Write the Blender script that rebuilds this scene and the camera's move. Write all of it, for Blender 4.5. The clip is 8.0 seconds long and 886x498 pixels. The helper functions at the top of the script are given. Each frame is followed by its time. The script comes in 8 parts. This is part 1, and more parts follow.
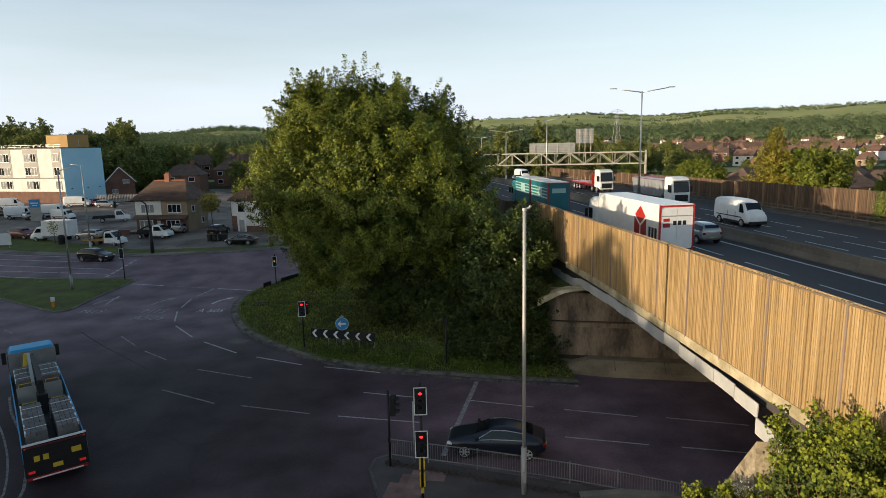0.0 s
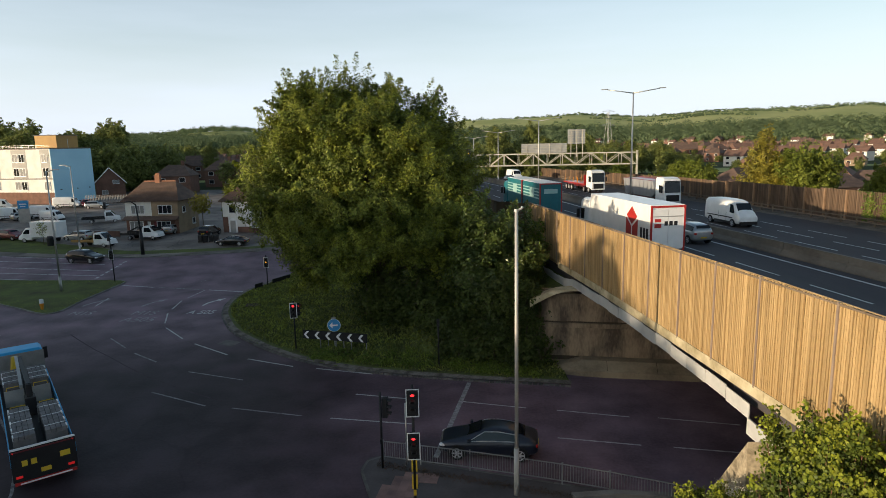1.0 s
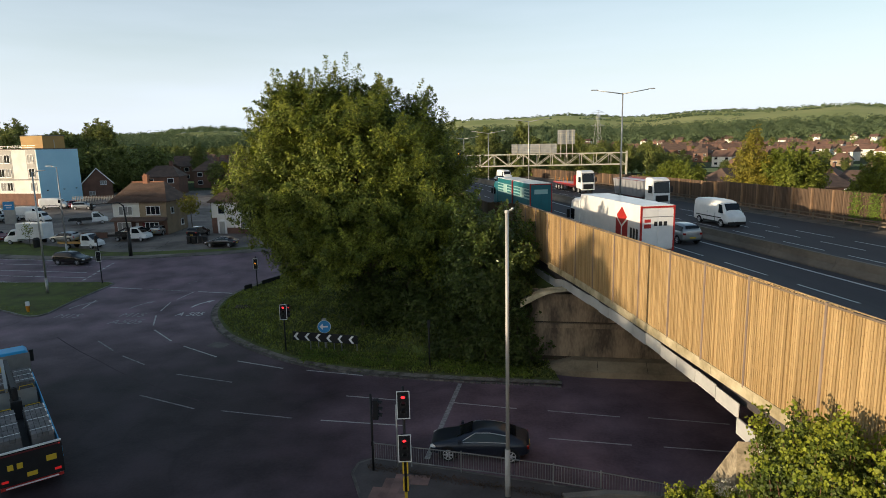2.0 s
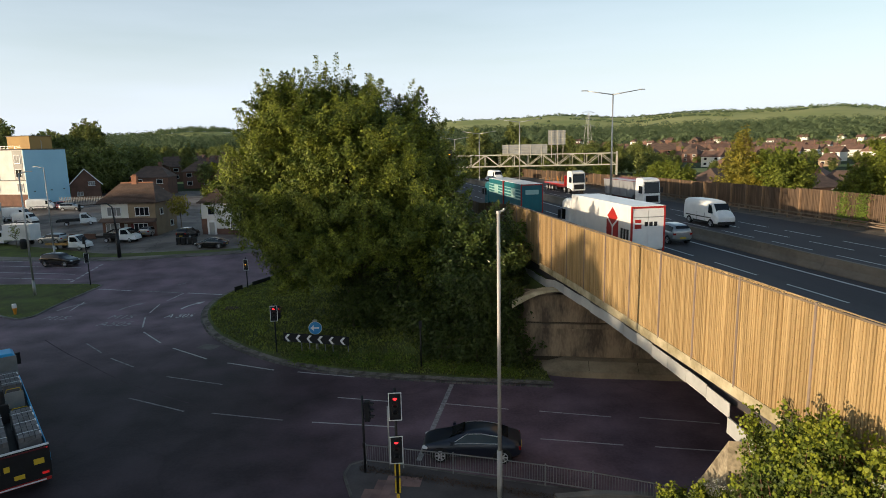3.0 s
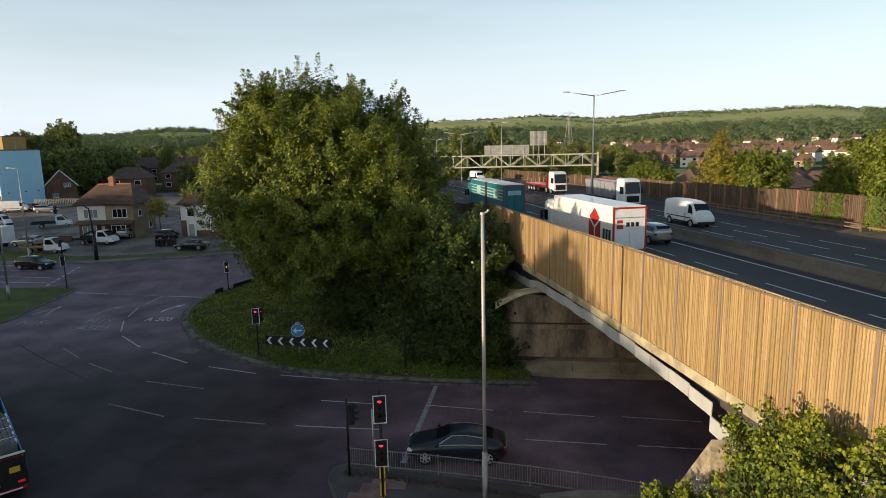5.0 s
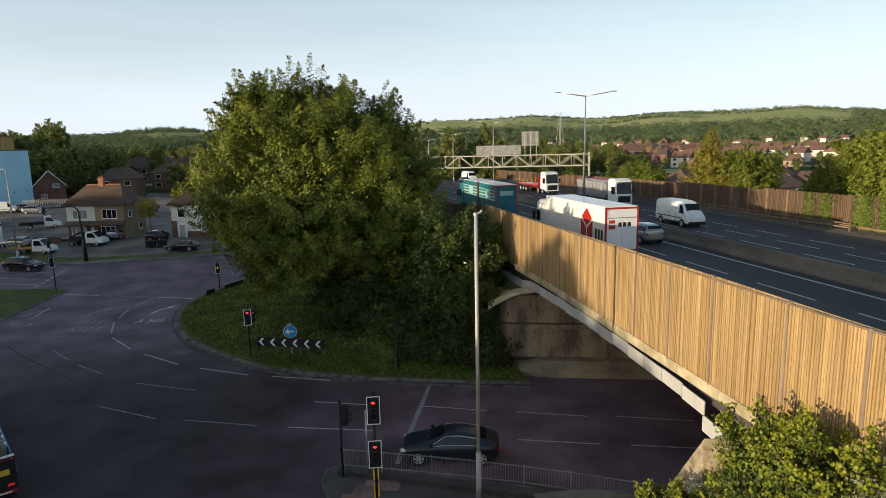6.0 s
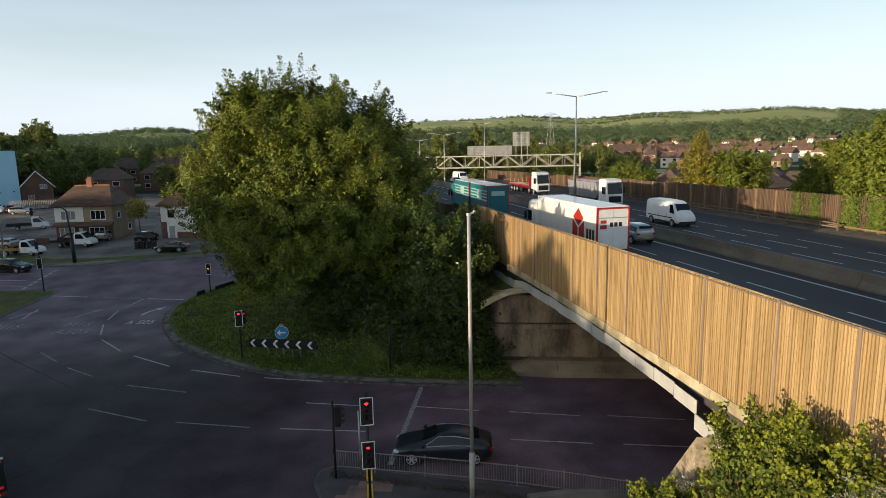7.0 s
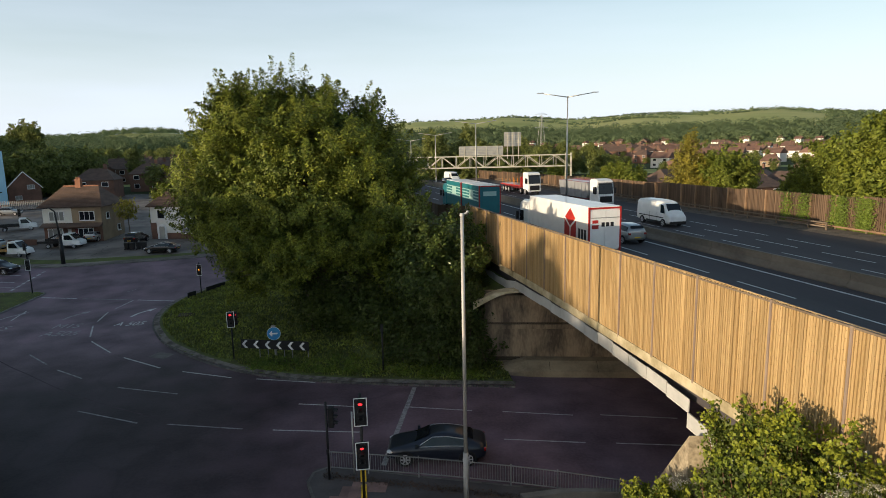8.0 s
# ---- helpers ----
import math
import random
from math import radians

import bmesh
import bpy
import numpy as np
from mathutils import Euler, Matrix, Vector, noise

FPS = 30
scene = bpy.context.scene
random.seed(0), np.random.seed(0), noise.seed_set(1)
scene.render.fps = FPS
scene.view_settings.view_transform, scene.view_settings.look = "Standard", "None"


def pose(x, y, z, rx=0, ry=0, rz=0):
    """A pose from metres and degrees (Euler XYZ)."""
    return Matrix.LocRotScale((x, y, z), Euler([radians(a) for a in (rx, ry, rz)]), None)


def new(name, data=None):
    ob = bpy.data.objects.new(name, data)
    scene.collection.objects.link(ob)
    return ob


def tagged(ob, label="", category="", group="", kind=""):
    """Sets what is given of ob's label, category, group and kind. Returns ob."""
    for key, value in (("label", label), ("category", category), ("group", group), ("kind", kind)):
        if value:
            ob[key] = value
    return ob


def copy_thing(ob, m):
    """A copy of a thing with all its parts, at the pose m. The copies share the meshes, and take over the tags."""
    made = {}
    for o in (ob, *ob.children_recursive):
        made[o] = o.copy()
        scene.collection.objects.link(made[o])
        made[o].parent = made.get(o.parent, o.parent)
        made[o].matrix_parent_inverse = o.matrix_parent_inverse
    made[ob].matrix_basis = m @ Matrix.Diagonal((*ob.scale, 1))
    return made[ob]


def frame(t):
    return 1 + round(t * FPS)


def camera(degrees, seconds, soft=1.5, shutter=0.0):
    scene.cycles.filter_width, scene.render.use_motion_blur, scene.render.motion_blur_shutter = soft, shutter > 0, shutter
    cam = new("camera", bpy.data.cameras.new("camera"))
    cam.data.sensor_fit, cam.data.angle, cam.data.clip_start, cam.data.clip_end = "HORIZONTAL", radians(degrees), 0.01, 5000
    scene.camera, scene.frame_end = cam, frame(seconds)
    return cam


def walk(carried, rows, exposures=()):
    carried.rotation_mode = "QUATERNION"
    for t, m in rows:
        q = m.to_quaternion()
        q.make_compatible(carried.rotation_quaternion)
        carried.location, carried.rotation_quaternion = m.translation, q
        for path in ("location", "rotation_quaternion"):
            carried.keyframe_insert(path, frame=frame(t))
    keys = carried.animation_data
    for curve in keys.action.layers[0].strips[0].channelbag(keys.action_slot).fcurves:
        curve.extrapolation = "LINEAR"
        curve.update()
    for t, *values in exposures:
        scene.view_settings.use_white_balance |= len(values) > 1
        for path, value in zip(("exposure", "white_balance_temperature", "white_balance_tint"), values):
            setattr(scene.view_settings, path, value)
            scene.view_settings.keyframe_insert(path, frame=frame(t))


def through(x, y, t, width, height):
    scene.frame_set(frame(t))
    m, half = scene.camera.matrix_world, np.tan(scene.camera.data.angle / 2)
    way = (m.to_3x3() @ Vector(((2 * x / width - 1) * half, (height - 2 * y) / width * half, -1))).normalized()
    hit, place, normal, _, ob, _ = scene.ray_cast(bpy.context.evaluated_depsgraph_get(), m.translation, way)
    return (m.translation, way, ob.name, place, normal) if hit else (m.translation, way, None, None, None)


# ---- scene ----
cam = camera(71.6, 8.0, 0.6)
# seconds; eye x, y, z; pitch, yaw, roll in degrees
PATH = [
    (0.0, -0.098, -0.076, 15.040, -9.733, 0.194, -1.206),
    (0.5, -0.088, -0.037, 15.053, -9.724, -0.155, -1.206),
    (1.0, -0.081, -0.001, 15.065, -9.715, -0.530, -1.206),
    (1.5, -0.079, 0.032, 15.077, -9.708, -0.962, -1.207),
    (2.0, -0.080, 0.064, 15.087, -9.700, -1.430, -1.207),
    (2.5, -0.086, 0.092, 15.097, -9.693, -1.850, -1.207),
    (3.0, -0.095, 0.118, 15.106, -9.687, -2.272, -1.208),
    (3.5, -0.108, 0.142, 15.115, -9.681, -2.696, -1.208),
    (4.0, -0.126, 0.162, 15.122, -9.675, -3.120, -1.208),
    (4.5, -0.146, 0.181, 15.129, -9.670, -3.543, -1.209),
    (5.0, -0.171, 0.197, 15.135, -9.665, -3.963, -1.209),
    (5.5, -0.200, 0.210, 15.140, -9.661, -4.380, -1.209),
    (6.0, -0.233, 0.221, 15.144, -9.657, -4.740, -1.210),
    (6.5, -0.269, 0.229, 15.148, -9.654, -5.197, -1.210),
    (7.0, -0.310, 0.235, 15.150, -9.651, -5.595, -1.210),
    (7.5, -0.354, 0.238, 15.152, -9.648, -5.983, -1.211),
    (8.0, -0.402, 0.238, 15.153, -9.646, -6.430, -1.211),
]
walk(cam, [(t, pose(x, y, z, 90 + pitch, 0, yaw) @ pose(0, 0, 0, 0, 0, roll)) for t, x, y, z, pitch, yaw, roll in PATH])

# ---- light ----
SUN_WAY = Vector((0.885, 0.45, -0.113)).normalized()      # the way the sunlight travels
sun_data = bpy.data.lights.new("sun", "SUN")
sun_data.energy, sun_data.angle, sun_data.color = 3.8, radians(0.6), (1.0, 0.8, 0.55)
sun = new("sun", sun_data)
sun.rotation_mode = "QUATERNION"
sun.rotation_quaternion = SUN_WAY.to_track_quat("-Z", "Y")
world = bpy.data.worlds.new("sky")
scene.world = world
world.use_nodes = True
wn, wl = world.node_tree.nodes, world.node_tree.links
wn.clear()
sky = wn.new("ShaderNodeTexSky")
sky.sky_type, sky.sun_disc = "NISHITA", False
sky.sun_elevation = math.asin(-SUN_WAY.z)
sky.sun_rotation = math.atan2(-SUN_WAY.x, -SUN_WAY.y)
sky.air_density, sky.dust_density, sky.ozone_density = 1.0, 1.0, 1.1
# a thin high veil of cloud, streaked, thicker towards the horizon
wc = wn.new("ShaderNodeTexCoord")
wm = wn.new("ShaderNodeMapping")
wm.inputs["Scale"].default_value = (1.3, 1.3, 9.0)
wnoise = wn.new("ShaderNodeTexNoise")
wnoise.inputs["Scale"].default_value, wnoise.inputs["Detail"].default_value = 1.5, 6.0
wsep = wn.new("ShaderNodeSeparateXYZ")
whor = wn.new("ShaderNodeMapRange")
whor.inputs["From Min"].default_value, whor.inputs["From Max"].default_value = 0.0, 0.4
whor.inputs["To Min"].default_value, whor.inputs["To Max"].default_value = 0.66, -0.42
wsum = wn.new("ShaderNodeMath")
wsum.operation, wsum.use_clamp = "MULTIPLY_ADD", True
wsum.inputs[1].default_value = 0.5
wx = wn.new("ShaderNodeMix")
wx.data_type = "RGBA"
wx.inputs["B"].default_value = (4.0, 4.5, 5.3, 1)
wb = wn.new("ShaderNodeBackground")
wb.inputs["Strength"].default_value = 0.15
wo = wn.new("ShaderNodeOutputWorld")
wl.new(wc.outputs["Generated"], wm.inputs["Vector"])
wl.new(wm.outputs["Vector"], wnoise.inputs["Vector"])
wl.new(wc.outputs["Generated"], wsep.inputs["Vector"])
wl.new(wsep.outputs["Z"], whor.inputs["Value"])
wl.new(wnoise.outputs["Fac"], wsum.inputs[0])
wl.new(whor.outputs["Result"], wsum.inputs[2])
wl.new(wsum.outputs[0], wx.inputs["Factor"])
wl.new(sky.outputs["Color"], wx.inputs["A"])
wl.new(wx.outputs["Result"], wb.inputs["Color"])
wl.new(wb.outputs["Background"], wo.inputs["Surface"])
scene.view_settings.exposure = 0.6


# ---- materials ----
def surface(name, c1, c2=None, rough=0.7, metal=0.0, big=0.6, fine=18.0, bump=0.25, rnd=0.0, island=0.0, spec=0.4, stretch=(1, 1, 1), coat=0.0, sheen=0.5, contrast=2.2):
    """A surface of two mixed tones: broad stains and fine grain, in world metres, with relief; rnd varies it piece by piece."""
    m = bpy.data.materials.new(name)
    m.use_nodes = True
    n, l = m.node_tree.nodes, m.node_tree.links
    b = n["Principled BSDF"]
    c2 = c2 or tuple(0.7 * c for c in c1)
    geo = n.new("ShaderNodeNewGeometry")
    mp = n.new("ShaderNodeMapping")
    mp.inputs["Scale"].default_value = stretch
    l.new(geo.outputs["Position"], mp.inputs["Vector"])
    n1, n2 = n.new("ShaderNodeTexNoise"), n.new("ShaderNodeTexNoise")
    n1.inputs["Scale"].default_value, n1.inputs["Detail"].default_value = big, 5.0
    n2.inputs["Scale"].default_value, n2.inputs["Detail"].default_value = fine, 3.0
    for q in (n1, n2):
        l.new(mp.outputs["Vector"], q.inputs["Vector"])
    mid = n.new("ShaderNodeMath")
    mid.operation = "MULTIPLY_ADD"
    l.new(n2.outputs["Fac"], mid.inputs[0])
    mid.inputs[1].default_value = sheen
    sub = n.new("ShaderNodeMath")
    sub.operation = "MULTIPLY_ADD"
    l.new(n1.outputs["Fac"], sub.inputs[0])
    sub.inputs[1].default_value, sub.inputs[2].default_value = contrast, 0.5 - contrast / 2 - sheen / 2
    l.new(sub.outputs[0], mid.inputs[2])
    mix = n.new("ShaderNodeMix")
    mix.data_type = "RGBA"
    mix.inputs["A"].default_value, mix.inputs["B"].default_value = (*c2, 1), (*c1, 1)
    l.new(mid.outputs[0], mix.inputs["Factor"])
    mix.clamp_factor = True
    col = mix.outputs["Result"]
    if rnd or island:
        hsv = n.new("ShaderNodeHueSaturation")
        val = n.new("ShaderNodeMapRange")
        amount = rnd or island
        val.inputs["To Min"].default_value, val.inputs["To Max"].default_value = 1 - amount, 1 + amount
        if rnd:
            l.new(n.new("ShaderNodeObjectInfo").outputs["Random"], val.inputs["Value"])
        else:
            l.new(geo.outputs["Random Per Island"], val.inputs["Value"])
        l.new(val.outputs["Result"], hsv.inputs["Value"])
        l.new(col, hsv.inputs["Color"])
        col = hsv.outputs["Color"]
    l.new(col, b.inputs["Base Color"])
    b.inputs["Roughness"].default_value, b.inputs["Metallic"].default_value = rough, metal
    b.inputs["Specular IOR Level"].default_value = spec
    b.inputs["Coat Weight"].default_value = coat
    b.inputs["Coat Roughness"].default_value = 0.08
    if bump:
        bp = n.new("ShaderNodeBump")
        bp.inputs["Strength"].default_value, bp.inputs["Distance"].default_value = bump, 0.02
        l.new(n2.outputs["Fac"], bp.inputs["Height"])
        l.new(bp.outputs["Normal"], b.inputs["Normal"])
    return m


def paint(name, c, rough=0.35, metal=0.0, coat=0.4):
    return surface(name, c, tuple(0.86 * v for v in c), rough=rough, metal=metal, big=1.3, fine=30, bump=0.02, coat=coat, sheen=0.3)


def glow(name, c, strength):
    m = paint(name, c)
    b = m.node_tree.nodes["Principled BSDF"]
    b.inputs["Emission Color"].default_value, b.inputs["Emission Strength"].default_value = (*c, 1), strength
    return m


def leafy(name, c1, c2, through=0.35, rough=0.55, vary=0.34):
    """Leaves: two greens mixed clump by clump, leaf by leaf brightness, some light passing through."""
    m = surface(name, c1, c2, rough=rough, big=0.55, fine=7.0, bump=0.0, island=vary, spec=0.3)
    n, l = m.node_tree.nodes, m.node_tree.links
    b = n["Principled BSDF"]
    tr = n.new("ShaderNodeBsdfTranslucent")
    mx = n.new("ShaderNodeMixShader")
    mx.inputs["Fac"].default_value = through
    l.new(b.inputs["Base Color"].links[0].from_socket, tr.inputs["Color"])
    l.new(b.outputs["BSDF"], mx.inputs[1])
    l.new(tr.outputs["BSDF"], mx.inputs[2])
    l.new(mx.outputs["Shader"], n["Material Output"].inputs["Surface"])
    return m


def glass(name, c, rough=0.06):
    m = paint(name, c, rough=rough, coat=0.0)
    m.node_tree.nodes["Principled BSDF"].inputs["Specular IOR Level"].default_value = 0.45
    return m


ASPHALT = surface("asphalt", (0.238, 0.161, 0.194), (0.099, 0.067, 0.08), rough=0.64, big=0.3, fine=6, bump=0.45, spec=0.24, sheen=0.7, contrast=2.8)


def seams(m, scale, width, dark):
    """Dark tar seams and patch edges wandering through a surface."""
    n, l = m.node_tree.nodes, m.node_tree.links
    b = n["Principled BSDF"]
    geo = n.new("ShaderNodeNewGeometry")
    warp = n.new("ShaderNodeTexNoise")
    warp.inputs["Scale"].default_value = 0.15
    add = n.new("ShaderNodeMix")
    add.data_type = "VECTOR"
    add.inputs["Factor"].default_value = 0.85
    cell = n.new("ShaderNodeTexVoronoi")
    cell.feature, cell.inputs["Scale"].default_value = "DISTANCE_TO_EDGE", scale
    l.new(geo.outputs["Position"], warp.inputs["Vector"])
    big = n.new("ShaderNodeVectorMath")
    big.operation = "MULTIPLY_ADD"
    big.inputs[1].default_value = (9, 9, 0)
    l.new(warp.outputs["Color"], big.inputs[0])
    l.new(geo.outputs["Position"], big.inputs[2])
    l.new(big.outputs["Vector"], cell.inputs["Vector"])
    ramp = n.new("ShaderNodeMapRange")
    ramp.inputs["From Max"].default_value = width
    ramp.inputs["To Min"].default_value, ramp.inputs["To Max"].default_value = dark, 1.0
    l.new(cell.outputs["Distance"], ramp.inputs["Value"])
    mul = n.new("ShaderNodeMix")
    mul.data_type, mul.blend_type = "RGBA", "MULTIPLY"
    mul.inputs["Factor"].default_value = 1.0
    l.new(b.inputs["Base Color"].links[0].from_socket, mul.inputs["A"])
    l.new(ramp.outputs["Result"], mul.inputs["B"])
    l.new(mul.outputs["Result"], b.inputs["Base Color"])


seams(ASPHALT, 0.042, 0.006, 0.84)


def worn_shade_patch(m, x, y, r0, r1, dark):
    """A broad uneven-edged patch: rubber where lorries turn, plus shade put into the colour."""
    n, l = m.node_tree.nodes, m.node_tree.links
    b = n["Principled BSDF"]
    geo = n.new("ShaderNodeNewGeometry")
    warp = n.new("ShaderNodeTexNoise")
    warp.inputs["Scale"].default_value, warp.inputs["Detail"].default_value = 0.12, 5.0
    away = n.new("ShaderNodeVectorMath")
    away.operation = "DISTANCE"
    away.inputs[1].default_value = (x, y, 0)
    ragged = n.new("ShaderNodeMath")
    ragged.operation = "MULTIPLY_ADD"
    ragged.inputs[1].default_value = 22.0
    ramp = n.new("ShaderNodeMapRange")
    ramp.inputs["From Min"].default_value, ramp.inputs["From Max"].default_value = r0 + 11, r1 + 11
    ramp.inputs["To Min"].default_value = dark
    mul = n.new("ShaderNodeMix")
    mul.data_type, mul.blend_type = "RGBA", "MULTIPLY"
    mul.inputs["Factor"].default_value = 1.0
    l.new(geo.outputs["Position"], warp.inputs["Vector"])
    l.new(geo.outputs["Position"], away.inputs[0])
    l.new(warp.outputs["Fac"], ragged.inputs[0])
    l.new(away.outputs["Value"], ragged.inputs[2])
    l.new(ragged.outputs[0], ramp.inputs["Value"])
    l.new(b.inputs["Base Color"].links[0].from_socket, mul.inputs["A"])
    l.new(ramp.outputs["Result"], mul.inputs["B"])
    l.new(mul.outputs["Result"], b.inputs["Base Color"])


# junction mouth: colour darkened in place of shade from the west
worn_shade_patch(ASPHALT, -20, 30, 10, 24, 0.24)
ASPHALT_OLD = surface("old asphalt", (0.25, 0.215, 0.19), (0.1, 0.085, 0.076), rough=0.8, big=0.22, fine=5, bump=0.35, contrast=3.4)
seams(ASPHALT_OLD, 0.11, 0.012, 0.5)
MOTORWAY = surface("motorway asphalt", (0.095, 0.086, 0.09), (0.06, 0.054, 0.057), spec=0.24, rough=0.85, big=0.25, fine=8, bump=0.3, stretch=(1, 0.12, 1))
LANE_PAINT = surface("fresh white lane paint", (0.7, 0.7, 0.68), (0.45, 0.45, 0.44), rough=0.7, big=1.5, fine=12, bump=0.1)
FOOTWAY = surface("dark footway tarmac", (0.11, 0.1, 0.1), (0.055, 0.05, 0.05), rough=0.9, big=0.5, fine=8, bump=0.35)
RAIL_STEEL = surface("dull grey rail steel", (0.3, 0.3, 0.3), (0.19, 0.19, 0.19), rough=0.55, metal=0.3, big=1.2, fine=14, bump=0.05)
MARKING = surface("white road paint", (0.66, 0.65, 0.63), (0.26, 0.255, 0.25), rough=0.75, big=2.2, fine=14, bump=0.1)
MARKING_WORN = surface("worn road paint", (0.36, 0.35, 0.35), (0.09, 0.085, 0.085), rough=0.8, big=3.0, fine=12, bump=0.1, sheen=1.0)
LETTERS_WORN = surface("rubbed road lettering", (0.44, 0.43, 0.43), (0.16, 0.15, 0.15), rough=0.8, big=4.0, fine=12, bump=0.1)
TAR = surface("tar seal", (0.1, 0.076, 0.088), (0.055, 0.042, 0.048), rough=0.95, spec=0.1, big=1.5, fine=9, bump=0.2)
PATCH = surface("pale repair asphalt", (0.17, 0.15, 0.14), (0.1, 0.085, 0.085), rough=0.8, big=1.5, fine=9, bump=0.4)
DIRT = surface("dirt and grit", (0.21, 0.185, 0.16), (0.07, 0.06, 0.05), rough=0.95, big=1.6, fine=7, bump=0.6, sheen=1.2, contrast=3.2)
GRASS = surface("grass", (0.13, 0.165, 0.04), (0.07, 0.07, 0.032), rough=0.9, big=0.5, fine=6, bump=0.6, spec=0.2)
BLADES = leafy("grass blades", (0.27, 0.31, 0.055), (0.1, 0.112, 0.037), 0.35, 0.6, vary=0.5)
# paled, with the haze over the far hills put into the colour
FIELD = surface("meadow", (0.5, 0.48, 0.2), (0.3, 0.34, 0.12), rough=0.95, big=0.006, fine=0.05, bump=0.0, spec=0.1)
GARDEN = surface("gardens and hedges", (0.085, 0.1, 0.04), (0.04, 0.052, 0.022), rough=0.95, big=0.05, fine=0.6, bump=0.0, spec=0.1)
# soil brown, also the dark of the abutment's strips and joints
SOIL_AND_GAPS = surface("soil", (0.08, 0.06, 0.04), (0.05, 0.038, 0.025), rough=0.95, big=1, fine=12, bump=0.5)
KERB = surface("kerb concrete", (0.26, 0.25, 0.23), (0.13, 0.125, 0.115), rough=0.85, big=0.9, fine=15, bump=0.3, rnd=0.18)
KERB_DARK = surface("sooty kerb units", (0.17, 0.16, 0.15), (0.075, 0.07, 0.066), rough=0.85, big=0.9, fine=15, bump=0.3, rnd=0.25)
CONCRETE = surface("stained concrete", (0.38, 0.285, 0.19), (0.105, 0.08, 0.058), rough=0.85, big=0.8, fine=7, bump=0.5, stretch=(1.3, 1.3, 0.42), contrast=3.4, sheen=1.0)
SLOPE = surface("mottled stone paving", (0.44, 0.37, 0.26), (0.17, 0.14, 0.095), rough=0.9, big=2.2, fine=9, bump=0.7, sheen=1.3, contrast=3.0)
COPING = surface("mossy concrete coping", (0.58, 0.5, 0.34), (0.24, 0.2, 0.11), rough=0.85, big=1.2, fine=8, bump=0.3)
PLINTH = surface("worn plinth concrete", (0.4, 0.32, 0.215), (0.15, 0.12, 0.082), rough=0.85, big=0.5, fine=7, bump=0.3)
BARRIER = surface("barrier concrete", (0.24, 0.205, 0.165), (0.1, 0.085, 0.068), rough=0.85, big=0.45, fine=6, bump=0.2, stretch=(1, 0.5, 1))
CLADDING = surface("white cladding sheet", (0.52, 0.52, 0.505), (0.38, 0.38, 0.37), rough=0.45, big=0.8, fine=5, bump=0.03, rnd=0.1)
SLAT = surface("pale softwood slat", (0.48, 0.335, 0.163), (0.3, 0.197, 0.085), rough=0.7, big=1.1, fine=22, bump=0.35, rnd=0.17, stretch=(2.4, 2.4, 0.22))
SLAT_FAR = surface("softwood slats farther on", (0.46, 0.31, 0.15), (0.27, 0.175, 0.078), rough=0.7, big=1.1, fine=22, bump=0.35, island=0.17, stretch=(2.4, 2.4, 0.22))
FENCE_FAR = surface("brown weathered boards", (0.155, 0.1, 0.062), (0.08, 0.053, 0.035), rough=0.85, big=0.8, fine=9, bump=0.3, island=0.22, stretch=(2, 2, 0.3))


def knots(m, scale, size):
    """Small dark knots in timber."""
    n, l = m.node_tree.nodes, m.node_tree.links
    b = n["Principled BSDF"]
    geo = n.new("ShaderNodeNewGeometry")
    cell = n.new("ShaderNodeTexVoronoi")
    cell.inputs["Scale"].default_value = scale
    ramp = n.new("ShaderNodeMapRange")
    ramp.inputs["From Min"].default_value, ramp.inputs["From Max"].default_value = size * 0.4, size
    ramp.inputs["To Min"].default_value = 0.35
    mul = n.new("ShaderNodeMix")
    mul.data_type, mul.blend_type = "RGBA", "MULTIPLY"
    mul.inputs["Factor"].default_value = 1.0
    l.new(geo.outputs["Position"], cell.inputs["Vector"])
    l.new(cell.outputs["Distance"], ramp.inputs["Value"])
    l.new(b.inputs["Base Color"].links[0].from_socket, mul.inputs["A"])
    l.new(ramp.outputs["Result"], mul.inputs["B"])
    l.new(mul.outputs["Result"], b.inputs["Base Color"])


knots(SLAT, 8.0, 0.15)
knots(SLAT_FAR, 8.0, 0.15)
POST_TIMBER = surface("grey timber post", (0.22, 0.17, 0.12), (0.14, 0.105, 0.075), rough=0.85, big=1, fine=10, bump=0.3, rnd=0.15)
POST_FAR = surface("pale brown fence post", (0.3, 0.19, 0.11), (0.19, 0.12, 0.072), rough=0.85, big=1, fine=10, bump=0.3, rnd=0.15)
POST_GREY = surface("lilac-grey fence post", (0.3, 0.23, 0.18), (0.19, 0.145, 0.115), rough=0.8, big=1, fine=10, bump=0.2)
GALV = surface("galvanised steel", (0.5, 0.5, 0.48), (0.36, 0.36, 0.35), rough=0.45, metal=0.6, big=1.2, fine=14, bump=0.05)
POLE = surface("pale painted pole", (0.5, 0.49, 0.47), (0.38, 0.37, 0.355), rough=0.5, metal=0.1, big=1.0, fine=12, bump=0.05)
GANTRY = surface("cream painted steel", (0.62, 0.58, 0.48), (0.45, 0.42, 0.34), rough=0.55, big=1, fine=9, bump=0.05)
BLACK = surface("black coated steel", (0.018, 0.018, 0.02), (0.01, 0.01, 0.011), rough=0.5, big=2, fine=15, bump=0.05)
RUBBER = surface("tyre rubber", (0.02, 0.02, 0.021), (0.012, 0.012, 0.012), rough=0.85, big=3, fine=30, bump=0.1)
WHITE = paint("white enamel", (0.88, 0.88, 0.87))
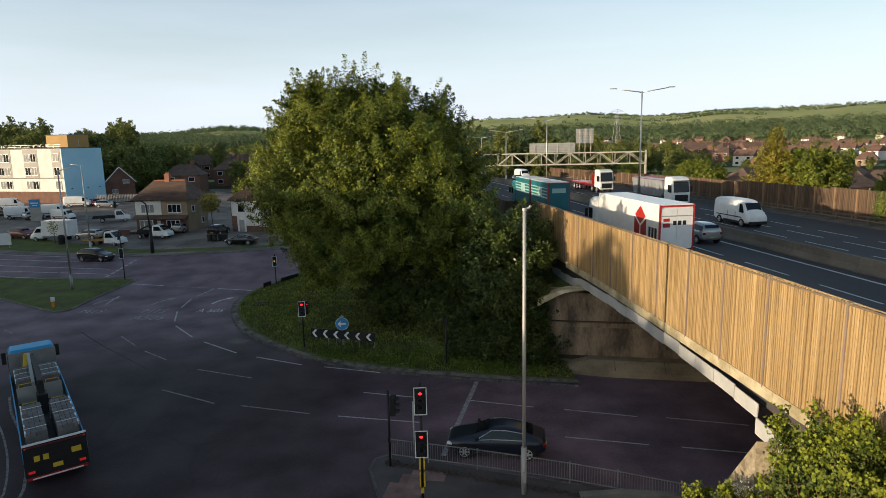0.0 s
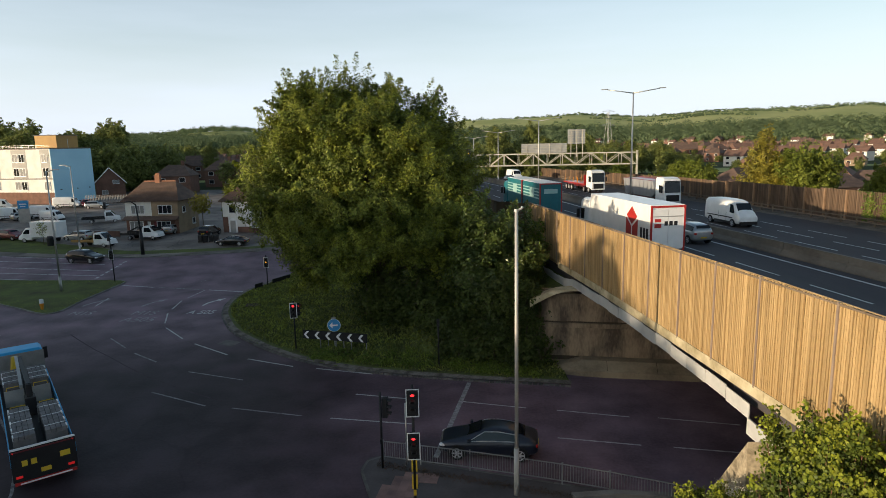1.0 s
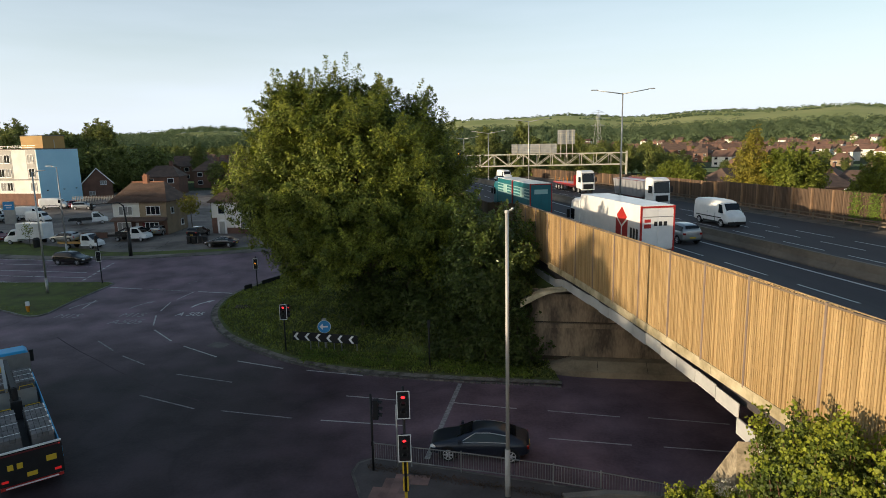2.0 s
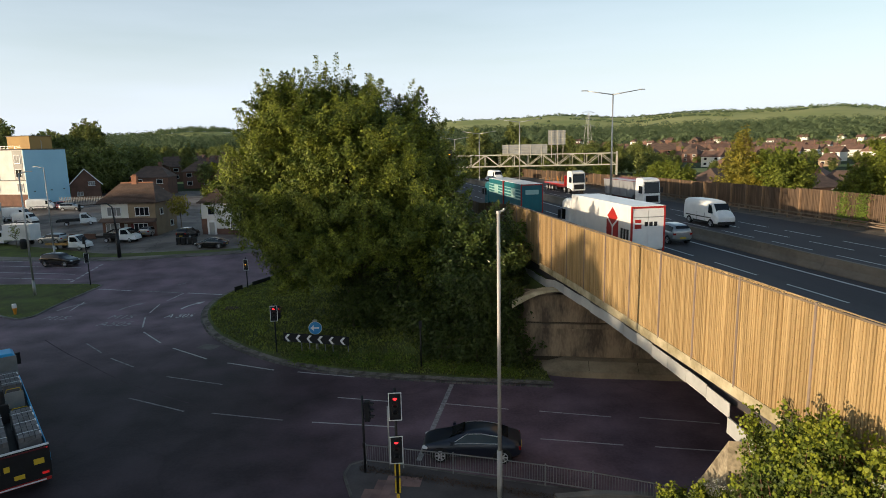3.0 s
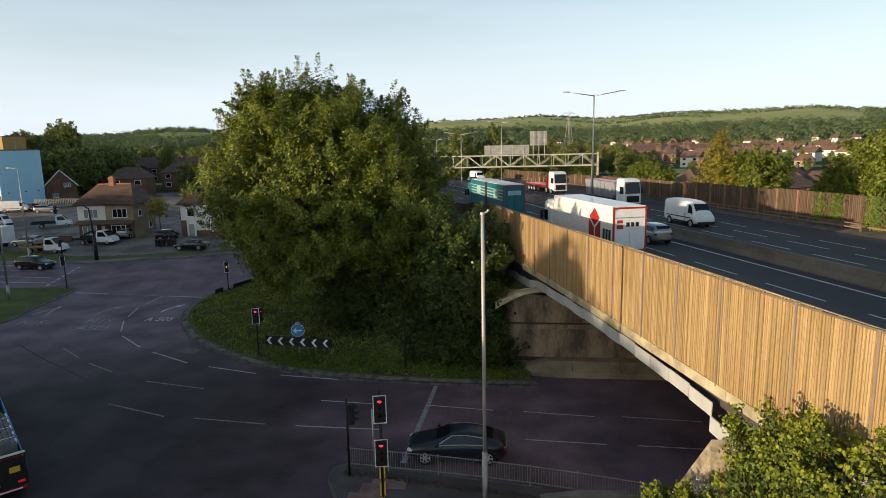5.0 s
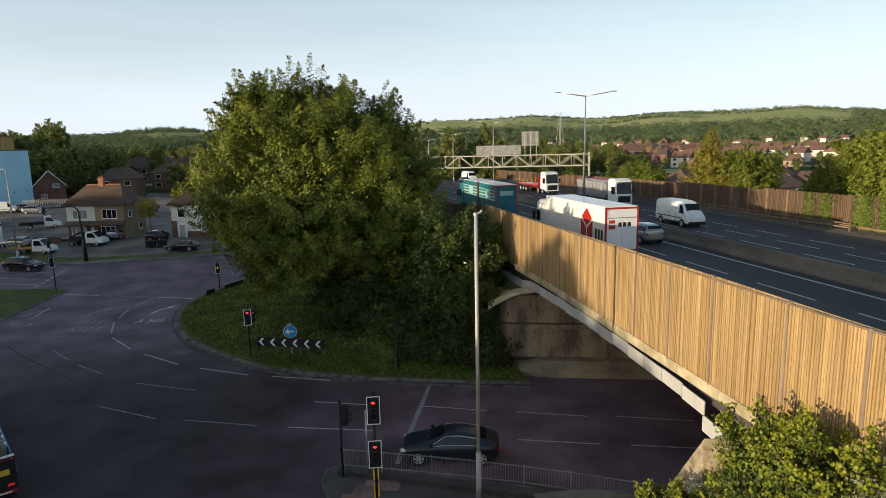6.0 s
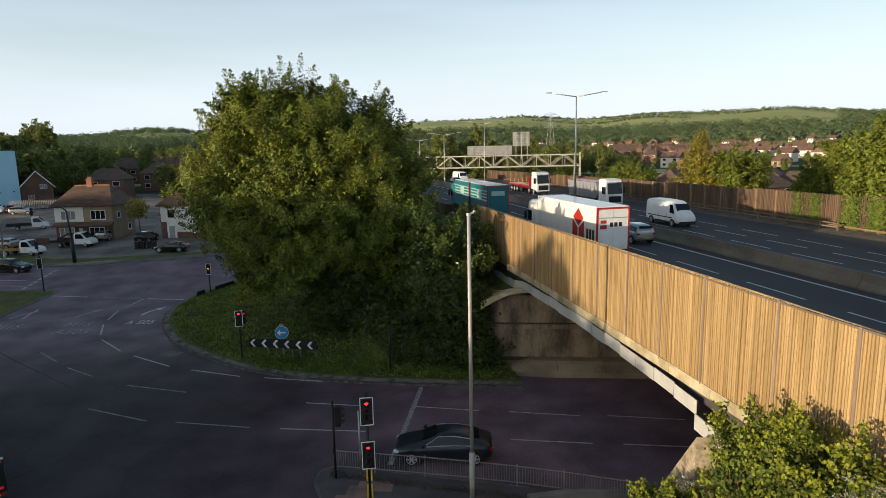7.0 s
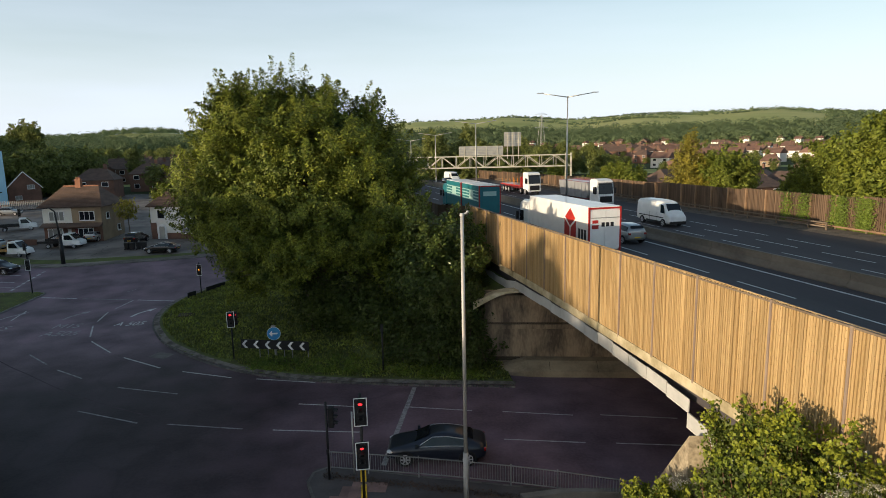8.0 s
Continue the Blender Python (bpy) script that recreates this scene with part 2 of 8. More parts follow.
CREAM_PAINT = surface("white render wall", (0.82, 0.8, 0.75), (0.66, 0.64, 0.59), rough=0.85, big=0.5, fine=6, bump=0.1)
PANEL_GREY = surface("pale grey panel", (0.5, 0.48, 0.44), (0.38, 0.36, 0.33), rough=0.8, big=0.4, fine=5, bump=0.05)
PEBBLE = surface("tan pebbledash", (0.36, 0.27, 0.18), (0.25, 0.185, 0.12), rough=0.95, big=0.7, fine=14, bump=0.5)
BRICK = surface("red brick", (0.21, 0.11, 0.078), (0.125, 0.07, 0.053), rough=0.9, big=0.8, fine=11, bump=0.4)
TILE = surface("brown roof tiles", (0.15, 0.098, 0.075), (0.075, 0.051, 0.042), rough=0.85, big=0.6, fine=7, bump=0.5, stretch=(1, 1, 2.5))
TILE_RED = surface("red roof tiles", (0.2, 0.115, 0.085), (0.12, 0.072, 0.056), rough=0.85, big=0.5, fine=6, bump=0.4)
TERRACOTTA = surface("terracotta", (0.36, 0.16, 0.09), (0.24, 0.105, 0.06), rough=0.8, big=1.5, fine=10, bump=0.2)
BLUE_WALL = surface("sky blue render", (0.42, 0.68, 0.82), (0.35, 0.6, 0.75), rough=0.8, big=0.2, fine=4, bump=0.05)
OCHRE = surface("ochre cladding", (0.46, 0.28, 0.09), (0.36, 0.21, 0.07), rough=0.7, big=0.3, fine=5, bump=0.05)
GLASS = glass("dark window glass", (0.012, 0.014, 0.018))
# base colour lightened blue-green to stand for the sky's reflection
GLASS_SIDE_SKY = glass("car side glass with sky tint", (0.045, 0.06, 0.064), 0.05)
GLASS_CURTAIN = glass("curtained window glass", (0.28, 0.28, 0.27), 0.15)
CHROME = paint("chrome", (0.75, 0.75, 0.76), 0.12, 1.0)
ALLOY = paint("silver alloy", (0.62, 0.62, 0.64), 0.35, 0.25)
RED_LAMP = glow("lit red lens", (0.9, 0.02, 0.025), 2.2)
AMBER_LAMP = glow("lit amber lens", (1.0, 0.35, 0.03), 1.4)
LENS_OFF = glass("unlit dark lens", (0.02, 0.02, 0.02), 0.2)
TAIL = paint("red tail lamp lens", (0.35, 0.015, 0.012), 0.15)
TAIL_LIT = glow("lit tail lamp", (0.6, 0.02, 0.02), 0.25)
HEAD = paint("clear headlamp lens", (0.7, 0.7, 0.7), 0.1)
RED = paint("red paint", (0.45, 0.03, 0.025))
DARK_RED = paint("dark red paint", (0.16, 0.02, 0.025))
SIGN_BLUE = paint("sign blue", (0.05, 0.3, 0.62), 0.4)
YELLOW = paint("yellow paint", (0.75, 0.5, 0.04), 0.5)
ORANGE = paint("orange plastic", (0.75, 0.28, 0.02), 0.5)
NAVY = paint("near-black navy car paint", (0.02, 0.025, 0.04), 0.32, 0.2, 0.4)
BLACK_CAR = paint("black car paint", (0.012, 0.012, 0.014), 0.2, 0.2, 1.0)
SILVER = paint("silver car paint", (0.42, 0.43, 0.44), 0.3, 0.6, 0.8)
LORRY_BLUE = paint("bright blue cab paint", (0.04, 0.42, 0.78), 0.5, 0.0, 0.1)
TEAL = paint("teal curtain side", (0.012, 0.16, 0.19), 0.5)
PALE_TEAL = paint("pale teal stripe", (0.4, 0.62, 0.58), 0.5)
TARP = paint("grey tipper body", (0.3, 0.31, 0.33), 0.5)
PALLET = surface("grey wrapped blocks", (0.19, 0.18, 0.18), (0.11, 0.105, 0.105), rough=0.8, big=2, fine=10, bump=0.2, rnd=0.12)
TACTILE = surface("buff red tactile paving", (0.27, 0.17, 0.15), (0.17, 0.11, 0.1), rough=0.85, big=1.5, fine=10, bump=0.3, rnd=0.15)
BARK = surface("bark", (0.13, 0.1, 0.07), (0.07, 0.055, 0.04), rough=0.95, big=1.5, fine=14, bump=0.8, stretch=(1, 1, 0.3))
TWIG = surface("reddish young twig", (0.2, 0.1, 0.06), (0.12, 0.065, 0.04), rough=0.8, big=2, fine=12, bump=0.2)
LEAF_TIP = leafy("young maple tips", (0.34, 0.36, 0.035), (0.17, 0.22, 0.025), 0.4)
LEAF_ROAD = leafy("roadside tree leaves", (0.26, 0.29, 0.04), (0.12, 0.16, 0.025), 0.28)
LEAF = leafy("tree leaves", (0.262, 0.288, 0.034), (0.055, 0.09, 0.015), 0.12, vary=0.48)
LEAF_SYCAMORE = leafy("sycamore leaves", (0.135, 0.18, 0.042), (0.04, 0.064, 0.017), 0.2, rough=0.36, vary=0.5)
# darker green: the shade under the trees is put into the leaf colour
LEAF_DARK = leafy("undergrowth leaves with shade in the colour", (0.1, 0.13, 0.026), (0.045, 0.065, 0.015), 0.2)
LEAF_YOUNG = leafy("young leaves", (0.2, 0.26, 0.035), (0.09, 0.14, 0.022), 0.35)
LEAF_MAPLE = leafy("maple leaves", (0.145, 0.185, 0.024), (0.04, 0.066, 0.012), 0.25, vary=0.45)
LEAF_FAR = leafy("far leaves", (0.24, 0.26, 0.065), (0.11, 0.14, 0.04), 0.25)
LEAF_GOLD = leafy("golden conifer leaves", (0.36, 0.3, 0.04), (0.18, 0.17, 0.03), 0.25)
WOODS = leafy("distant woodland", (0.15, 0.2, 0.095), (0.085, 0.12, 0.06), 0.12, rough=0.9, vary=0.16)
LEAF_LITTER = leafy("leaf litter", (0.13, 0.07, 0.045), (0.05, 0.04, 0.025), 0.1)
IVY = leafy("ivy leaves", (0.16, 0.22, 0.03), (0.08, 0.12, 0.02), 0.3)
BLOSSOM = leafy("cream blossom", (0.72, 0.7, 0.58), (0.5, 0.5, 0.4), 0.2)


# ---- building tools ----
class Geo:
    """Collects corners and faces of one part."""

    def __init__(self):
        self.v, self.f = [], []

    def add(self, verts, faces):
        k = len(self.v)
        self.v += [tuple(p) for p in verts]
        self.f += [tuple(i + k for i in q) for q in faces]
        return self

    def box(self, x, y, z, sx, sy, sz, rz=0.0, top=1.0, topx=None):
        """A block centred on x, y with its base at z; top narrows its upper face."""
        c, s = math.cos(radians(rz)), math.sin(radians(rz))
        tx = top if topx is None else topx
        pts = []
        for dz, kx, ky in ((0, 1, 1), (sz, tx, top)):
            for a, b in ((-1, -1), (1, -1), (1, 1), (-1, 1)):
                px, py = a * sx / 2 * kx, b * sy / 2 * ky
                pts.append((x + px * c - py * s, y + px * s + py * c, z + dz))
        return self.add(pts, [(3, 2, 1, 0), (4, 5, 6, 7), (0, 1, 5, 4), (1, 2, 6, 5), (2, 3, 7, 6), (3, 0, 4, 7)])

    def bar(self, p, q, w, h=None):
        """A square bar from p to q."""
        h = h or w
        p, q = Vector(p), Vector(q)
        d = (q - p).normalized()
        side = d.cross(Vector((0, 0, 1)))
        side = side.normalized() if side.length > 1e-4 else Vector((1, 0, 0))
        up = side.cross(d)
        pts = [e + side * (a * w / 2) + up * (b * h / 2) for e in (p, q) for a, b in ((-1, -1), (1, -1), (1, 1), (-1, 1))]
        return self.add(pts, [(3, 2, 1, 0), (4, 5, 6, 7), (0, 1, 5, 4), (1, 2, 6, 5), (2, 3, 7, 6), (3, 0, 4, 7)])

    def cyl(self, p, q, r0, r1=None, n=10):
        r1 = r0 if r1 is None else r1
        p, q = Vector(p), Vector(q)
        d = (q - p).normalized()
        side = d.orthogonal().normalized()
        up = d.cross(side)
        pts = []
        for e, r in ((p, r0), (q, r1)):
            pts += [e + side * (r * math.cos(2 * math.pi * i / n)) + up * (r * math.sin(2 * math.pi * i / n)) for i in range(n)]
        faces = [(i, (i + 1) % n, n + (i + 1) % n, n + i) for i in range(n)]
        return self.add(pts, faces + [tuple(range(n - 1, -1, -1)), tuple(range(n, 2 * n))])

    def tube(self, pts, radii, n=7):
        """A tapering tube along the points, one closed skin."""
        pts = [Vector(p) for p in pts]
        side = Vector((1, 0, 0)) if abs((pts[-1] - pts[0]).normalized().x) < 0.8 else Vector((0, 1, 0))
        rings = []
        for i, (p, r) in enumerate(zip(pts, radii)):
            way = (pts[min(i + 1, len(pts) - 1)] - pts[max(i - 1, 0)]).normalized()
            u = way.cross(side).normalized()
            v = way.cross(u)
            rings.append([p + u * (r * math.cos(2 * math.pi * k / n)) + v * (r * math.sin(2 * math.pi * k / n)) for k in range(n)])
        return self.loft(rings)

    def loft(self, rings, cap=True, closed=True):
        n = len(rings[0])
        pts = [p for r in rings for p in r]
        faces = []
        for i in range(len(rings) - 1):
            for j in range(n if closed else n - 1):
                k = (j + 1) % n
                faces.append((i * n + j, i * n + k, (i + 1) * n + k, (i + 1) * n + j))
        if cap:
            faces += [tuple(range(n - 1, -1, -1)), tuple(range((len(rings) - 1) * n, len(rings) * n))]
        return self.add(pts, faces)

    def slab(self, outline, z0, z1):
        """A flat plate with the given outline (anticlockwise)."""
        return self.loft([[(x, y, z0) for x, y in outline], [(x, y, z1) for x, y in outline]])

    def sheet(self, outline, plane, depth):
        """An outline of (a, z) pairs in an upright plane: plane maps (a, z, d) to a place; depth is its thickness."""
        return self.loft([[plane(a, z, 0) for a, z in outline], [plane(a, z, depth) for a, z in outline]])

    def ball(self, x, y, z, rx, ry, rz, n=10, m=6):
        rings = []
        for i in range(m + 1):
            t = math.pi * (0.02 + 0.96 * i / m)
            rings.append([(x + rx * math.sin(t) * math.cos(2 * math.pi * j / n), y + ry * math.sin(t) * math.sin(2 * math.pi * j / n), z - rz * math.cos(t)) for j in range(n)])
        return self.loft(rings)


def mesh_of(name, geo, material, smooth=False):
    me = bpy.data.meshes.new(name)
    me.from_pydata(geo.v, [], geo.f)
    me.materials.append(material)
    if smooth:
        me.shade_smooth()
    me.update()
    return me


def part(name, geo, material, parent=None, label="", smooth=False, bevel=0.0):
    """Links a geo as one mesh object, under a thing or a part."""
    ob = new(name, mesh_of(name, geo, material, smooth))
    ob.parent = parent
    if bevel:
        b = ob.modifiers.new("bevel", "BEVEL")
        b.width, b.segments, b.limit_method = bevel, 2, "ANGLE"
    if label:
        tagged(ob, label)
    return ob


def piece(name, mesh, parent, m=None):
    ob = new(name, mesh)
    ob.parent = parent
    if m is not None:
        ob.matrix_basis = m
    return ob


def thing(name, m, label, category, group="", kind=""):
    ob = new(name)
    ob.empty_display_size = 0.3
    ob.matrix_basis = m
    return tagged(ob, label, category, group, kind)


def fixed(name, geo, material, label, category="", smooth=False):
    """A piece of the setting."""
    return tagged(part(name, geo, material, None, "", smooth), label, category or name.split("_")[0], "", "structure")


def smooth_line(pts, step=1.0):
    """A smooth line through the points, in even steps."""
    out = []
    p = [pts[0], *pts, pts[-1]]
    for a, b, c, d in zip(p, p[1:], p[2:], p[3:]):
        n = max(1, int(math.dist(b, c) / step))
        for i in range(n):
            t = i / n
            out.append(tuple(0.5 * (2 * b[k] + (c[k] - a[k]) * t + (2 * a[k] - 5 * b[k] + 4 * c[k] - d[k]) * t * t + (3 * b[k] - a[k] - 3 * c[k] + d[k]) * t ** 3) for k in (0, 1)))
    return out + [tuple(pts[-1])]


def offset_line(line, d):
    """The same line moved d metres to its left."""
    out = []
    for i, (x, y) in enumerate(line):
        ax, ay = line[max(0, i - 1)]
        bx, by = line[min(len(line) - 1, i + 1)]
        k = math.hypot(bx - ax, by - ay) or 1
        out.append((x - d * (by - ay) / k, y + d * (bx - ax) / k))
    return out


def leaf_mesh(name, centres, size, material, rng, outward=None, droop=0.0, lobed=False, loose=0.65):
    """Many small folded leaves, at the centres, turned at random with a lean outward."""
    n = len(centres)
    nrm = rng.normal(size=(n, 3))
    if outward is not None:
        nrm = nrm * loose + outward
    nrm /= np.linalg.norm(nrm, axis=1)[:, None] + 1e-9
    ax = np.cross(nrm, rng.normal(size=(n, 3)))
    ax[:, 2] -= droop
    ax /= np.linalg.norm(ax, axis=1)[:, None] + 1e-9
    bx = np.cross(nrm, ax)
    s = size * rng.uniform(0.6, 1.35, n)[:, None]
    if lobed:
        shape = [(-0.5, 0.0), (-0.4, -0.36), (-0.14, -0.32), (0.12, -0.5), (0.22, -0.24), (0.62, 0.0), (0.22, 0.24), (0.12, 0.5), (-0.14, 0.32), (-0.4, 0.36)]
    else:
        shape = [(-0.5, 0.0), (0.02, -0.24), (0.55, 0.0), (0.02, 0.24)]
    k = len(shape)
    v = np.empty((n, k, 3))
    for i, (a, b) in enumerate(shape):
        v[:, i] = centres + ax * a * s + bx * b * s + nrm * (abs(b) * 0.35) * s
    me = bpy.data.meshes.new(name)
    me.vertices.add(n * k)
    me.vertices.foreach_set("co", v.reshape(-1))
    me.loops.add(n * k)
    me.loops.foreach_set("vertex_index", np.arange(n * k, dtype=np.int32))
    me.polygons.add(n)
    me.polygons.foreach_set("loop_start", np.arange(0, n * k, k, dtype=np.int32))
    me.materials.append(material)
    me.update(calc_edges=True)
    return me


def clump_points(balls, per_area, rng, shell=0.35, clump=0.9, squash=0.55, gap=1.3, tight=0.34):
    """Points of leaf sprays in the outer shells of the given ellipsoids (x, y, z, rx, ry, rz), gathered into uneven clumps."""
    pts, out = [], []
    for x, y, z, rx, ry, rz in balls:
        area = 4 * math.pi * ((rx * ry) ** 1.6 / 3 + (rx * rz) ** 1.6 / 3 + (ry * rz) ** 1.6 / 3) ** (1 / 1.6)
        tips = max(8, int(area / (clump * clump * gap)))
        d = rng.normal(size=(tips, 3))
        d /= np.linalg.norm(d, axis=1)[:, None]
        rad = 1.0 - shell * rng.random(tips) ** 1.5 + 0.06 * rng.normal(size=tips)
        tip = np.array((x, y, z)) + d * rad[:, None] * np.array((rx, ry, rz))
        n = max(4, int(area * per_area / tips))
        which = np.repeat(np.arange(tips), n)
        axis = d * 0.7 + rng.normal(size=(tips, 3)) * 0.35 + np.array((0, 0, 0.55))
        axis /= np.linalg.norm(axis, axis=1)[:, None]
        t = rng.uniform(-0.7, 1.0, len(which))
        spread = rng.normal(size=(len(which), 3)) * (clump * tight * (1.15 - np.clip(t, 0, 1)))[:, None] * np.array((1, 1, squash + 0.2))
        pts.append(tip[which] + axis[which] * (t * clump)[:, None] + spread)
        out.append(d[which] * 0.8 + np.array((0, 0, 0.45)))
    return np.concatenate(pts), np.concatenate(out)


# ---- the lie of the land ----
DECK = 6.5            # the motorway's surface


def rise(y):
    """The ground's height: level at the junction, climbing gently towards the houses."""
    return 0.0 if y < 66 else 0.05 * (y - 66) if y < 112 else 2.3 + 0.02 * (min(y, 220) - 112)


def edge_x(y):
    """The motorway's reference line: the offside edge line of the near carriageway."""
    return 29.7 - 0.133 * y - 0.0006 * max(0.0, y - 90) ** 2


def fence_x(y):
    """The near noise fence."""
    return 8.9 + (40.75 - y) * 0.1048


def hill(x, y):
    """Far hills: a ridge that stands higher to the right."""
    r, a = math.hypot(x, y), math.degrees(math.atan2(x, y))
    ridge = 60 + 0.45 * max(-40.0, min(17.0, a)) - 0.75 * max(0.0, min(50.0, a) - 20) + 22 * (1 / (1 + math.exp(-(a - 4) / 5.0))) + 8 * math.sin(a / 4.1) + 4 * math.sin(a / 1.7)
    k = max(0.0, min(1.0, (r - 620) / 1300))
    return (ridge - 4) * k * k * (3 - 2 * k) if abs(a) < 75 else 25 * k


# ground: one sheet out to the horizon
radii = [0.01] + [5.0 * i for i in range(1, 50)] + [250 * 1.075 ** i for i in range(1, 42)]
g = Geo()
turns = 144
for r in radii:
    for j in range(turns):
        x, y = r * math.sin(2 * math.pi * j / turns), r * math.cos(2 * math.pi * j / turns)
        g.v.append((x, y, rise(y) - 0.3 + hill(x, y)))
for i in range(len(radii) - 1):
    for j in range(turns):
        k = (j + 1) % turns
        g.f.append((i * turns + j, i * turns + k, (i + 1) * turns + k, (i + 1) * turns + j))
fixed("ground", g, FIELD, "green meadow land rising to far hills", "ground", smooth=True)


g = Geo()
ring_r = [95, 120, 150, 180, 215, 260, 320, 390, 470, 560, 650, 740]
for r in ring_r:
    for j in range(61):
        a = radians(-50 + 100 * j / 60)
        x, y = r * math.sin(a), r * math.cos(a)
        g.v.append((x, y, rise(y) - 0.22 + hill(x, y)))
for i in range(len(ring_r) - 1):
    for j in range(60):
        g.f.append((i * 61 + j, (i + 1) * 61 + j, (i + 1) * 61 + j + 1, i * 61 + j + 1))
fixed("ground_gardens", g, GARDEN, "dark green gardens and hedges of the town", "ground", smooth=True)


def carpet(x0, x1, ys, lift):
    """A ground-following sheet between two lines of x."""
    gg = Geo()
    rows = [[(x0(y) if callable(x0) else x0, y, rise(y) + lift), (x1(y) if callable(x1) else x1, y, rise(y) + lift)] for y in ys]
    return gg.loft(rows, cap=False, closed=False)


ys_road = [-60, -20, 0, 20, 40, 60, 66, 70, 75, 80, 85, 90, 95, 100]
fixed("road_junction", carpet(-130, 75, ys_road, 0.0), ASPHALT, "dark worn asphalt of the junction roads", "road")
fixed("pavement_forecourt", carpet(-150, 5, [86, 92, 100, 108, 112, 125, 140, 160, 175], 0.03), ASPHALT_OLD, "worn grey tarmac service road and car parks", "pavement")


def kerb_run(name, line, parent, h=0.12, w=0.13, step=0.92, material=KERB, gap=0.02):
    """Kerb stones along a line, each a stone of its own."""
    run, last = 0.0, line[0]
    stone = mesh_of("kerb_stone", Geo().box(0, 0, -0.05, step - gap, w, h + 0.05, 0, 0.9, 0.985), material)
    pos = [line[0]]
    for a, b in zip(line, line[1:]):
        d = math.dist(a, b)
        while run + d >= step:
            t = (step - run) / d
            a = (a[0] + (b[0] - a[0]) * t, a[1] + (b[1] - a[1]) * t)
            pos.append(a)
            d, run = math.dist(a, b), 0.0
        run += d
    for a, b in zip(pos, pos[1:]):
        mx, my = (a[0] + b[0]) / 2, (a[1] + b[1]) / 2
        piece("kerb_stone", stone, parent, pose(mx, my, rise(my), 0, 0, math.degrees(math.atan2(b[1] - a[1], b[0] - a[0]))))


def raised(name, outline, height_at, material, label, category, step=1.2):
    """A raised bed inside an outline: a grid trimmed to it, with a skirt at its rim."""
    xs, ys = [p[0] for p in outline], [p[1] for p in outline]
    bm = bmesh.new()
    ring = [bm.verts.new((x, y, 0)) for x, y in outline]
    bm.faces.new(ring)
    n = int((max(xs) - min(xs)) / step)
    for i in range(1, n):
        bmesh.ops.bisect_plane(bm, geom=bm.verts[:] + bm.edges[:] + bm.faces[:], plane_co=(min(xs) + i * step, 0, 0), plane_no=(1, 0, 0))
    n = int((max(ys) - min(ys)) / step)
    for i in range(1, n):
        bmesh.ops.bisect_plane(bm, geom=bm.verts[:] + bm.edges[:] + bm.faces[:], plane_co=(0, min(ys) + i * step, 0), plane_no=(0, 1, 0))
    for v in bm.verts:
        v.co.z = height_at(v.co.x, v.co.y)
    bmesh.ops.recalc_face_normals(bm, faces=bm.faces[:])
    if bm.faces[0].normal.z < 0:
        bmesh.ops.reverse_faces(bm, faces=bm.faces[:])
    me = bpy.data.meshes.new(name)
    bm.to_mesh(me)
    bm.free()
    me.materials.append(material)
    me.shade_smooth()
    return tagged(new(name, me), label, category, "", "structure")


def gap_to(x, y, line):
    return min(math.hypot(x - a, y - b) for a, b in line)


# the big kerbed island under the trees, climbing to the motorway
island_kerb = smooth_line([(17.0, 33.6), (7.2, 36.3), (1.9, 37.4), (-4.4, 39.15), (-8.9, 41.2), (-13.0, 44.4), (-16.9, 48.8), (-18.65, 51.8), (-20.1, 55.2), (-20.9, 59.2), (-20.6, 63.8), (-18.7, 68.8), (-15, 75), (-9, 82), (0, 88)])


def island_height(x, y):
    d = gap_to(x, y, island_kerb)
    base = 0.1 + rise(y) + 0.09 * min(d, 4.0) + 0.03 * max(0.0, d - 4.0) + 0.06 * noise.noise((x * 0.4, y * 0.4, 0))
    bank = 0.0
    if y > 41:
        foot = fence_x(min(y, 53)) - 1.0 - x if y < 54 else edge_x(y) - 17.2 - x
        bank = max(0.0, 5.9 - max(0.0, foot) * 0.55) * min(1.0, (y - 41) / 2.5)
    return max(base, min(bank, 0.1 + max(0.0, d - 1.6) * 0.62))


island = raised("ground_island", [p for p in offset_line(island_kerb, -0.1)][9:] + [(12, 92), (12, 60), (8.2, 47), (8.0, 39.5)], island_height, GRASS, "rough grass on the kerbed traffic island", "grass island", 0.8)
kerb = thing("kerb_island", pose(0, 0, 0), "weathered concrete kerb edging the grass island", "kerb", kind="structure")
kerb_run("kerb", offset_line(island_kerb, 0.0)[9:], kerb, step=0.34, material=KERB_DARK, gap=0.07)

inner = offset_line(island_kerb, -0.08)[9:]
wide = offset_line(island_kerb, -0.55)[9:]
fixed("ground_kerb_dirt", Geo().loft([[(a[0], a[1], max(rise(a[1]) + 0.125, island_height(*a) + 0.03)), (b[0], b[1], island_height(*b) + 0.045)] for a, b in zip(inner, wide)], cap=False, closed=False), DIRT, "pale gritty strip behind the island kerb", "ground", smooth=True)

# the pointed splitter verge
verge_line = smooth_line([(-78, 84), (-60, 71.5), (-46.0, 61.8), (-40.9, 58.6), (-38.1, 56.8), (-36.9, 56.3), (-36.2, 57.0), (-36.35, 60), (-36.4, 63.4), (-36.2, 67), (-35.9, 69.3), (-38, 70.0), (-44.3, 70.5), (-52.9, 71.6), (-72, 77), (-78, 84)])
raised("ground_splitter", verge_line[:-1], lambda x, y: rise(y) + 0.1 + 0.02 * min(6, gap_to(x, y, verge_line)), GRASS, "mown grass on the pointed splitter island", "grass verge")
kerb = thing("kerb_splitter", pose(0, 0, 0), "weathered concrete kerb round the splitter island", "kerb", kind="structure")
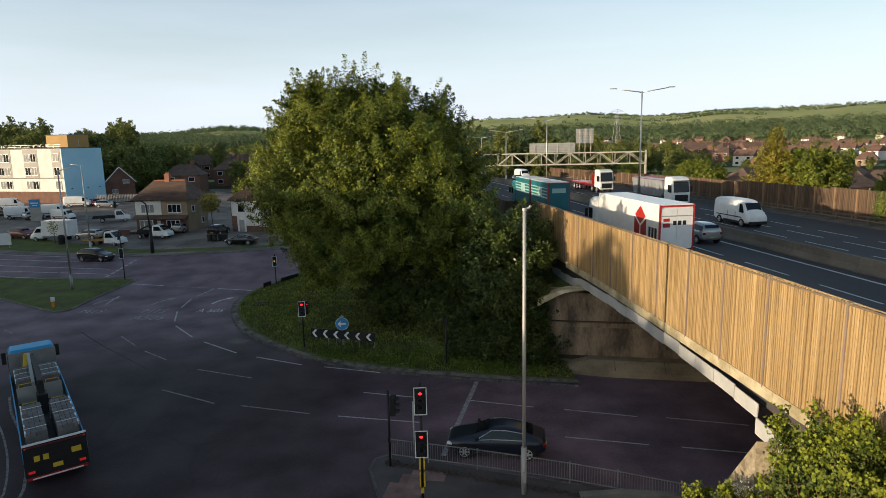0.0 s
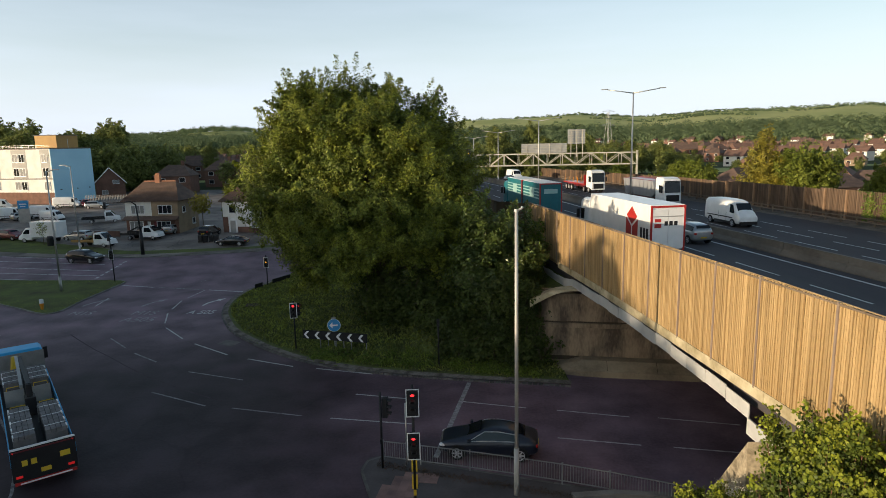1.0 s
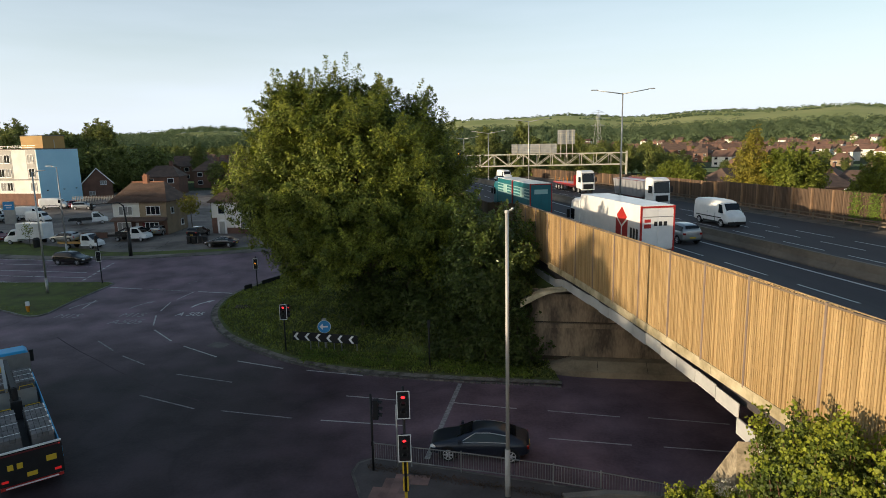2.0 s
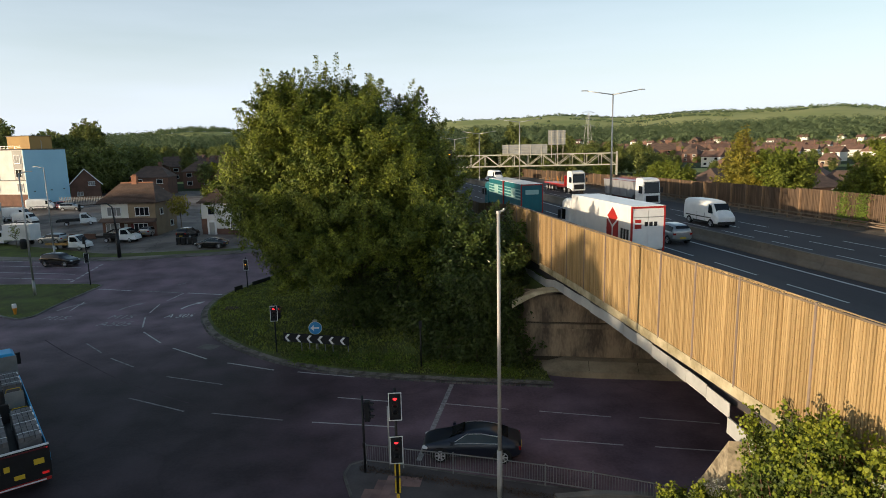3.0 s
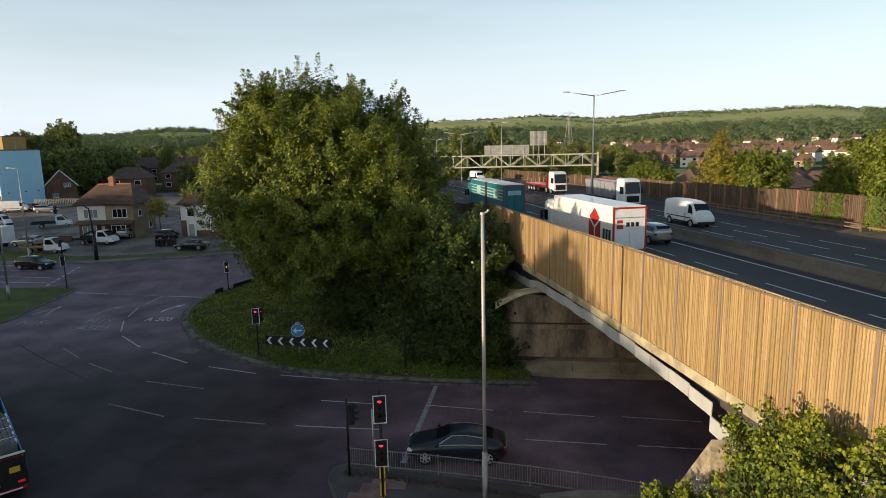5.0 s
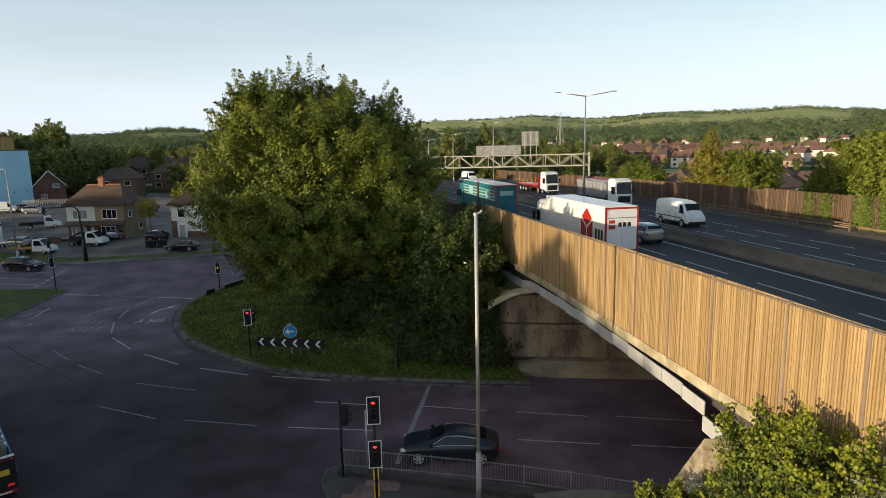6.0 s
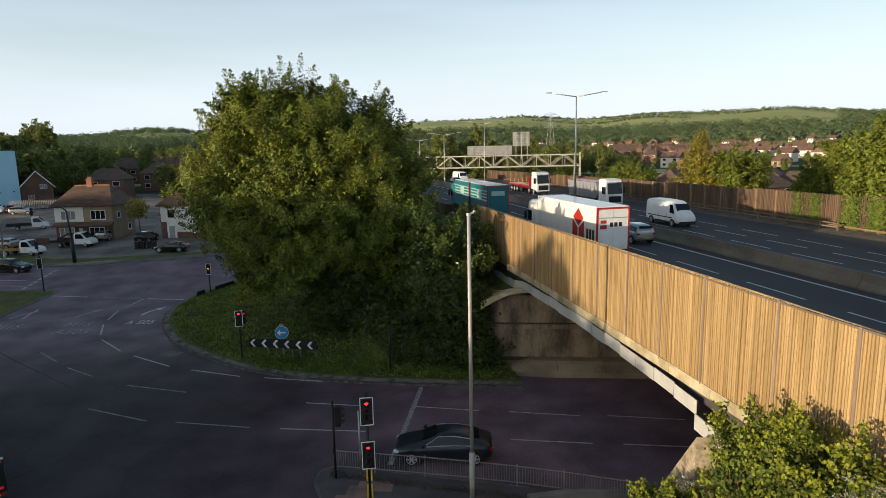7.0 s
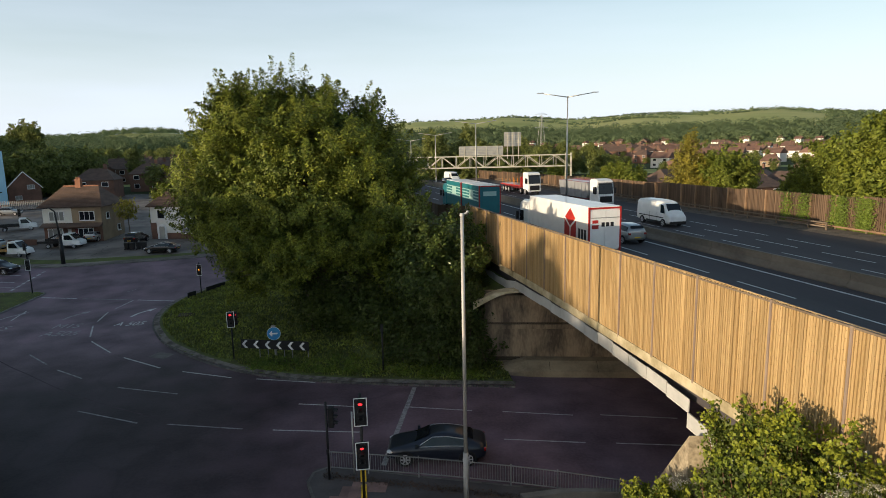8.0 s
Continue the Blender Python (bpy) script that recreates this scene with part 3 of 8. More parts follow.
kerb_run("kerb", verge_line[14:-12], kerb)

# the long verge before the service road
far_kerb = smooth_line([(-95, 96), (-63.5, 85.8), (-50.8, 82.8), (-44, 82.1), (-37.4, 82.1), (-24.2, 84.3), (-10, 89), (5, 96)])
far_back = smooth_line([(5, 101), (-12, 92.3), (-25.8, 87.3), (-35.1, 86.3), (-43.4, 86.0), (-50, 89.0), (-59.3, 93.2), (-72.7, 99.6), (-95, 108)])
raised("ground_verge", far_kerb + far_back, lambda x, y: rise(y) + 0.1, GRASS, "grass verge along the far road", "grass verge", 2.5)
path_back = offset_line(far_kerb, 1.6)
g = Geo().loft([[(x, y, rise(y) + 0.135) for x, y in far_kerb], [(x, y, rise(y) + 0.135) for x, y in path_back]], cap=False, closed=False)
fixed("pavement_far", g, ASPHALT_OLD, "narrow tarmac footway behind the far kerb", "pavement")
kerb = thing("kerb_far", pose(0, 0, 0), "concrete kerb along the far road", "kerb", kind="structure")
kerb_run("kerb", far_kerb[8:-6], kerb)

# the near pavement by the guardrail
near_kerb = smooth_line([(16, 20.8), (8.15, 24.0), (5.0, 25.1), (1.2, 26.45), (-1.5, 27.45), (-2.9, 27.95), (-3.6, 27.75), (-3.95, 26.8), (-3.5, 25.2), (-2.7, 22), (-2.4, 16), (-2.2, 6)])
raised("pavement_near", near_kerb + [(10, 6), (10, 18)], lambda x, y: 0.11, FOOTWAY, "dark tarmac footway behind the guardrail", "pavement")
kerb = thing("kerb_near", pose(0, 0, 0), "concrete kerb of the near footway", "kerb", kind="structure")
kerb_run("kerb", offset_line(near_kerb, 0.05), kerb, material=KERB_DARK)
tactile = thing("tactile_paving", pose(0, 0, 0), "buff red tactile paving at the crossing point", "paving", kind="structure")
slab_mesh = mesh_of("paving_slab", Geo().box(0, 0, 0, 0.398, 0.398, 0.02), TACTILE)
for j, (i0, i1) in enumerate(((0, 4), (-1, 4), (-1, 2), (-2, 2), (-2, 2), (-2, 2))):
    for i in range(i0, i1):
        piece("paving_slab", slab_mesh, tactile, pose(-1.62 + 0.393 * i - 0.073 * j, 26.1 - 0.393 * j - 0.073 * i, 0.115, 0, 0, -10.6))

# ---- motorway ----
ys_mw = [-80, -40, -10, 0, 10, 18, 24, 30, 36, 42, 50, 60, 70, 80, 90, 100, 110, 120, 130, 140, 150, 165, 180, 200, 225, 250, 280, 310]


def near_edge(y):
    return fence_x(y) + 0.25 if y < 52 else edge_x(y) - 16.6


rows_up = []
for y in ys_mw:
    rows_up.append([(near_edge(y), y, DECK), (edge_x(y) + 20.2, y, DECK), (edge_x(y) + 20.2, y, DECK - 1.0), (near_edge(y), y, DECK - 1.0)])
fixed("road_motorway", Geo().loft(rows_up), MOTORWAY, "dark asphalt motorway on an embankment and bridge", "road")
for y0, y1, nm in ((-80, 19.5, "south"), (41.5, 310, "north")):
    ys = [y0] + [y for y in ys_mw if y0 + 3 < y < y1 - 3] + [y1]
    rows_bank = [[(near_edge(y) + 0.2, y, DECK - 0.9), (edge_x(y) + 20, y, DECK - 0.3), (edge_x(y) + 34, y, rise(y) - 0.6), (near_edge(y) - (8 if y0 > 0 else 1.5), y, rise(y) - 0.6)] for y in ys]
    fixed("ground_bank_" + nm, Geo().loft(rows_bank), GRASS, "grassy motorway embankment", "embankment")


def strip(x_at, y0, y1, w, z=DECK, step=4.0):
    gg = Geo()
    n = max(1, int((y1 - y0) / step))
    rows = []
    for i in range(n + 1):
        y = y0 + (y1 - y0) * i / n
        rows.append([(x_at(y) - w / 2, y, z), (x_at(y) + w / 2, y, z)])
    return gg.loft(rows, cap=False, closed=False)


for off in (0.0, -13.2, 3.6):
    fixed("road_edge_line", strip(lambda y: edge_x(y) + off, -60, 300, 0.24, DECK + 0.008), LANE_PAINT, "solid white motorway edge line", "road marking")
for off, ph, period in ((-3.45, 2.1, 7.05), (-6.8, 5.0, 7.05), (-10.1, 1.0, 7.05), (6.42, 5.1, 6.7), (9.2, 4.3, 6.75), (11.8, 4.6, 6.65)):
    lane = thing("lane_line", pose(0, 0, 0), "broken white motorway lane line", "road marking", "motorway lane lines", "structure")
    y = ph
    while y < 200:
        part("dash", strip(lambda q: edge_x(q) + off, y, y + 4.45, 0.15, DECK + 0.008), LANE_PAINT, lane)
        y += period

VERGE = surface("gritty verge", (0.2, 0.165, 0.13), (0.075, 0.062, 0.05), rough=0.95, big=0.9, fine=7, bump=0.6, sheen=1.2)
fixed("ground_motorway_verge", Geo().loft([[(edge_x(y) + 16.9, y, DECK + 0.012), (edge_x(y) + 18.0, y, DECK + 0.1), (edge_x(y) + 19.7, y, DECK + 0.16)] for y in ys_mw], cap=False, closed=False), VERGE, "gritty verge with litter below the far fence", "verge")

# concrete central barrier: steps out of a tall profile
prof = [(-0.4, 0.0), (0.4, 0.0), (0.4, 0.1), (0.16, 0.45), (0.12, 0.95), (-0.12, 0.95), (-0.16, 0.45), (-0.4, 0.1)]
barrier = thing("central_barrier", pose(0, 0, 0), "stained concrete barrier along the motorway's central reserve", "crash barrier", kind="structure")
y = -40.0
while y < 300:
    sec = [[(edge_x(q) + 1.5 + a, q, DECK + b) for a, b in prof] for q in (y, y + 3.0, y + 5.97)]
    part("barrier_section", Geo().loft(sec), BARRIER, barrier)
    y += 6.0


# ---- the bridge over the road ----
def face(y, out, z):
    """A point on the bridge's near face, out metres in front of the fence line."""
    return (fence_x(y) - out, y, z)


coping = thing("bridge_coping", pose(0, 0, 0), "mossy cream concrete coping under the timber fence", "coping", kind="structure")
for i in range(12):
    y0, y1 = 12 + i * 2.6, 12 + i * 2.6 + 2.58
    za = [6.62 - 0.011 * abs(q - 36) for q in (y0, y1)]
    part("coping_block", Geo().loft([[face(q, 0.1, z - 0.42), face(q, 0.1, z), face(q, -0.3, z), face(q, -0.3, z - 0.42)] for q, z in ((y0, za[0]), (y1, za[1]))]), COPING, coping)
g = Geo().loft([[face(q, -0.7, 5.15), face(q, -0.7, 6.2), face(q, -1.25, 6.2), face(q, -1.25, 5.15)] for q in (19.5, 30, 41.5)])
fixed("bridge_edge_beam", g, CONCRETE, "shaded concrete edge beam of the bridge", "bridge beam")
g = Geo().slab([(fence_x(19.5) + 1.2, 19.5), (edge_x(19.5) + 20, 19.5), (edge_x(41.5) + 20, 41.5), (fence_x(41.5) + 1.2, 41.5)], 5.1, 5.45)
fixed("bridge_soffit", g, CONCRETE, "dark concrete underside of the bridge deck", "bridge")
# white cladding sheets hung along the beam
clad = thing("beam_cladding", pose(0, 0, 0), "white sheet cladding hung along the bridge beam", "cladding", kind="structure")


def clad_top(y):
    if y > 41.2:
        return 5.7 - 0.025 * (y - 41.2)
    if y > 39.4:
        return 6.06 - 0.2 * (y - 39.4)
    return 6.15 - (0.0018 if y > 32 else 0.0028) * (y - 32) ** 2


y = 20.4
while y < 48:
    w = 1.42 if y < 37.5 else 1.78 if y < 40.5 else 1.3
    t0, t1 = clad_top(y), clad_top(y + w)
    step = 0.03 * math.sin(y * 7)
    part("sheet", Geo().loft([[face(y, 0.19, t0 - 0.55 + step), face(y, 0.19, t0 + step), face(y, 0.15, t0 + step), face(y, 0.15, t0 - 0.55 + step)],
                              [face(y + w, 0.19, t1 - 0.55 + step), face(y + w, 0.19, t1 + step), face(y + w, 0.15, t1 + step), face(y + w, 0.15, t1 - 0.55 + step)]]), CLADDING, clad)
    y += w + 0.035
part("end_sheet", Geo().loft([[face(17.6, 0.26, 4.42), face(17.6, 0.26, 5.0), face(17.6, 0.2, 5.0), face(17.6, 0.2, 4.42)],
                              [face(20.35, 0.26, 4.66), face(20.35, 0.26, 5.26), face(20.35, 0.2, 5.26), face(20.35, 0.2, 4.66)]]), CLADDING, clad)
# abutments
A, B = Vector((4.5, 40.3, 0)), Vector((42.0, 33.2, 0))
along = (B - A).normalized()
back = Vector((-along.y, along.x, 0))


def wall_strip(name, p, q, depth, z0, z1, material, label, top_in=0.0):
    gg = Geo()
    o = back * depth
    i = back * top_in
    gg.add([p + Vector((0, 0, z0)), q + Vector((0, 0, z0)), q + i + Vector((0, 0, z1)), p + i + Vector((0, 0, z1)),
            p + o + Vector((0, 0, z0)), q + o + Vector((0, 0, z0)), q + o + Vector((0, 0, z1)), p + o + Vector((0, 0, z1))],
           [(0, 1, 2, 3), (5, 4, 7, 6), (3, 2, 6, 7), (1, 0, 4, 5), (4, 0, 3, 7), (1, 5, 6, 2)])
    return fixed(name, gg, material, label, "wall")


wall_strip("wall_abutment_north", A + along * 2.3, B, 1.6, 0.0, 5.1, CONCRETE, "stained brown concrete abutment wall under the bridge")
wall_strip("wall_abutment_ledge", A + along * 2.3 - back * 0.2, B - back * 0.2, 0.19, 2.83, 3.13, CONCRETE, "projecting concrete ledge along the abutment")
# thin flat dark strip on the wall, just above the ledge
wall_strip("wall_abutment_groove", A + along * 2.3 - back * 0.012, B - back * 0.012, 0.01, 3.13, 3.22, SOIL_AND_GAPS, "thin dark line on the wall above the ledge")
rings = []
for run, top, out_m in ((2.5, 0.08, 1.0), (3.4, 0.38, 1.3), (5.1, 0.85, 1.6), (6.4, 0.84, 1.7), (38, 0.72, 1.7)):
    c = A + along * run
    rings.append([c - back * out_m, c - back * out_m + Vector((0, 0, top * 0.45)), c - back * (0.5 * out_m) + Vector((0, 0, top)), c - back * 0.03 + Vector((0, 0, top)), c - back * 0.03])
fixed("wall_abutment_plinth", Geo().loft(rings), PLINTH, "sloping concrete plinth at the abutment's foot", "wall")
for run in np.arange(6.6, 26, 3.1):
    c = A + along * run - back * 0.85
    fixed("wall_joint", Geo().bar(c + Vector((0, 0, 0.835)), c - back * 0.85 + Vector((0, 0, 0.37)), 0.025, 0.012), SOIL_AND_GAPS, "dark joint across the abutment's plinth", "wall joint")
# flat dark strip stands for the shade in the gap above the plinth
wall_strip("wall_abutment_recess", A + along * 2.3 - back * 0.02, B - back * 0.02, 0.018, 0.55, 0.82, SOIL_AND_GAPS, "dark strip for the shaded gap along the foot of the abutment")
# wing wall dropping away beside the abutment
p0, p1 = A + along * 2.25, A - along * 0.4 + back * 2.4
g = Geo().add([p0, p1, p1 + Vector((0, 0, 3.0)), p0 + Vector((0, 0, 5.3)), p0 + back * 0.5, p1 + back * 0.5, p1 + back * 0.5 + Vector((0, 0, 3.0)), p0 + back * 0.5 + Vector((0, 0, 5.3))],
              [(0, 3, 2, 1), (4, 5, 6, 7), (3, 7, 6, 2), (1, 2, 6, 5), (0, 1, 5, 4), (0, 4, 7, 3)])
fixed("wall_wing_north", g, CONCRETE, "sloping concrete wing wall half hidden by shrubs", "wall")
# curved concrete haunch where the deck meets the wing, board-marked and pale along its lower edge
haunch_low = smooth_line([(1.6, 4.3), (1.9, 4.5), (2.4, 4.78), (3.0, 5.1), (3.62, 5.33), (4.5, 5.47), (5.6, 5.5)], 0.3)
haunch_rows = []
for run, z in haunch_low:
    top_z = min(5.7, z + 0.1 + 0.14 * max(0.0, 4.0 - run))
    c = A + along * run
    haunch_rows.append([c - back * 0.75 + Vector((0, 0, z)), c - back * 0.55 + Vector((0, 0, top_z)), c + back * 0.4 + Vector((0, 0, top_z)), c + back * 0.4 + Vector((0, 0, z))])
fixed("wall_haunch", Geo().loft(haunch_rows), COPING, "curved pale concrete haunch at the end of the bridge", "wall", smooth=False)
g = Geo().slab([(11.9, 19.9), (12.1, 18.1), (60, 9.5), (60, 11.3)], 0.0, 5.1)
fixed("wall_abutment_south", g, CONCRETE, "concrete abutment wall on the near side", "wall")
# slope paving before the near abutment, its cheek towards the sun
sect = [(19.2, 4.95), (22.9, 0.05), (19.2, 0.05)]
g = Geo().loft([[(x, yy - 0.19 * (x - 10.2), zz) for yy, zz in sect] for x in (10.25, 58)])
fixed("wall_slope_paving", g, SLOPE, "sunlit sloping concrete paving at the near abutment", "wall")
g = Geo().loft([[(x, y, 0), (x, y, h), (x + 0.1, y - 0.35, h), (x + 0.1, y - 0.35, 0)] for x, y, h in ((5.4, 24.0, 0.3), (7.2, 23.9, 0.45), (8.8, 23.6, 0.5), (10.3, 23.2, 0.55))])
fixed("wall_toe", g, KERB, "low pale concrete toe wall behind the guardrail", "wall")
raised("ground_near_bank", [(2.5, 6), (14.0, 2), (12.0, 10), (10.9, 18.6), (10.2, 19.8), (9.9, 22.6), (7.0, 23.0), (5.0, 21), (4, 12)],
       lambda x, y: 0.1 + max(0.0, min(5.6, (x - 5.2) * 1.0)) * max(0.0, min(1.0, (22.9 - y) / 8.0)), SOIL_AND_GAPS, "overgrown soil bank beside the bridge", "embankment")



# ---- trees and shrubs ----
rng = np.random.default_rng(7)


def limbs(parent, base, balls, r0, seed, twigs=4):
    """A tapered trunk that forks into limbs reaching each part of the crown."""
    rr = random.Random(seed)
    zt = min(b[2] - b[5] * 0.3 for b in balls)
    fork = Vector((base[0], base[1], base[2] + (zt - base[2]) * 0.6 + 0.6))
    t = Geo().tube([Vector(base) - Vector((0, 0, 0.4)), Vector(base) + Vector((0.05, 0, 0.5)), fork], [r0 * 1.35, r0, r0 * 0.75], 9)
    trunk = part("trunk", t, BARK, parent, "grey-brown bark", smooth=True)
    for x, y, z, rx, ry, rz in balls:
        end = Vector((x, y, z + rz * 0.5))
        mid = fork.lerp(end, 0.5) + Vector((rr.uniform(-0.6, 0.6), rr.uniform(-0.6, 0.6), rr.uniform(0, 0.5)))
        limb = part("limb", Geo().tube([fork, mid, end], [r0 * 0.5, r0 * 0.3, 0.03], 6), BARK, parent, smooth=True)
        for k in range(twigs):
            o = mid.lerp(end, rr.random() * 0.8)
            e = Vector((x + rr.uniform(-1, 1) * rx * 0.85, y + rr.uniform(-1, 1) * ry * 0.85, z + rr.uniform(-0.5, 0.8) * rz))
            part("twig", Geo().tube([o, o.lerp(e, 0.5) + Vector((0, 0, 0.2)), e], [r0 * 0.18, r0 * 0.1, 0.015], 5), BARK, limb, smooth=True)
    return trunk


def spire_points(balls, n, size, r):
    """Slim leafy shoots that stand out of the upper crown and break its outline."""
    pts, out = [], []
    for i in range(n):
        x, y, z, rx, ry, rz = balls[r.integers(len(balls))]
        d = r.normal(size=3)
        d[2] = abs(d[2]) * 0.8 + 0.15
        d /= np.linalg.norm(d)
        base = np.array((x, y, z)) + d * np.array((rx, ry, rz)) * 0.9
        way = d * 0.6 + np.array((0.12, 0.05, 0.75)) + r.normal(size=3) * 0.15
        way /= np.linalg.norm(way)
        long = r.uniform(0.9, 2.4)
        k = int(long * 64)
        t = r.random(k) ** 0.8
        w = 0.3 * (1.05 - t) + 0.03
        pts.append(base + way * (t * long)[:, None] + r.normal(size=(k, 3)) * w[:, None])
        out.append(np.tile(d * 0.6 + np.array((0, 0, 0.4)), (k, 1)))
    return np.concatenate(pts), np.concatenate(out)


def tree(name, m, balls, leaf, size, density, label, category="tree", trunk=0.3, shell=0.4, clump=0.9, seed=1, group="", core=True, gap=1.3, twigs=4, spires=0, tight=0.34, loose=0.65, heart=0.3):
    """A tree or shrub: trunk, limbs and a crown of many separate leaves with an uneven outline."""
    r = np.random.default_rng(seed)
    ob = thing(name, m, label, category, group)
    limbs(ob, (0, 0, 0), balls, trunk, seed, twigs)
    pts, out = clump_points(balls, density, r, shell, clump, gap=gap, tight=tight)
    if spires:
        p2, o2 = spire_points(balls, spires, size, r)
        pts, out = np.concatenate((pts, p2)), np.concatenate((out, o2))
    keep = pts[:, 2] > 0.05
    me = leaf_mesh("crown", pts[keep], size, leaf, r, out[keep], loose=loose)
    crown = piece("crown", me, ob)
    tagged(crown, kind="stuff")
    if core:
        inner = [(x, y, z, rx * 0.76, ry * 0.76, rz * 0.76) for x, y, z, rx, ry, rz in balls]
        pts, out = clump_points(inner, density * heart, r, 0.5, clump)
        piece("inner_leaves", leaf_mesh("inner_leaves", pts[pts[:, 2] > 0.05], size * 1.25, leaf, r, out[pts[:, 2] > 0.05]), ob)
    return ob


big = [(0.2, 0, 11.0, 9.0, 8.0, 7.4), (-5.2, -1, 10.4, 5.4, 5.2, 5.0), (5.8, 0, 9.0, 4.6, 5.4, 6.4), (-3.9, 0, 14.8, 4.4, 4.6, 4.2), (2.6, 0.3, 14.6, 4.3, 4.6, 4.1), (-4.9, -0.5, 16.3, 2.2, 2.4, 2.2), (5.6, 0, 12.0, 2.9, 3.4, 3.2),
       (-4.8, -2.2, 7.4, 3.4, 3.6, 2.5), (-0.8, -3.4, 6.4, 4.4, 3.2, 2.6), (4.4, -3.2, 7.0, 3.8, 3.0, 2.6), (-0.9, 0.2, 16.5, 3.6, 3.4, 2.8), (-4.4, -1.4, 4.7, 2.8, 2.8, 2.4), (-2.2, -3.6, 5.0, 3.2, 2.0, 1.5), (6.4, -3.0, 3.2, 1.7, 1.6, 2.4)]
tree("broadleaf_tree", pose(-5.9, 51.5, 1.2), big, LEAF, 0.21, 115, "tall dense green hornbeam filling the grass island", "tree", 0.5, 0.5, 1.25, 3, gap=1.4, spires=130, tight=0.23, loose=0.4, heart=1.1)
tree("sapling_tree", pose(3.6, 43.2, 0.6), [(0, 0, 5.2, 2.9, 2.6, 3.6), (1.0, -0.6, 3.0, 3.0, 2.4, 2.6), (-0.2, 0, 8.0, 1.5, 1.5, 1.6), (2.3, 0.6, 6.2, 1.9, 1.9, 2.4)], LEAF_SYCAMORE, 0.24, 80, "young sycamore with dense green leaves beside the wing wall", "tree", 0.16, 0.5, 0.7, 5, spires=26, loose=0.5)
tree("fence_shrub", pose(7.2, 46.5, 3.2), [(0, 0, 3.2, 1.5, 1.7, 2.6), (-1.6, 0.6, 3.6, 1.6, 1.6, 2.5), (-3.4, 1.0, 3.0, 1.9, 1.7, 2.6)], LEAF_YOUNG, 0.24, 55, "sunlit shrub climbing against the timber fence", "shrub", 0.1, 0.6, 0.7, 6)
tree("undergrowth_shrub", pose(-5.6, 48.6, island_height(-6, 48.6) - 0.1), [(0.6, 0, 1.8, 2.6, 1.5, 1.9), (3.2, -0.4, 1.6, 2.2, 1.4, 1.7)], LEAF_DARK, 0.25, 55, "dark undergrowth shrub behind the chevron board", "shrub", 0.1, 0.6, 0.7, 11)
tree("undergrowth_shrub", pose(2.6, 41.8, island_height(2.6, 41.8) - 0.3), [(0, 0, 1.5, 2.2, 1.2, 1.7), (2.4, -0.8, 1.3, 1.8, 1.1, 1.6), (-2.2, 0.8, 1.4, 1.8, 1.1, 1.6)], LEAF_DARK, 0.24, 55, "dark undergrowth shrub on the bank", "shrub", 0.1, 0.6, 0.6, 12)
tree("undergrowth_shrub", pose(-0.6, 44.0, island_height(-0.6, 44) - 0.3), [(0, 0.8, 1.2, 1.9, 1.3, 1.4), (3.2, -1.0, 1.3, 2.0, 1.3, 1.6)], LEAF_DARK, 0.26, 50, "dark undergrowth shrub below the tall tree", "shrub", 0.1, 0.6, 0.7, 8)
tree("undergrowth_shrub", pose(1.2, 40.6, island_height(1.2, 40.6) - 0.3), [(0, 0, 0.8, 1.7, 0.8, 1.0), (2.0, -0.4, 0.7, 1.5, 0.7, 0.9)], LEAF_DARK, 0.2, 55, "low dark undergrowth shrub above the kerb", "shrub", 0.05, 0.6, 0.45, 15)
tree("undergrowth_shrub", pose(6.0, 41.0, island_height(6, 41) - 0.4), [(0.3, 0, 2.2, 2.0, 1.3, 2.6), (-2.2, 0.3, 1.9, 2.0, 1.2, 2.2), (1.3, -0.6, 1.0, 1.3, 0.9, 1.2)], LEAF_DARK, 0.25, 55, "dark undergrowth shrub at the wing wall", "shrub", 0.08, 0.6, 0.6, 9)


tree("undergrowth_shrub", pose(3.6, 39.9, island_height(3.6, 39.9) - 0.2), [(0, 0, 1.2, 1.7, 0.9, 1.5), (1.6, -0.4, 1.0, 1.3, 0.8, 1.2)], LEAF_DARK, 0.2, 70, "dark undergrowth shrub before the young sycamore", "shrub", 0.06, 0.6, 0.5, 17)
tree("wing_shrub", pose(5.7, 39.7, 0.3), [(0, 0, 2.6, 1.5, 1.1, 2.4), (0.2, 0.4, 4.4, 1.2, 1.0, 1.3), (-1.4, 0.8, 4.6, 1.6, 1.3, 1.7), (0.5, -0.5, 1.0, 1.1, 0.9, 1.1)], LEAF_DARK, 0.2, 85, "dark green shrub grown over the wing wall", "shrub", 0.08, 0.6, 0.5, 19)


# dark leaves added to stand for the deep shade in this hollow
tree("undergrowth_shrub", pose(-1.6, 48.2, island_height(-1.6, 48.2) - 0.3), [(0, 0, 2.4, 3.2, 1.8, 2.8), (-3.0, 0.6, 2.2, 2.6, 1.6, 2.4), (3.0, -0.8, 2.6, 2.8, 1.6, 2.8)], LEAF_DARK, 0.25, 50, "dark leaf mass added for the shaded hollow below the tall tree", "shrub", 0.1, 0.6, 0.7, 18)
# weeds along the foot of the bank, in clumps
q = np.random.default_rng(77)
clump_at = np.c_[q.uniform(-9.5, 6.2, 130), np.zeros(130)]
clump_at[:, 1] = 38.4 - 0.3 * clump_at[:, 0] + np.abs(q.normal(size=130)) * 1.1 + 0.7
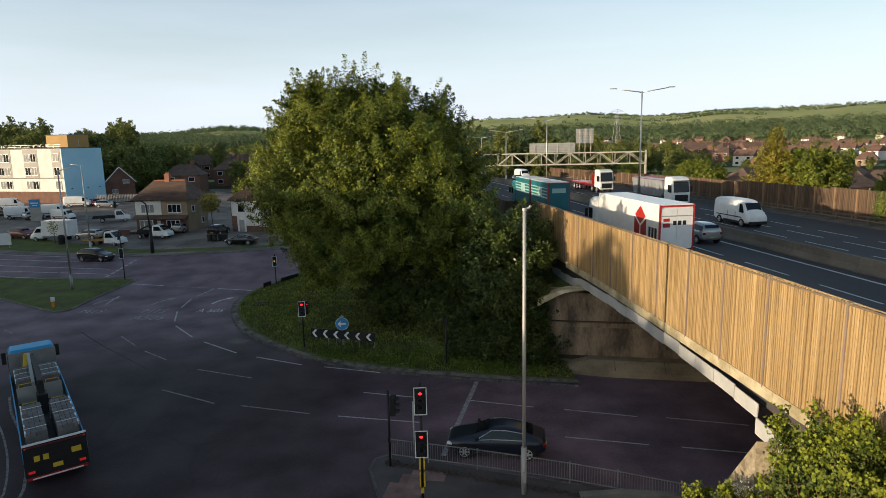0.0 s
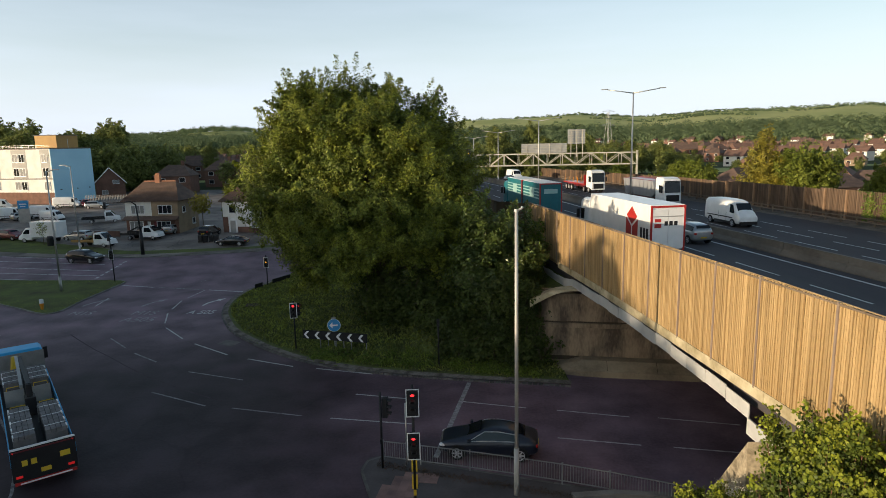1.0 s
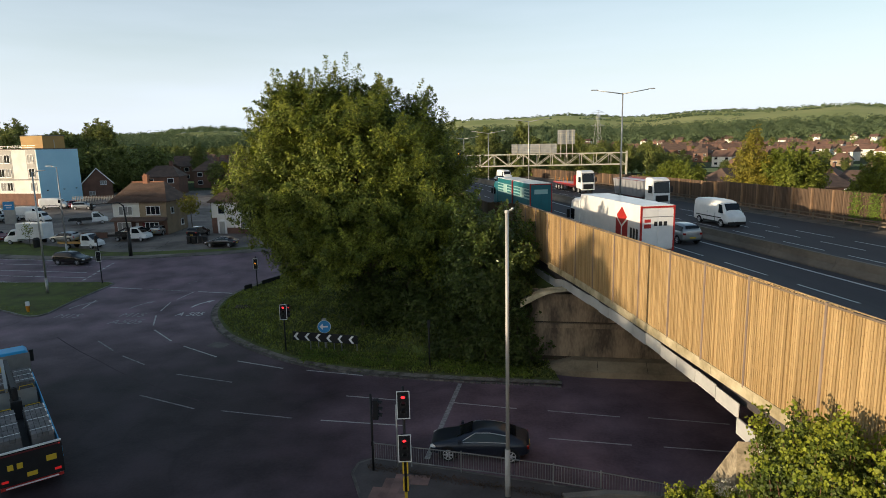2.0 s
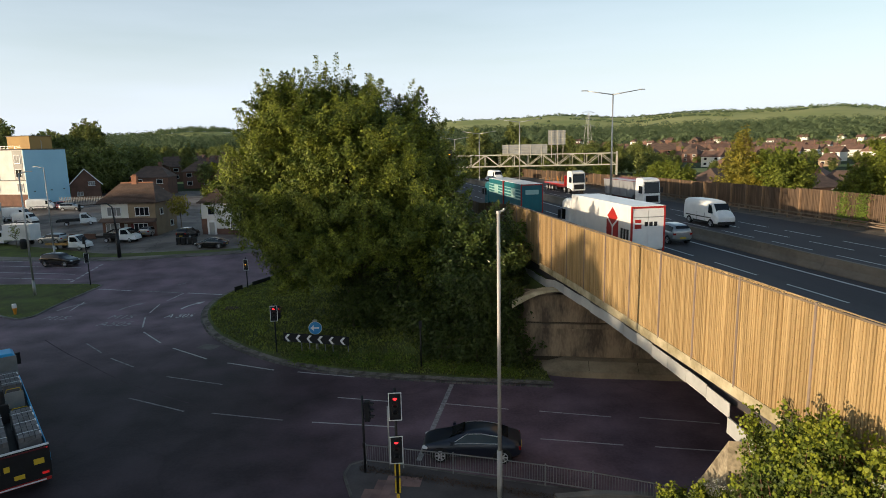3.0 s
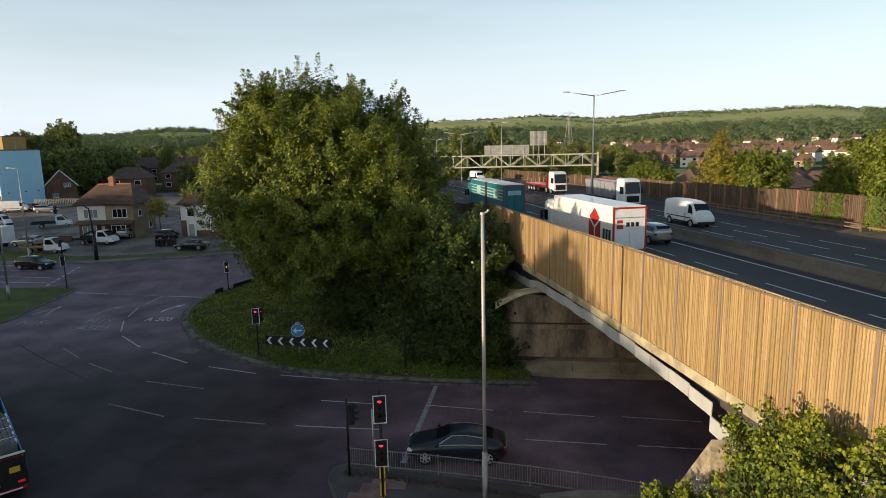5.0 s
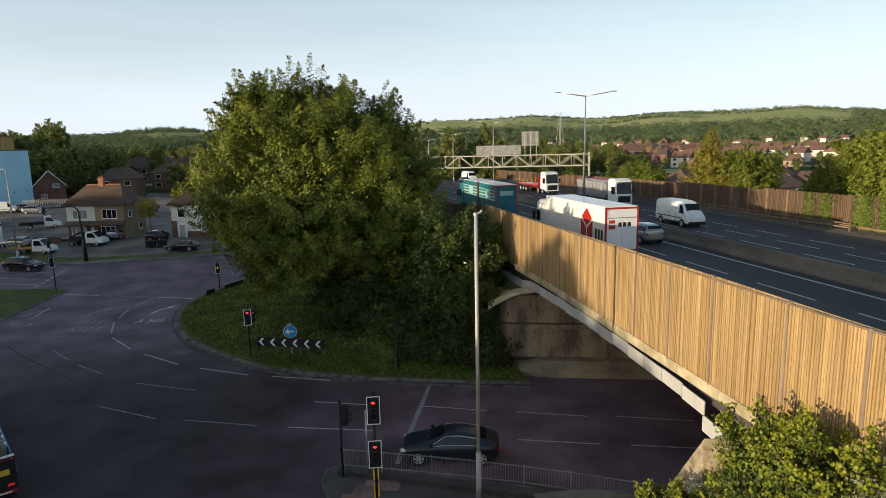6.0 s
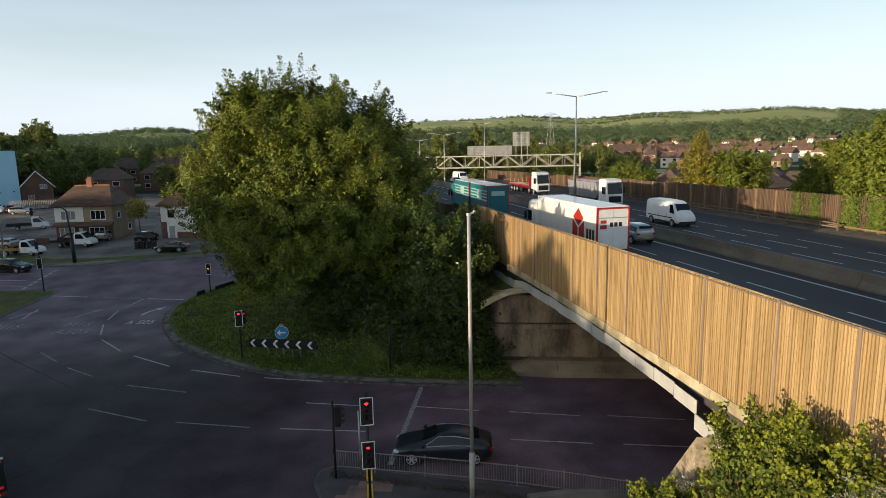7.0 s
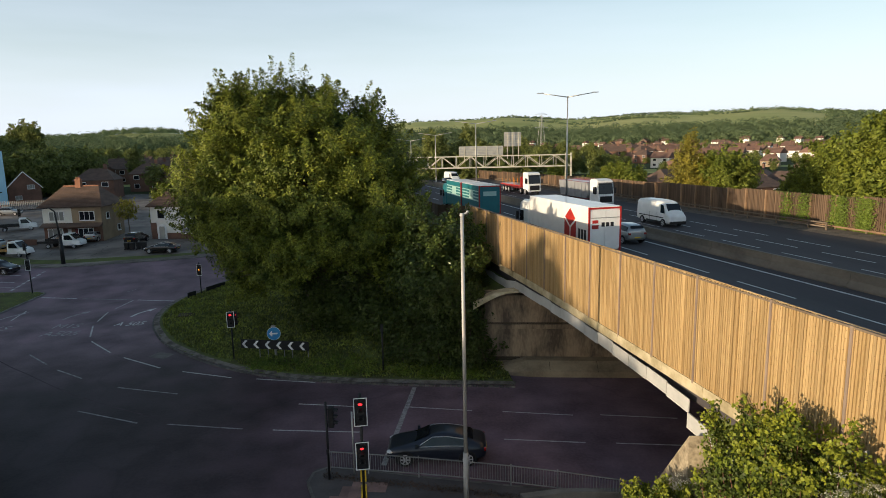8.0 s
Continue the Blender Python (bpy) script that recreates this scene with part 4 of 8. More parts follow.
pts = np.repeat(np.c_[clump_at, [island_height(x, y) + 0.1 for x, y in clump_at]], 60, axis=0) + q.normal(size=(130 * 60, 3)) * np.array((0.2, 0.2, 0.11))
tagged(new("bank_weeds", leaf_mesh("bank_weeds", pts, 0.15, LEAF_YOUNG, q, np.tile((0.0, -0.3, 0.8), (len(pts), 1)))), "broad-leaved green weeds along the foot of the bank", "weeds", "", "stuff")
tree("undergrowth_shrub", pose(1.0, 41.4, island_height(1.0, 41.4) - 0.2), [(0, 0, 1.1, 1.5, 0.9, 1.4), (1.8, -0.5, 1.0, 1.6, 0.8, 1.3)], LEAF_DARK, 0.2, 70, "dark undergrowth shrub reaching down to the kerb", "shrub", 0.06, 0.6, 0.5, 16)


def maple_bush(name, m, stems, height, spread, seed, label, count, loose):
    """A young maple thicket: upright stems with lobed leaves."""
    rr = np.random.default_rng(seed)
    ob = thing(name, m, label, "shrub")
    pts, young = [], []
    for i in range(stems):
        a, q = rr.uniform(0, 2 * math.pi), math.sqrt(rr.random())
        foot = Vector((math.cos(a) * q * spread[0], math.sin(a) * q * spread[1], 0))
        tip = foot * 1.25 + Vector((rr.normal() * 0.2, rr.normal() * 0.2, height * rr.uniform(0.5, 1.12) * (1.1 - 0.35 * q)))
        part("stem", Geo().tube([foot * 0.6 - Vector((0, 0, 0.3)), foot.lerp(tip, 0.5), tip], [0.035, 0.022, 0.006], 5), TWIG, ob, smooth=True)
        # side shoots, each with whorls of leaves that grow smaller and paler to its tip
        for s in range(count // 16):
            t = rr.random() ** 0.55
            o = foot.lerp(tip, t)
            way = Vector((rr.normal(), rr.normal(), 0.9 + 0.5 * rr.random())).normalized()
            reach = 0.3 + 0.5 * (1.05 - t) * rr.random()
            for k in range(15):
                u = (k + rr.random()) / 15
                p = o + way * (reach * u) + Vector((rr.normal(), rr.normal(), rr.normal() * 0.6)) * 0.085 * (1.2 - 0.7 * u)
                (young if t > 0.86 and u > 0.6 or t > 0.97 else pts).append(p)
    pts = np.array([tuple(p) for p in pts])
    young = np.array([tuple(p) for p in young])
    up = np.tile(np.array((-0.5, -0.6, 0.9)), (len(pts), 1))
    me = leaf_mesh("leaves", pts, 0.078, LEAF_MAPLE, rr, up, 0.9, True, 0.95)
    tagged(piece("leaves", me, ob), kind="stuff")
    me = leaf_mesh("young_leaves", young, 0.085, LEAF_TIP, rr, np.tile(np.array((-0.5, -0.6, 0.7)), (len(young), 1)), 0.9, True, 0.6)
    tagged(piece("young_leaves", me, ob), "yellow-green young leaves", kind="stuff")
    single = leaf_mesh("leaf", np.zeros((1, 3)), 0.082, LEAF_MAPLE, rr, np.array([[0, 0, 3.0]]), 0.0, True)
    top = np.argsort(-pts[:, 2] + 0.3 * pts[:, 1])[:loose]
    for k in top:
        x, y, z = pts[k]
        piece("leaf", single, ob, pose(x + 0.05 * rr.normal(), y - 0.1, z + 0.08, 30 * rr.normal() + 35, 25 * rr.normal(), rr.uniform(0, 360)))
    return ob


maple_bush("maple_shrub", pose(10.02, 14.5, 4.4), 100, 3.35, (1.0, 1.9), 21, "bright green young maple thicket before the timber fence", 380, 220)
maple_bush("maple_shrub", pose(10.75, 12.9, 5.0), 40, 2.75, (0.5, 0.75), 25, "young maple shoots close to the timber fence", 300, 60)
maple_bush("maple_shrub", pose(9.75, 15.5, 3.5), 38, 1.9, (0.75, 1.0), 22, "bright green maple scrub on the bank", 200, 60)
maple_bush("maple_shrub", pose(8.7, 18.2, 1.85), 40, 2.0, (0.95, 0.8), 23, "low maple scrub at the end of the guardrail", 340, 40)
maple_bush("maple_shrub", pose(10.6, 10.0, 5.0), 34, 2.3, (0.7, 1.5), 24, "maple scrub close beside the timber fence", 300, 20)


def umbel(m, seed):
    rr = random.Random(seed)
    ob = thing("cow_parsley", m, "tall cow parsley with cream flower heads", "wild flower", "wild flowers")
    for k in range(5):
        tip = Vector((rr.uniform(-0.25, 0.25), rr.uniform(-0.25, 0.25), rr.uniform(0.7, 1.2)))
        st = part("stalk", Geo().tube([(0, 0, -0.2), tip * 0.5, tip], [0.014, 0.01, 0.006], 5), LEAF_MAPLE, ob)
        q = np.random.default_rng(seed + k)
        pts = np.c_[q.normal(size=(40, 2)) * 0.09, q.normal(size=40) * 0.02] + np.array(tip)
        head = piece("flower_head", leaf_mesh("flower_head", pts, 0.05, BLOSSOM, q, np.tile((0, 0, 2.0), (40, 1))), st)
        tagged(head, kind="stuff")


for i, (x, y, z) in enumerate(((9.35, 18.3, 2.9), (9.5, 18.0, 3.0), (9.15, 18.5, 2.8), (9.98, 12.0, 6.2), (10.32, 11.9, 6.1), (10.66, 11.9, 6.2), (10.27, 12.2, 6.35))):
    umbel(pose(x, y, z, 0, 0, 40 * i), 300 + i)

# grass blades on the island and the splitter: uncountable tufts
def tufts(name, n, area, height_at, size, seed, label):
    q = np.random.default_rng(seed)
    pts = []
    while len(pts) < n:
        x, y = q.uniform(area[0], area[1]), q.uniform(area[2], area[3])
        z = height_at(x, y)
        if z is not None:
            pts.append((x, y, z + 0.3 * size))
    pts = np.array(pts)
    up = np.c_[q.normal(size=(len(pts), 2)) * 1.2, np.full(len(pts), 0.15)]
    ob = new(name, leaf_mesh(name, pts, size, BLADES, q, up, -1.2))
    return tagged(ob, label, "grass", "", "stuff")


def inside(x, y, line):
    hit = False
    for (a, b), (c, d) in zip(line, line[1:] + line[:1]):
        if (b > y) != (d > y) and x < (c - a) * (y - b) / (d - b) + a:
            hit = not hit
    return hit


rim = offset_line(island_kerb, -0.8)[9:] + [(12, 92), (12, 60), (8.2, 47), (8.0, 39.5)]
tufts("grass_tufts", 42000, (-21, 8, 37, 78), lambda x, y: island_height(x, y) if inside(x, y, rim) and y < 82 + 0.55 * (x + 20) * -1 else None, 0.23, 31, "rough uneven grass tufts on the island")
tufts("grass_tufts", 6000, (-60, -36, 57, 76), lambda x, y: rise(y) + 0.09 if inside(x, y, verge_line) else None, 0.1, 32, "short grass tufts on the splitter island")

# dark weeds and leaf litter along the guardrail
q = np.random.default_rng(55)
n = 2600
t = q.random(n)
pts = np.c_[-3.2 + 12.5 * t, 27.1 - 4.6 * t + q.normal(size=n) * 0.16, 0.13 + 0.1 * q.random(n) ** 2]
tagged(new("kerb_weeds", leaf_mesh("kerb_weeds", pts, 0.075, LEAF_LITTER, q, np.tile((0, 0, 0.6), (n, 1)))), "brown leaf litter and weeds along the guardrail", "weeds", "", "stuff")

# ---- background trees: three kinds, repeated ----
kinds = [
    tree("distant_tree", pose(-30, 150, rise(150)), [(0, 0, 7.0, 4.2, 4.2, 5.0), (1.6, 0.5, 9.5, 3.0, 3.0, 3.4), (-2.0, 0, 5.6, 3.2, 3.2, 3.4)], LEAF_FAR, 0.62, 19, "broad dark green tree among the houses", "tree", 0.28, 0.6, 1.2, 41, "trees of the town", twigs=0, core=False),
    tree("distant_tree", pose(-36, 175, rise(175)), [(0, 0, 8.0, 3.4, 3.4, 6.5), (0.6, 0, 13.0, 2.0, 2.0, 3.0), (-1.4, 1, 5.5, 2.8, 2.6, 3.8)], LEAF_FAR, 0.62, 19, "tall dark green tree among the houses", "tree", 0.3, 0.6, 1.2, 42, "trees of the town", twigs=0, core=False),
    tree("distant_tree", pose(-44, 200, rise(200)), [(0, 0, 5.0, 4.4, 4.0, 4.0), (3.0, 0, 4.4, 3.0, 3.0, 3.4), (-3.2, 0.6, 4.2, 2.8, 2.8, 3.2)], LEAF_FAR, 0.6, 19, "low spreading dark green tree among the houses", "tree", 0.28, 0.6, 1.2, 43, "trees of the town", twigs=0, core=False),
]
rr = random.Random(5)


def more_trees(n, az, dist, scale, keep_off=None):
    for i in range(n):
        a, d = radians(rr.uniform(*az)), rr.uniform(*dist)
        x, y, s = d * math.sin(a), d * math.cos(a), rr.uniform(*scale)
        k = kinds[rr.randrange(3)]
        c = copy_thing(k, pose(x, y, rise(y) + hill(x, y) - 0.4, 0, 0, rr.uniform(0, 360)))
        c.scale = (s, s, s * rr.uniform(0.9, 1.15))


more_trees(70, (-40, -26.5), (205, 290), (0.95, 1.25))      # the tall belt behind the blue building
more_trees(46, (-28, -6), (185, 420), (0.6, 0.95))      # between and behind the houses
more_trees(40, (20, 44), (260, 420), (0.3, 0.5))
more_trees(12, (18, 35), (190, 260), (0.26, 0.4))
more_trees(22, (11, 22), (170, 330), (0.5, 0.8))        # the dark trees behind the pylon
more_trees(14, (5, 12), (150, 240), (0.8, 1.05))        # beside the gantry
road_kinds = [
    tree("roadside_tree", pose(58.6, 97.5, 0.3), [(0, 0, 6.8, 4.8, 4.4, 5.6), (2.2, 0.4, 8.6, 3.2, 3.2, 3.8), (-2.2, 0, 9.2, 3.0, 3.0, 3.4)], LEAF_ROAD, 0.42, 34, "round sunlit green tree beyond the motorway fence", "tree", 0.26, 0.45, 1.0, 45, "trees beyond the far fence", spires=16),
    tree("roadside_tree", pose(78, 74, 0.3), [(0, 0, 7.4, 4.2, 4.0, 6.2), (1.0, 0, 12.0, 2.6, 2.6, 3.4), (-2.4, 0.6, 6.0, 3.2, 3.0, 4.2), (2.6, -0.4, 7.0, 2.8, 2.8, 4.0)], LEAF_ROAD, 0.42, 34, "tall sunlit green tree beyond the motorway fence", "tree", 0.3, 0.45, 1.0, 46, "trees beyond the far fence", spires=20),
]
for az, d, s, k in ((20.6, 116, 0.72, 0), (22.4, 118, 0.86, 0), (23.8, 112, 0.5, 0), (25.0, 124, 0.42, 0), (36.6, 108, 0.78, 1), (38.6, 104, 0.95, 1), (40.6, 100, 1.12, 1), (42.8, 98, 1.2, 1), (39.6, 116, 1.05, 0), (45, 96, 1.2, 1), (33.2, 128, 0.36, 0), (34.6, 122, 0.45, 0), (18.6, 128, 0.6, 0), (16.8, 132, 0.66, 1)):
    c = copy_thing(road_kinds[k], pose(d * math.sin(radians(az)), d * math.cos(radians(az)), 0.3, 0, 0, 77 * az))
    c.scale = (s, s, s)
tree("golden_conifer", pose(52.6, 99.0, 0.0), [(0, 0, 6.6, 3.6, 3.6, 6.2), (0.2, 0, 10.6, 2.3, 2.3, 4.0), (0.3, 0, 14.2, 1.0, 1.0, 2.4), (-1.8, 0, 4.6, 2.4, 2.4, 4.4)], LEAF_GOLD, 0.36, 36, "golden-green conifer beyond the motorway fence", "tree", 0.25, 0.4, 0.9, 44)
# trees west of the junction, out of sight, that keep the low sun off the roads
rw = random.Random(3)
for row in (0, 1, 2):
    for k in range(31):
        across = 12.5 + 4.1 * k + 1.4 * row
        farther = 1.5 * max(0.0, across - 58)
        back_off = -50 - farther - 7 * row + rw.uniform(-2, 2)
        top = (18.5 if across > 40 else 14.0 if across > 32 else 17.4 if across > 27 else 14.2 if across > 17.5 else 6.8) + 0.114 * farther - 4.8 * min(1.0, max(0.0, (across - 84) / 12)) + rw.uniform(-0.5, 0.5)
        s = top / 12.9
        c = copy_thing(kinds[0], pose(back_off * 0.885 - across * 0.45, back_off * 0.45 + across * 0.885, 0, 0, 0, rw.uniform(0, 360)))
        c.scale = (s, s, s)

# farther trees between the houses, past counting: leaf clumps joined in one
q = np.random.default_rng(21)
pts, out = [], []
for n_t, az, dist, sc in ((120, (-27, 4), (380, 850), (0.7, 1.2)), (150, (3, 44), (420, 950), (0.35, 0.7))):
    for i in range(n_t):
        a, d, s = radians(q.uniform(*az)), q.uniform(*dist), q.uniform(*sc)
        x, y = d * math.sin(a), d * math.cos(a)
        z = rise(y) + hill(x, y)
        p_, o_ = clump_points([(x, y, z + 5.5 * s, 4.2 * s, 4.2 * s, 5 * s), (x + 2 * s, y, z + 7.5 * s, 2.8 * s, 2.8 * s, 3.2 * s)], 1.6, q, 0.4, 1.4)
        pts.append(p_)
        out.append(o_)
tagged(new("far_trees", leaf_mesh("far_trees", np.concatenate(pts), 1.5, LEAF_FAR, q, np.concatenate(out))), "many small trees between the far houses", "trees", "", "stuff")

# the belt of trees behind the blue-walled block and the garden trees past it, too many to count
q = np.random.default_rng(33)
pts, out = [], []
for n_t, az, dist, sc in ((46, (-40, -29), (195, 250), (1.0, 1.3)), (34, (-31, -22.5), (190, 260), (0.75, 1.0)), (26, (-24, -6), (170, 400), (0.3, 0.55)), (14, (-29, -23), (200, 240), (0.7, 0.95)), (60, (22, 44), (250, 420), (0.2, 0.36)), (40, (9, 22), (190, 420), (0.45, 0.75))):
    for i in range(n_t):
        a, d, s = radians(q.uniform(*az)), q.uniform(*dist), q.uniform(*sc)
        x, y = d * math.sin(a), d * math.cos(a)
        z = rise(y) + hill(x, y)
        p_, o_ = clump_points([(x, y, z + 6.5 * s, 4.6 * s, 4.6 * s, 6 * s), (x + 2 * s, y, z + 9.5 * s, 3.2 * s, 3.2 * s, 4.0 * s), (x - 2.4 * s, y, z + 8.0 * s, 3.0 * s, 3.0 * s, 3.6 * s)], 5.0, q, 0.4, 1.2)
        pts.append(p_)
        out.append(o_)
tagged(new("tree_belt", leaf_mesh("tree_belt", np.concatenate(pts), 0.85, LEAF_FAR, q, np.concatenate(out))), "thick belt of green trees behind the houses", "trees", "", "stuff")

# far woods: uncountable crowns on the hills
q = np.random.default_rng(12)
spots = []
while len(spots) < 7500:
    a, r = radians(q.uniform(-42, 50)), q.uniform(820, 2100)
    x, y = r * math.sin(a), r * math.cos(a)
    deg = math.degrees(a)
    dense = noise.noise((x * 0.004, y * 0.007, 3.0)) + (0.6 if r < 1130 else 0.3 if r > 1930 else -0.62) + (0.62 if deg < 1 else 0) + (0.75 if deg > 38 else 0)
    if dense < 0.05 and q.random() > 0.004:
        continue
    s = q.uniform(4.0, 10.5) if r < 1250 else q.uniform(3.2, 7.5)
    s *= 1.35 if deg < 1 else 1.0
    spots.append((x, y, rise(y) + hill(x, y) + s * 0.75, s))
# hedgerows between the fields
for r0, az0, az1 in ((1430, 14, 27), (1560, 20, 39), (1730, 12, 31)):
    for az in np.arange(az0, az1, 0.16):
        if q.random() < 0.82:
            r = r0 + 40 * math.sin(az * 0.7 + r0) + q.uniform(-5, 5)
            x, y = r * math.sin(radians(az)), r * math.cos(radians(az))
            s = q.uniform(1.6, 3.0) if q.random() < 0.85 else q.uniform(4, 6)
            spots.append((x, y, rise(y) + hill(x, y) + s * 0.7, s))
spots = np.array(spots)
near_first = np.hypot(spots[:, 0], spots[:, 1]) < 1250
for name, chosen, leaves, big_leaf in (("far_woods", spots[near_first], 110, 2.3), ("far_hedges", spots[~near_first], 40, 3.2)):
    which = np.repeat(np.arange(len(chosen)), leaves)
    d = q.normal(size=(len(which), 3))
    d /= np.linalg.norm(d, axis=1)[:, None]
    d[:, 2] = np.abs(d[:, 2]) * 1.1 - 0.25
    radius = chosen[which, 3][:, None] * (0.86 + 0.18 * q.random((len(which), 1))) * np.array((1, 1, 1.05))
    pts = chosen[which, :3] + d * radius
    me = leaf_mesh(name, pts, big_leaf, WOODS, q, d * 1.6 + np.array((0, 0, 0.25)), loose=0.22)
    tagged(new(name, me), "green woods on the slope behind the town" if name == "far_woods" else "hedges and far woods along the hilltops", "woods", "", "stuff")


# ---- fences ----
def fence_top(y):
    return 10.38 - 0.012 * max(0.0, y - 20)


# the near fence: posts, rails behind, capping; the slats come last in the file
near_fence = thing("noise_fence_near", pose(0, 0, 0), "tall pale timber noise fence of close upright slats", "fence", kind="structure")
for y in [8.2, 11.1, 14.05, 16.85, 20.4, 23.15, 25.9] + [28.85 + 2.95 * k for k in range(9)]:
    zb, zt = 6.51 - 0.012 * abs(y - 33), fence_top(y)
    part("fence_post", Geo().bar((fence_x(y) - 0.07, y, zb), (fence_x(y) - 0.07, y, zt), 0.07, 0.09), POST_GREY, near_fence)
for zz in (6.9, 8.2, 9.6):
    part("rail", Geo().bar((fence_x(6) + 0.1, 6, zz), (fence_x(53) + 0.1, 53, zz - 0.2), 0.06, 0.14), POST_TIMBER, near_fence)
part("capping", Geo().bar((fence_x(6), 6, fence_top(6) + 0.03), (fence_x(53), 53, fence_top(53) + 0.03), 0.2, 0.06), POST_TIMBER, near_fence, "dark weathered capping board")
part("backing", Geo().loft([[(fence_x(y) + 0.0, y, 6.28), (fence_x(y) + 0.0, y, fence_top(y)), (fence_x(y) + 0.06, y, fence_top(y)), (fence_x(y) + 0.06, y, 6.28)] for y in (6, 20, 36, 53)]), SLAT, near_fence)


def boards(name, line, z0, z1, w, material, parent, gap=0.012, depth=0.05):
    """Upright boards along a line, joined as one part."""
    gg = Geo()
    run = 0.0
    for a, b in zip(line, line[1:]):
        d = math.dist(a, b)
        rz = math.degrees(math.atan2(b[1] - a[1], b[0] - a[0]))
        n = int(d / w)
        for i in range(n):
            t = (i + 0.5) / n
            gg.box(a[0] + (b[0] - a[0]) * t, a[1] + (b[1] - a[1]) * t, z0(t) if callable(z0) else z0, d / n - gap, depth * (1 + 0.6 * ((i * 7919) % 5) / 5), z1 - (z0 if not callable(z0) else z0(t)) + 0.02 * ((i * 31) % 3), rz)
    ob = part(name, gg, material, parent)
    return tagged(ob, kind="stuff")


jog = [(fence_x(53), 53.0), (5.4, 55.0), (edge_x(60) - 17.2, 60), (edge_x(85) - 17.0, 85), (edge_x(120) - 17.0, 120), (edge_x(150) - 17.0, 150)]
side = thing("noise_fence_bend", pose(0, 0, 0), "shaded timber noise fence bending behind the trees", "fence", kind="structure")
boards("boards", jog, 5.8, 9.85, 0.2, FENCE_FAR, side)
def far_top(y):
    """The far fence's top, stepping down as it goes."""
    return 9.86 - 0.0115 * (y - 40)


far_line = [(edge_x(y) + 19.8, y) for y in (8, 20, 35, 50, 65, 80, 95, 110, 125, 140, 155, 170, 190, 215, 240)]
far_fence = thing("noise_fence_far", pose(0, 0, 0), "brown weathered timber noise fence along the far carriageway", "fence", kind="structure")
for a, b in zip(far_line, far_line[1:]):
    boards("boards", [a, b], DECK - 0.6, far_top((a[1] + b[1]) / 2), 0.2, FENCE_FAR, far_fence, 0.045, 0.07)
part("backing", Geo().loft([[(x + 0.06, y, DECK - 0.6), (x + 0.06, y, far_top(y) - 0.08), (x + 0.09, y, far_top(y) - 0.08), (x + 0.09, y, DECK - 0.6)] for x, y in far_line]), FENCE_FAR, far_fence)
post = mesh_of("fence_post", Geo().box(0, 0, 0, 0.16, 0.24, 1.0), POST_FAR)
y = 12.0
while y < 200:
    piece("fence_post", post, far_fence, pose(edge_x(y) + 19.68, y, DECK - 0.3) @ Matrix.Diagonal((1, 1, far_top(y) + 0.34 - DECK, 1)))
    y += 2.9
for zz in (0.45, 0.8):
    pts = [(edge_x(q) + 18.2, q, DECK + zz) for q in (52, 60, 70, 80, 90, 100, 120, 140)]
    gg = Geo()
    for a, b in zip(pts, pts[1:]):
        gg.bar(a, b, 0.09, 0.12)
    part("guard_rail", gg, POST_TIMBER, far_fence, "low timber post-and-rail before the fence")
low = mesh_of("rail_post", Geo().box(0, 0, 0, 0.12, 0.12, 0.95), POST_TIMBER)
y = 52.0
while y < 130:
    piece("rail_post", low, far_fence, pose(edge_x(y) + 18.25, y, DECK - 0.05))
    y += 2.0
g = Geo()
pts = [(edge_x(q) + 19.25, q, DECK + 0.42) for q in (0, 12, 24, 36, 48, 58)]
for a, b in zip(pts, pts[1:]):
    g.bar(a, b, 0.09, 0.16)
crash = thing("low_verge_rail", pose(0, 0, 0), "low weathered timber rail at the foot of the far fence", "rail", kind="structure")
part("beam", g, POST_FAR, crash)
for y in np.arange(1, 56, 3.2):
    part("rail_post", Geo().box(edge_x(y) + 19.34, y, DECK - 0.05, 0.1, 0.12, 0.5), POST_TIMBER, crash)
# ivy on the far fence
q = np.random.default_rng(77)
for i, y in enumerate((46.6, 49.6, 52.2, 56.2, 58.4)):
    n = (1700, 2300, 2300, 900, 700)[i]
    pts = np.c_[np.full(n, 0.0), q.normal(size=n) * (0.5 if i > 2 else 0.55), 3.4 * q.random(n) ** 1.4]
    pts[:, 0] = -0.12 - 0.1 * q.random(n)
    me = leaf_mesh("ivy", pts, 0.2, IVY, q, np.tile((-1.2, -0.3, 0.4), (n, 1)))
    tagged(piece("ivy", me, None, pose(edge_x(y) + 19.72, y, DECK - 0.2)), "green ivy climbing the far timber fence", "ivy", "ivy on the fence", "stuff")


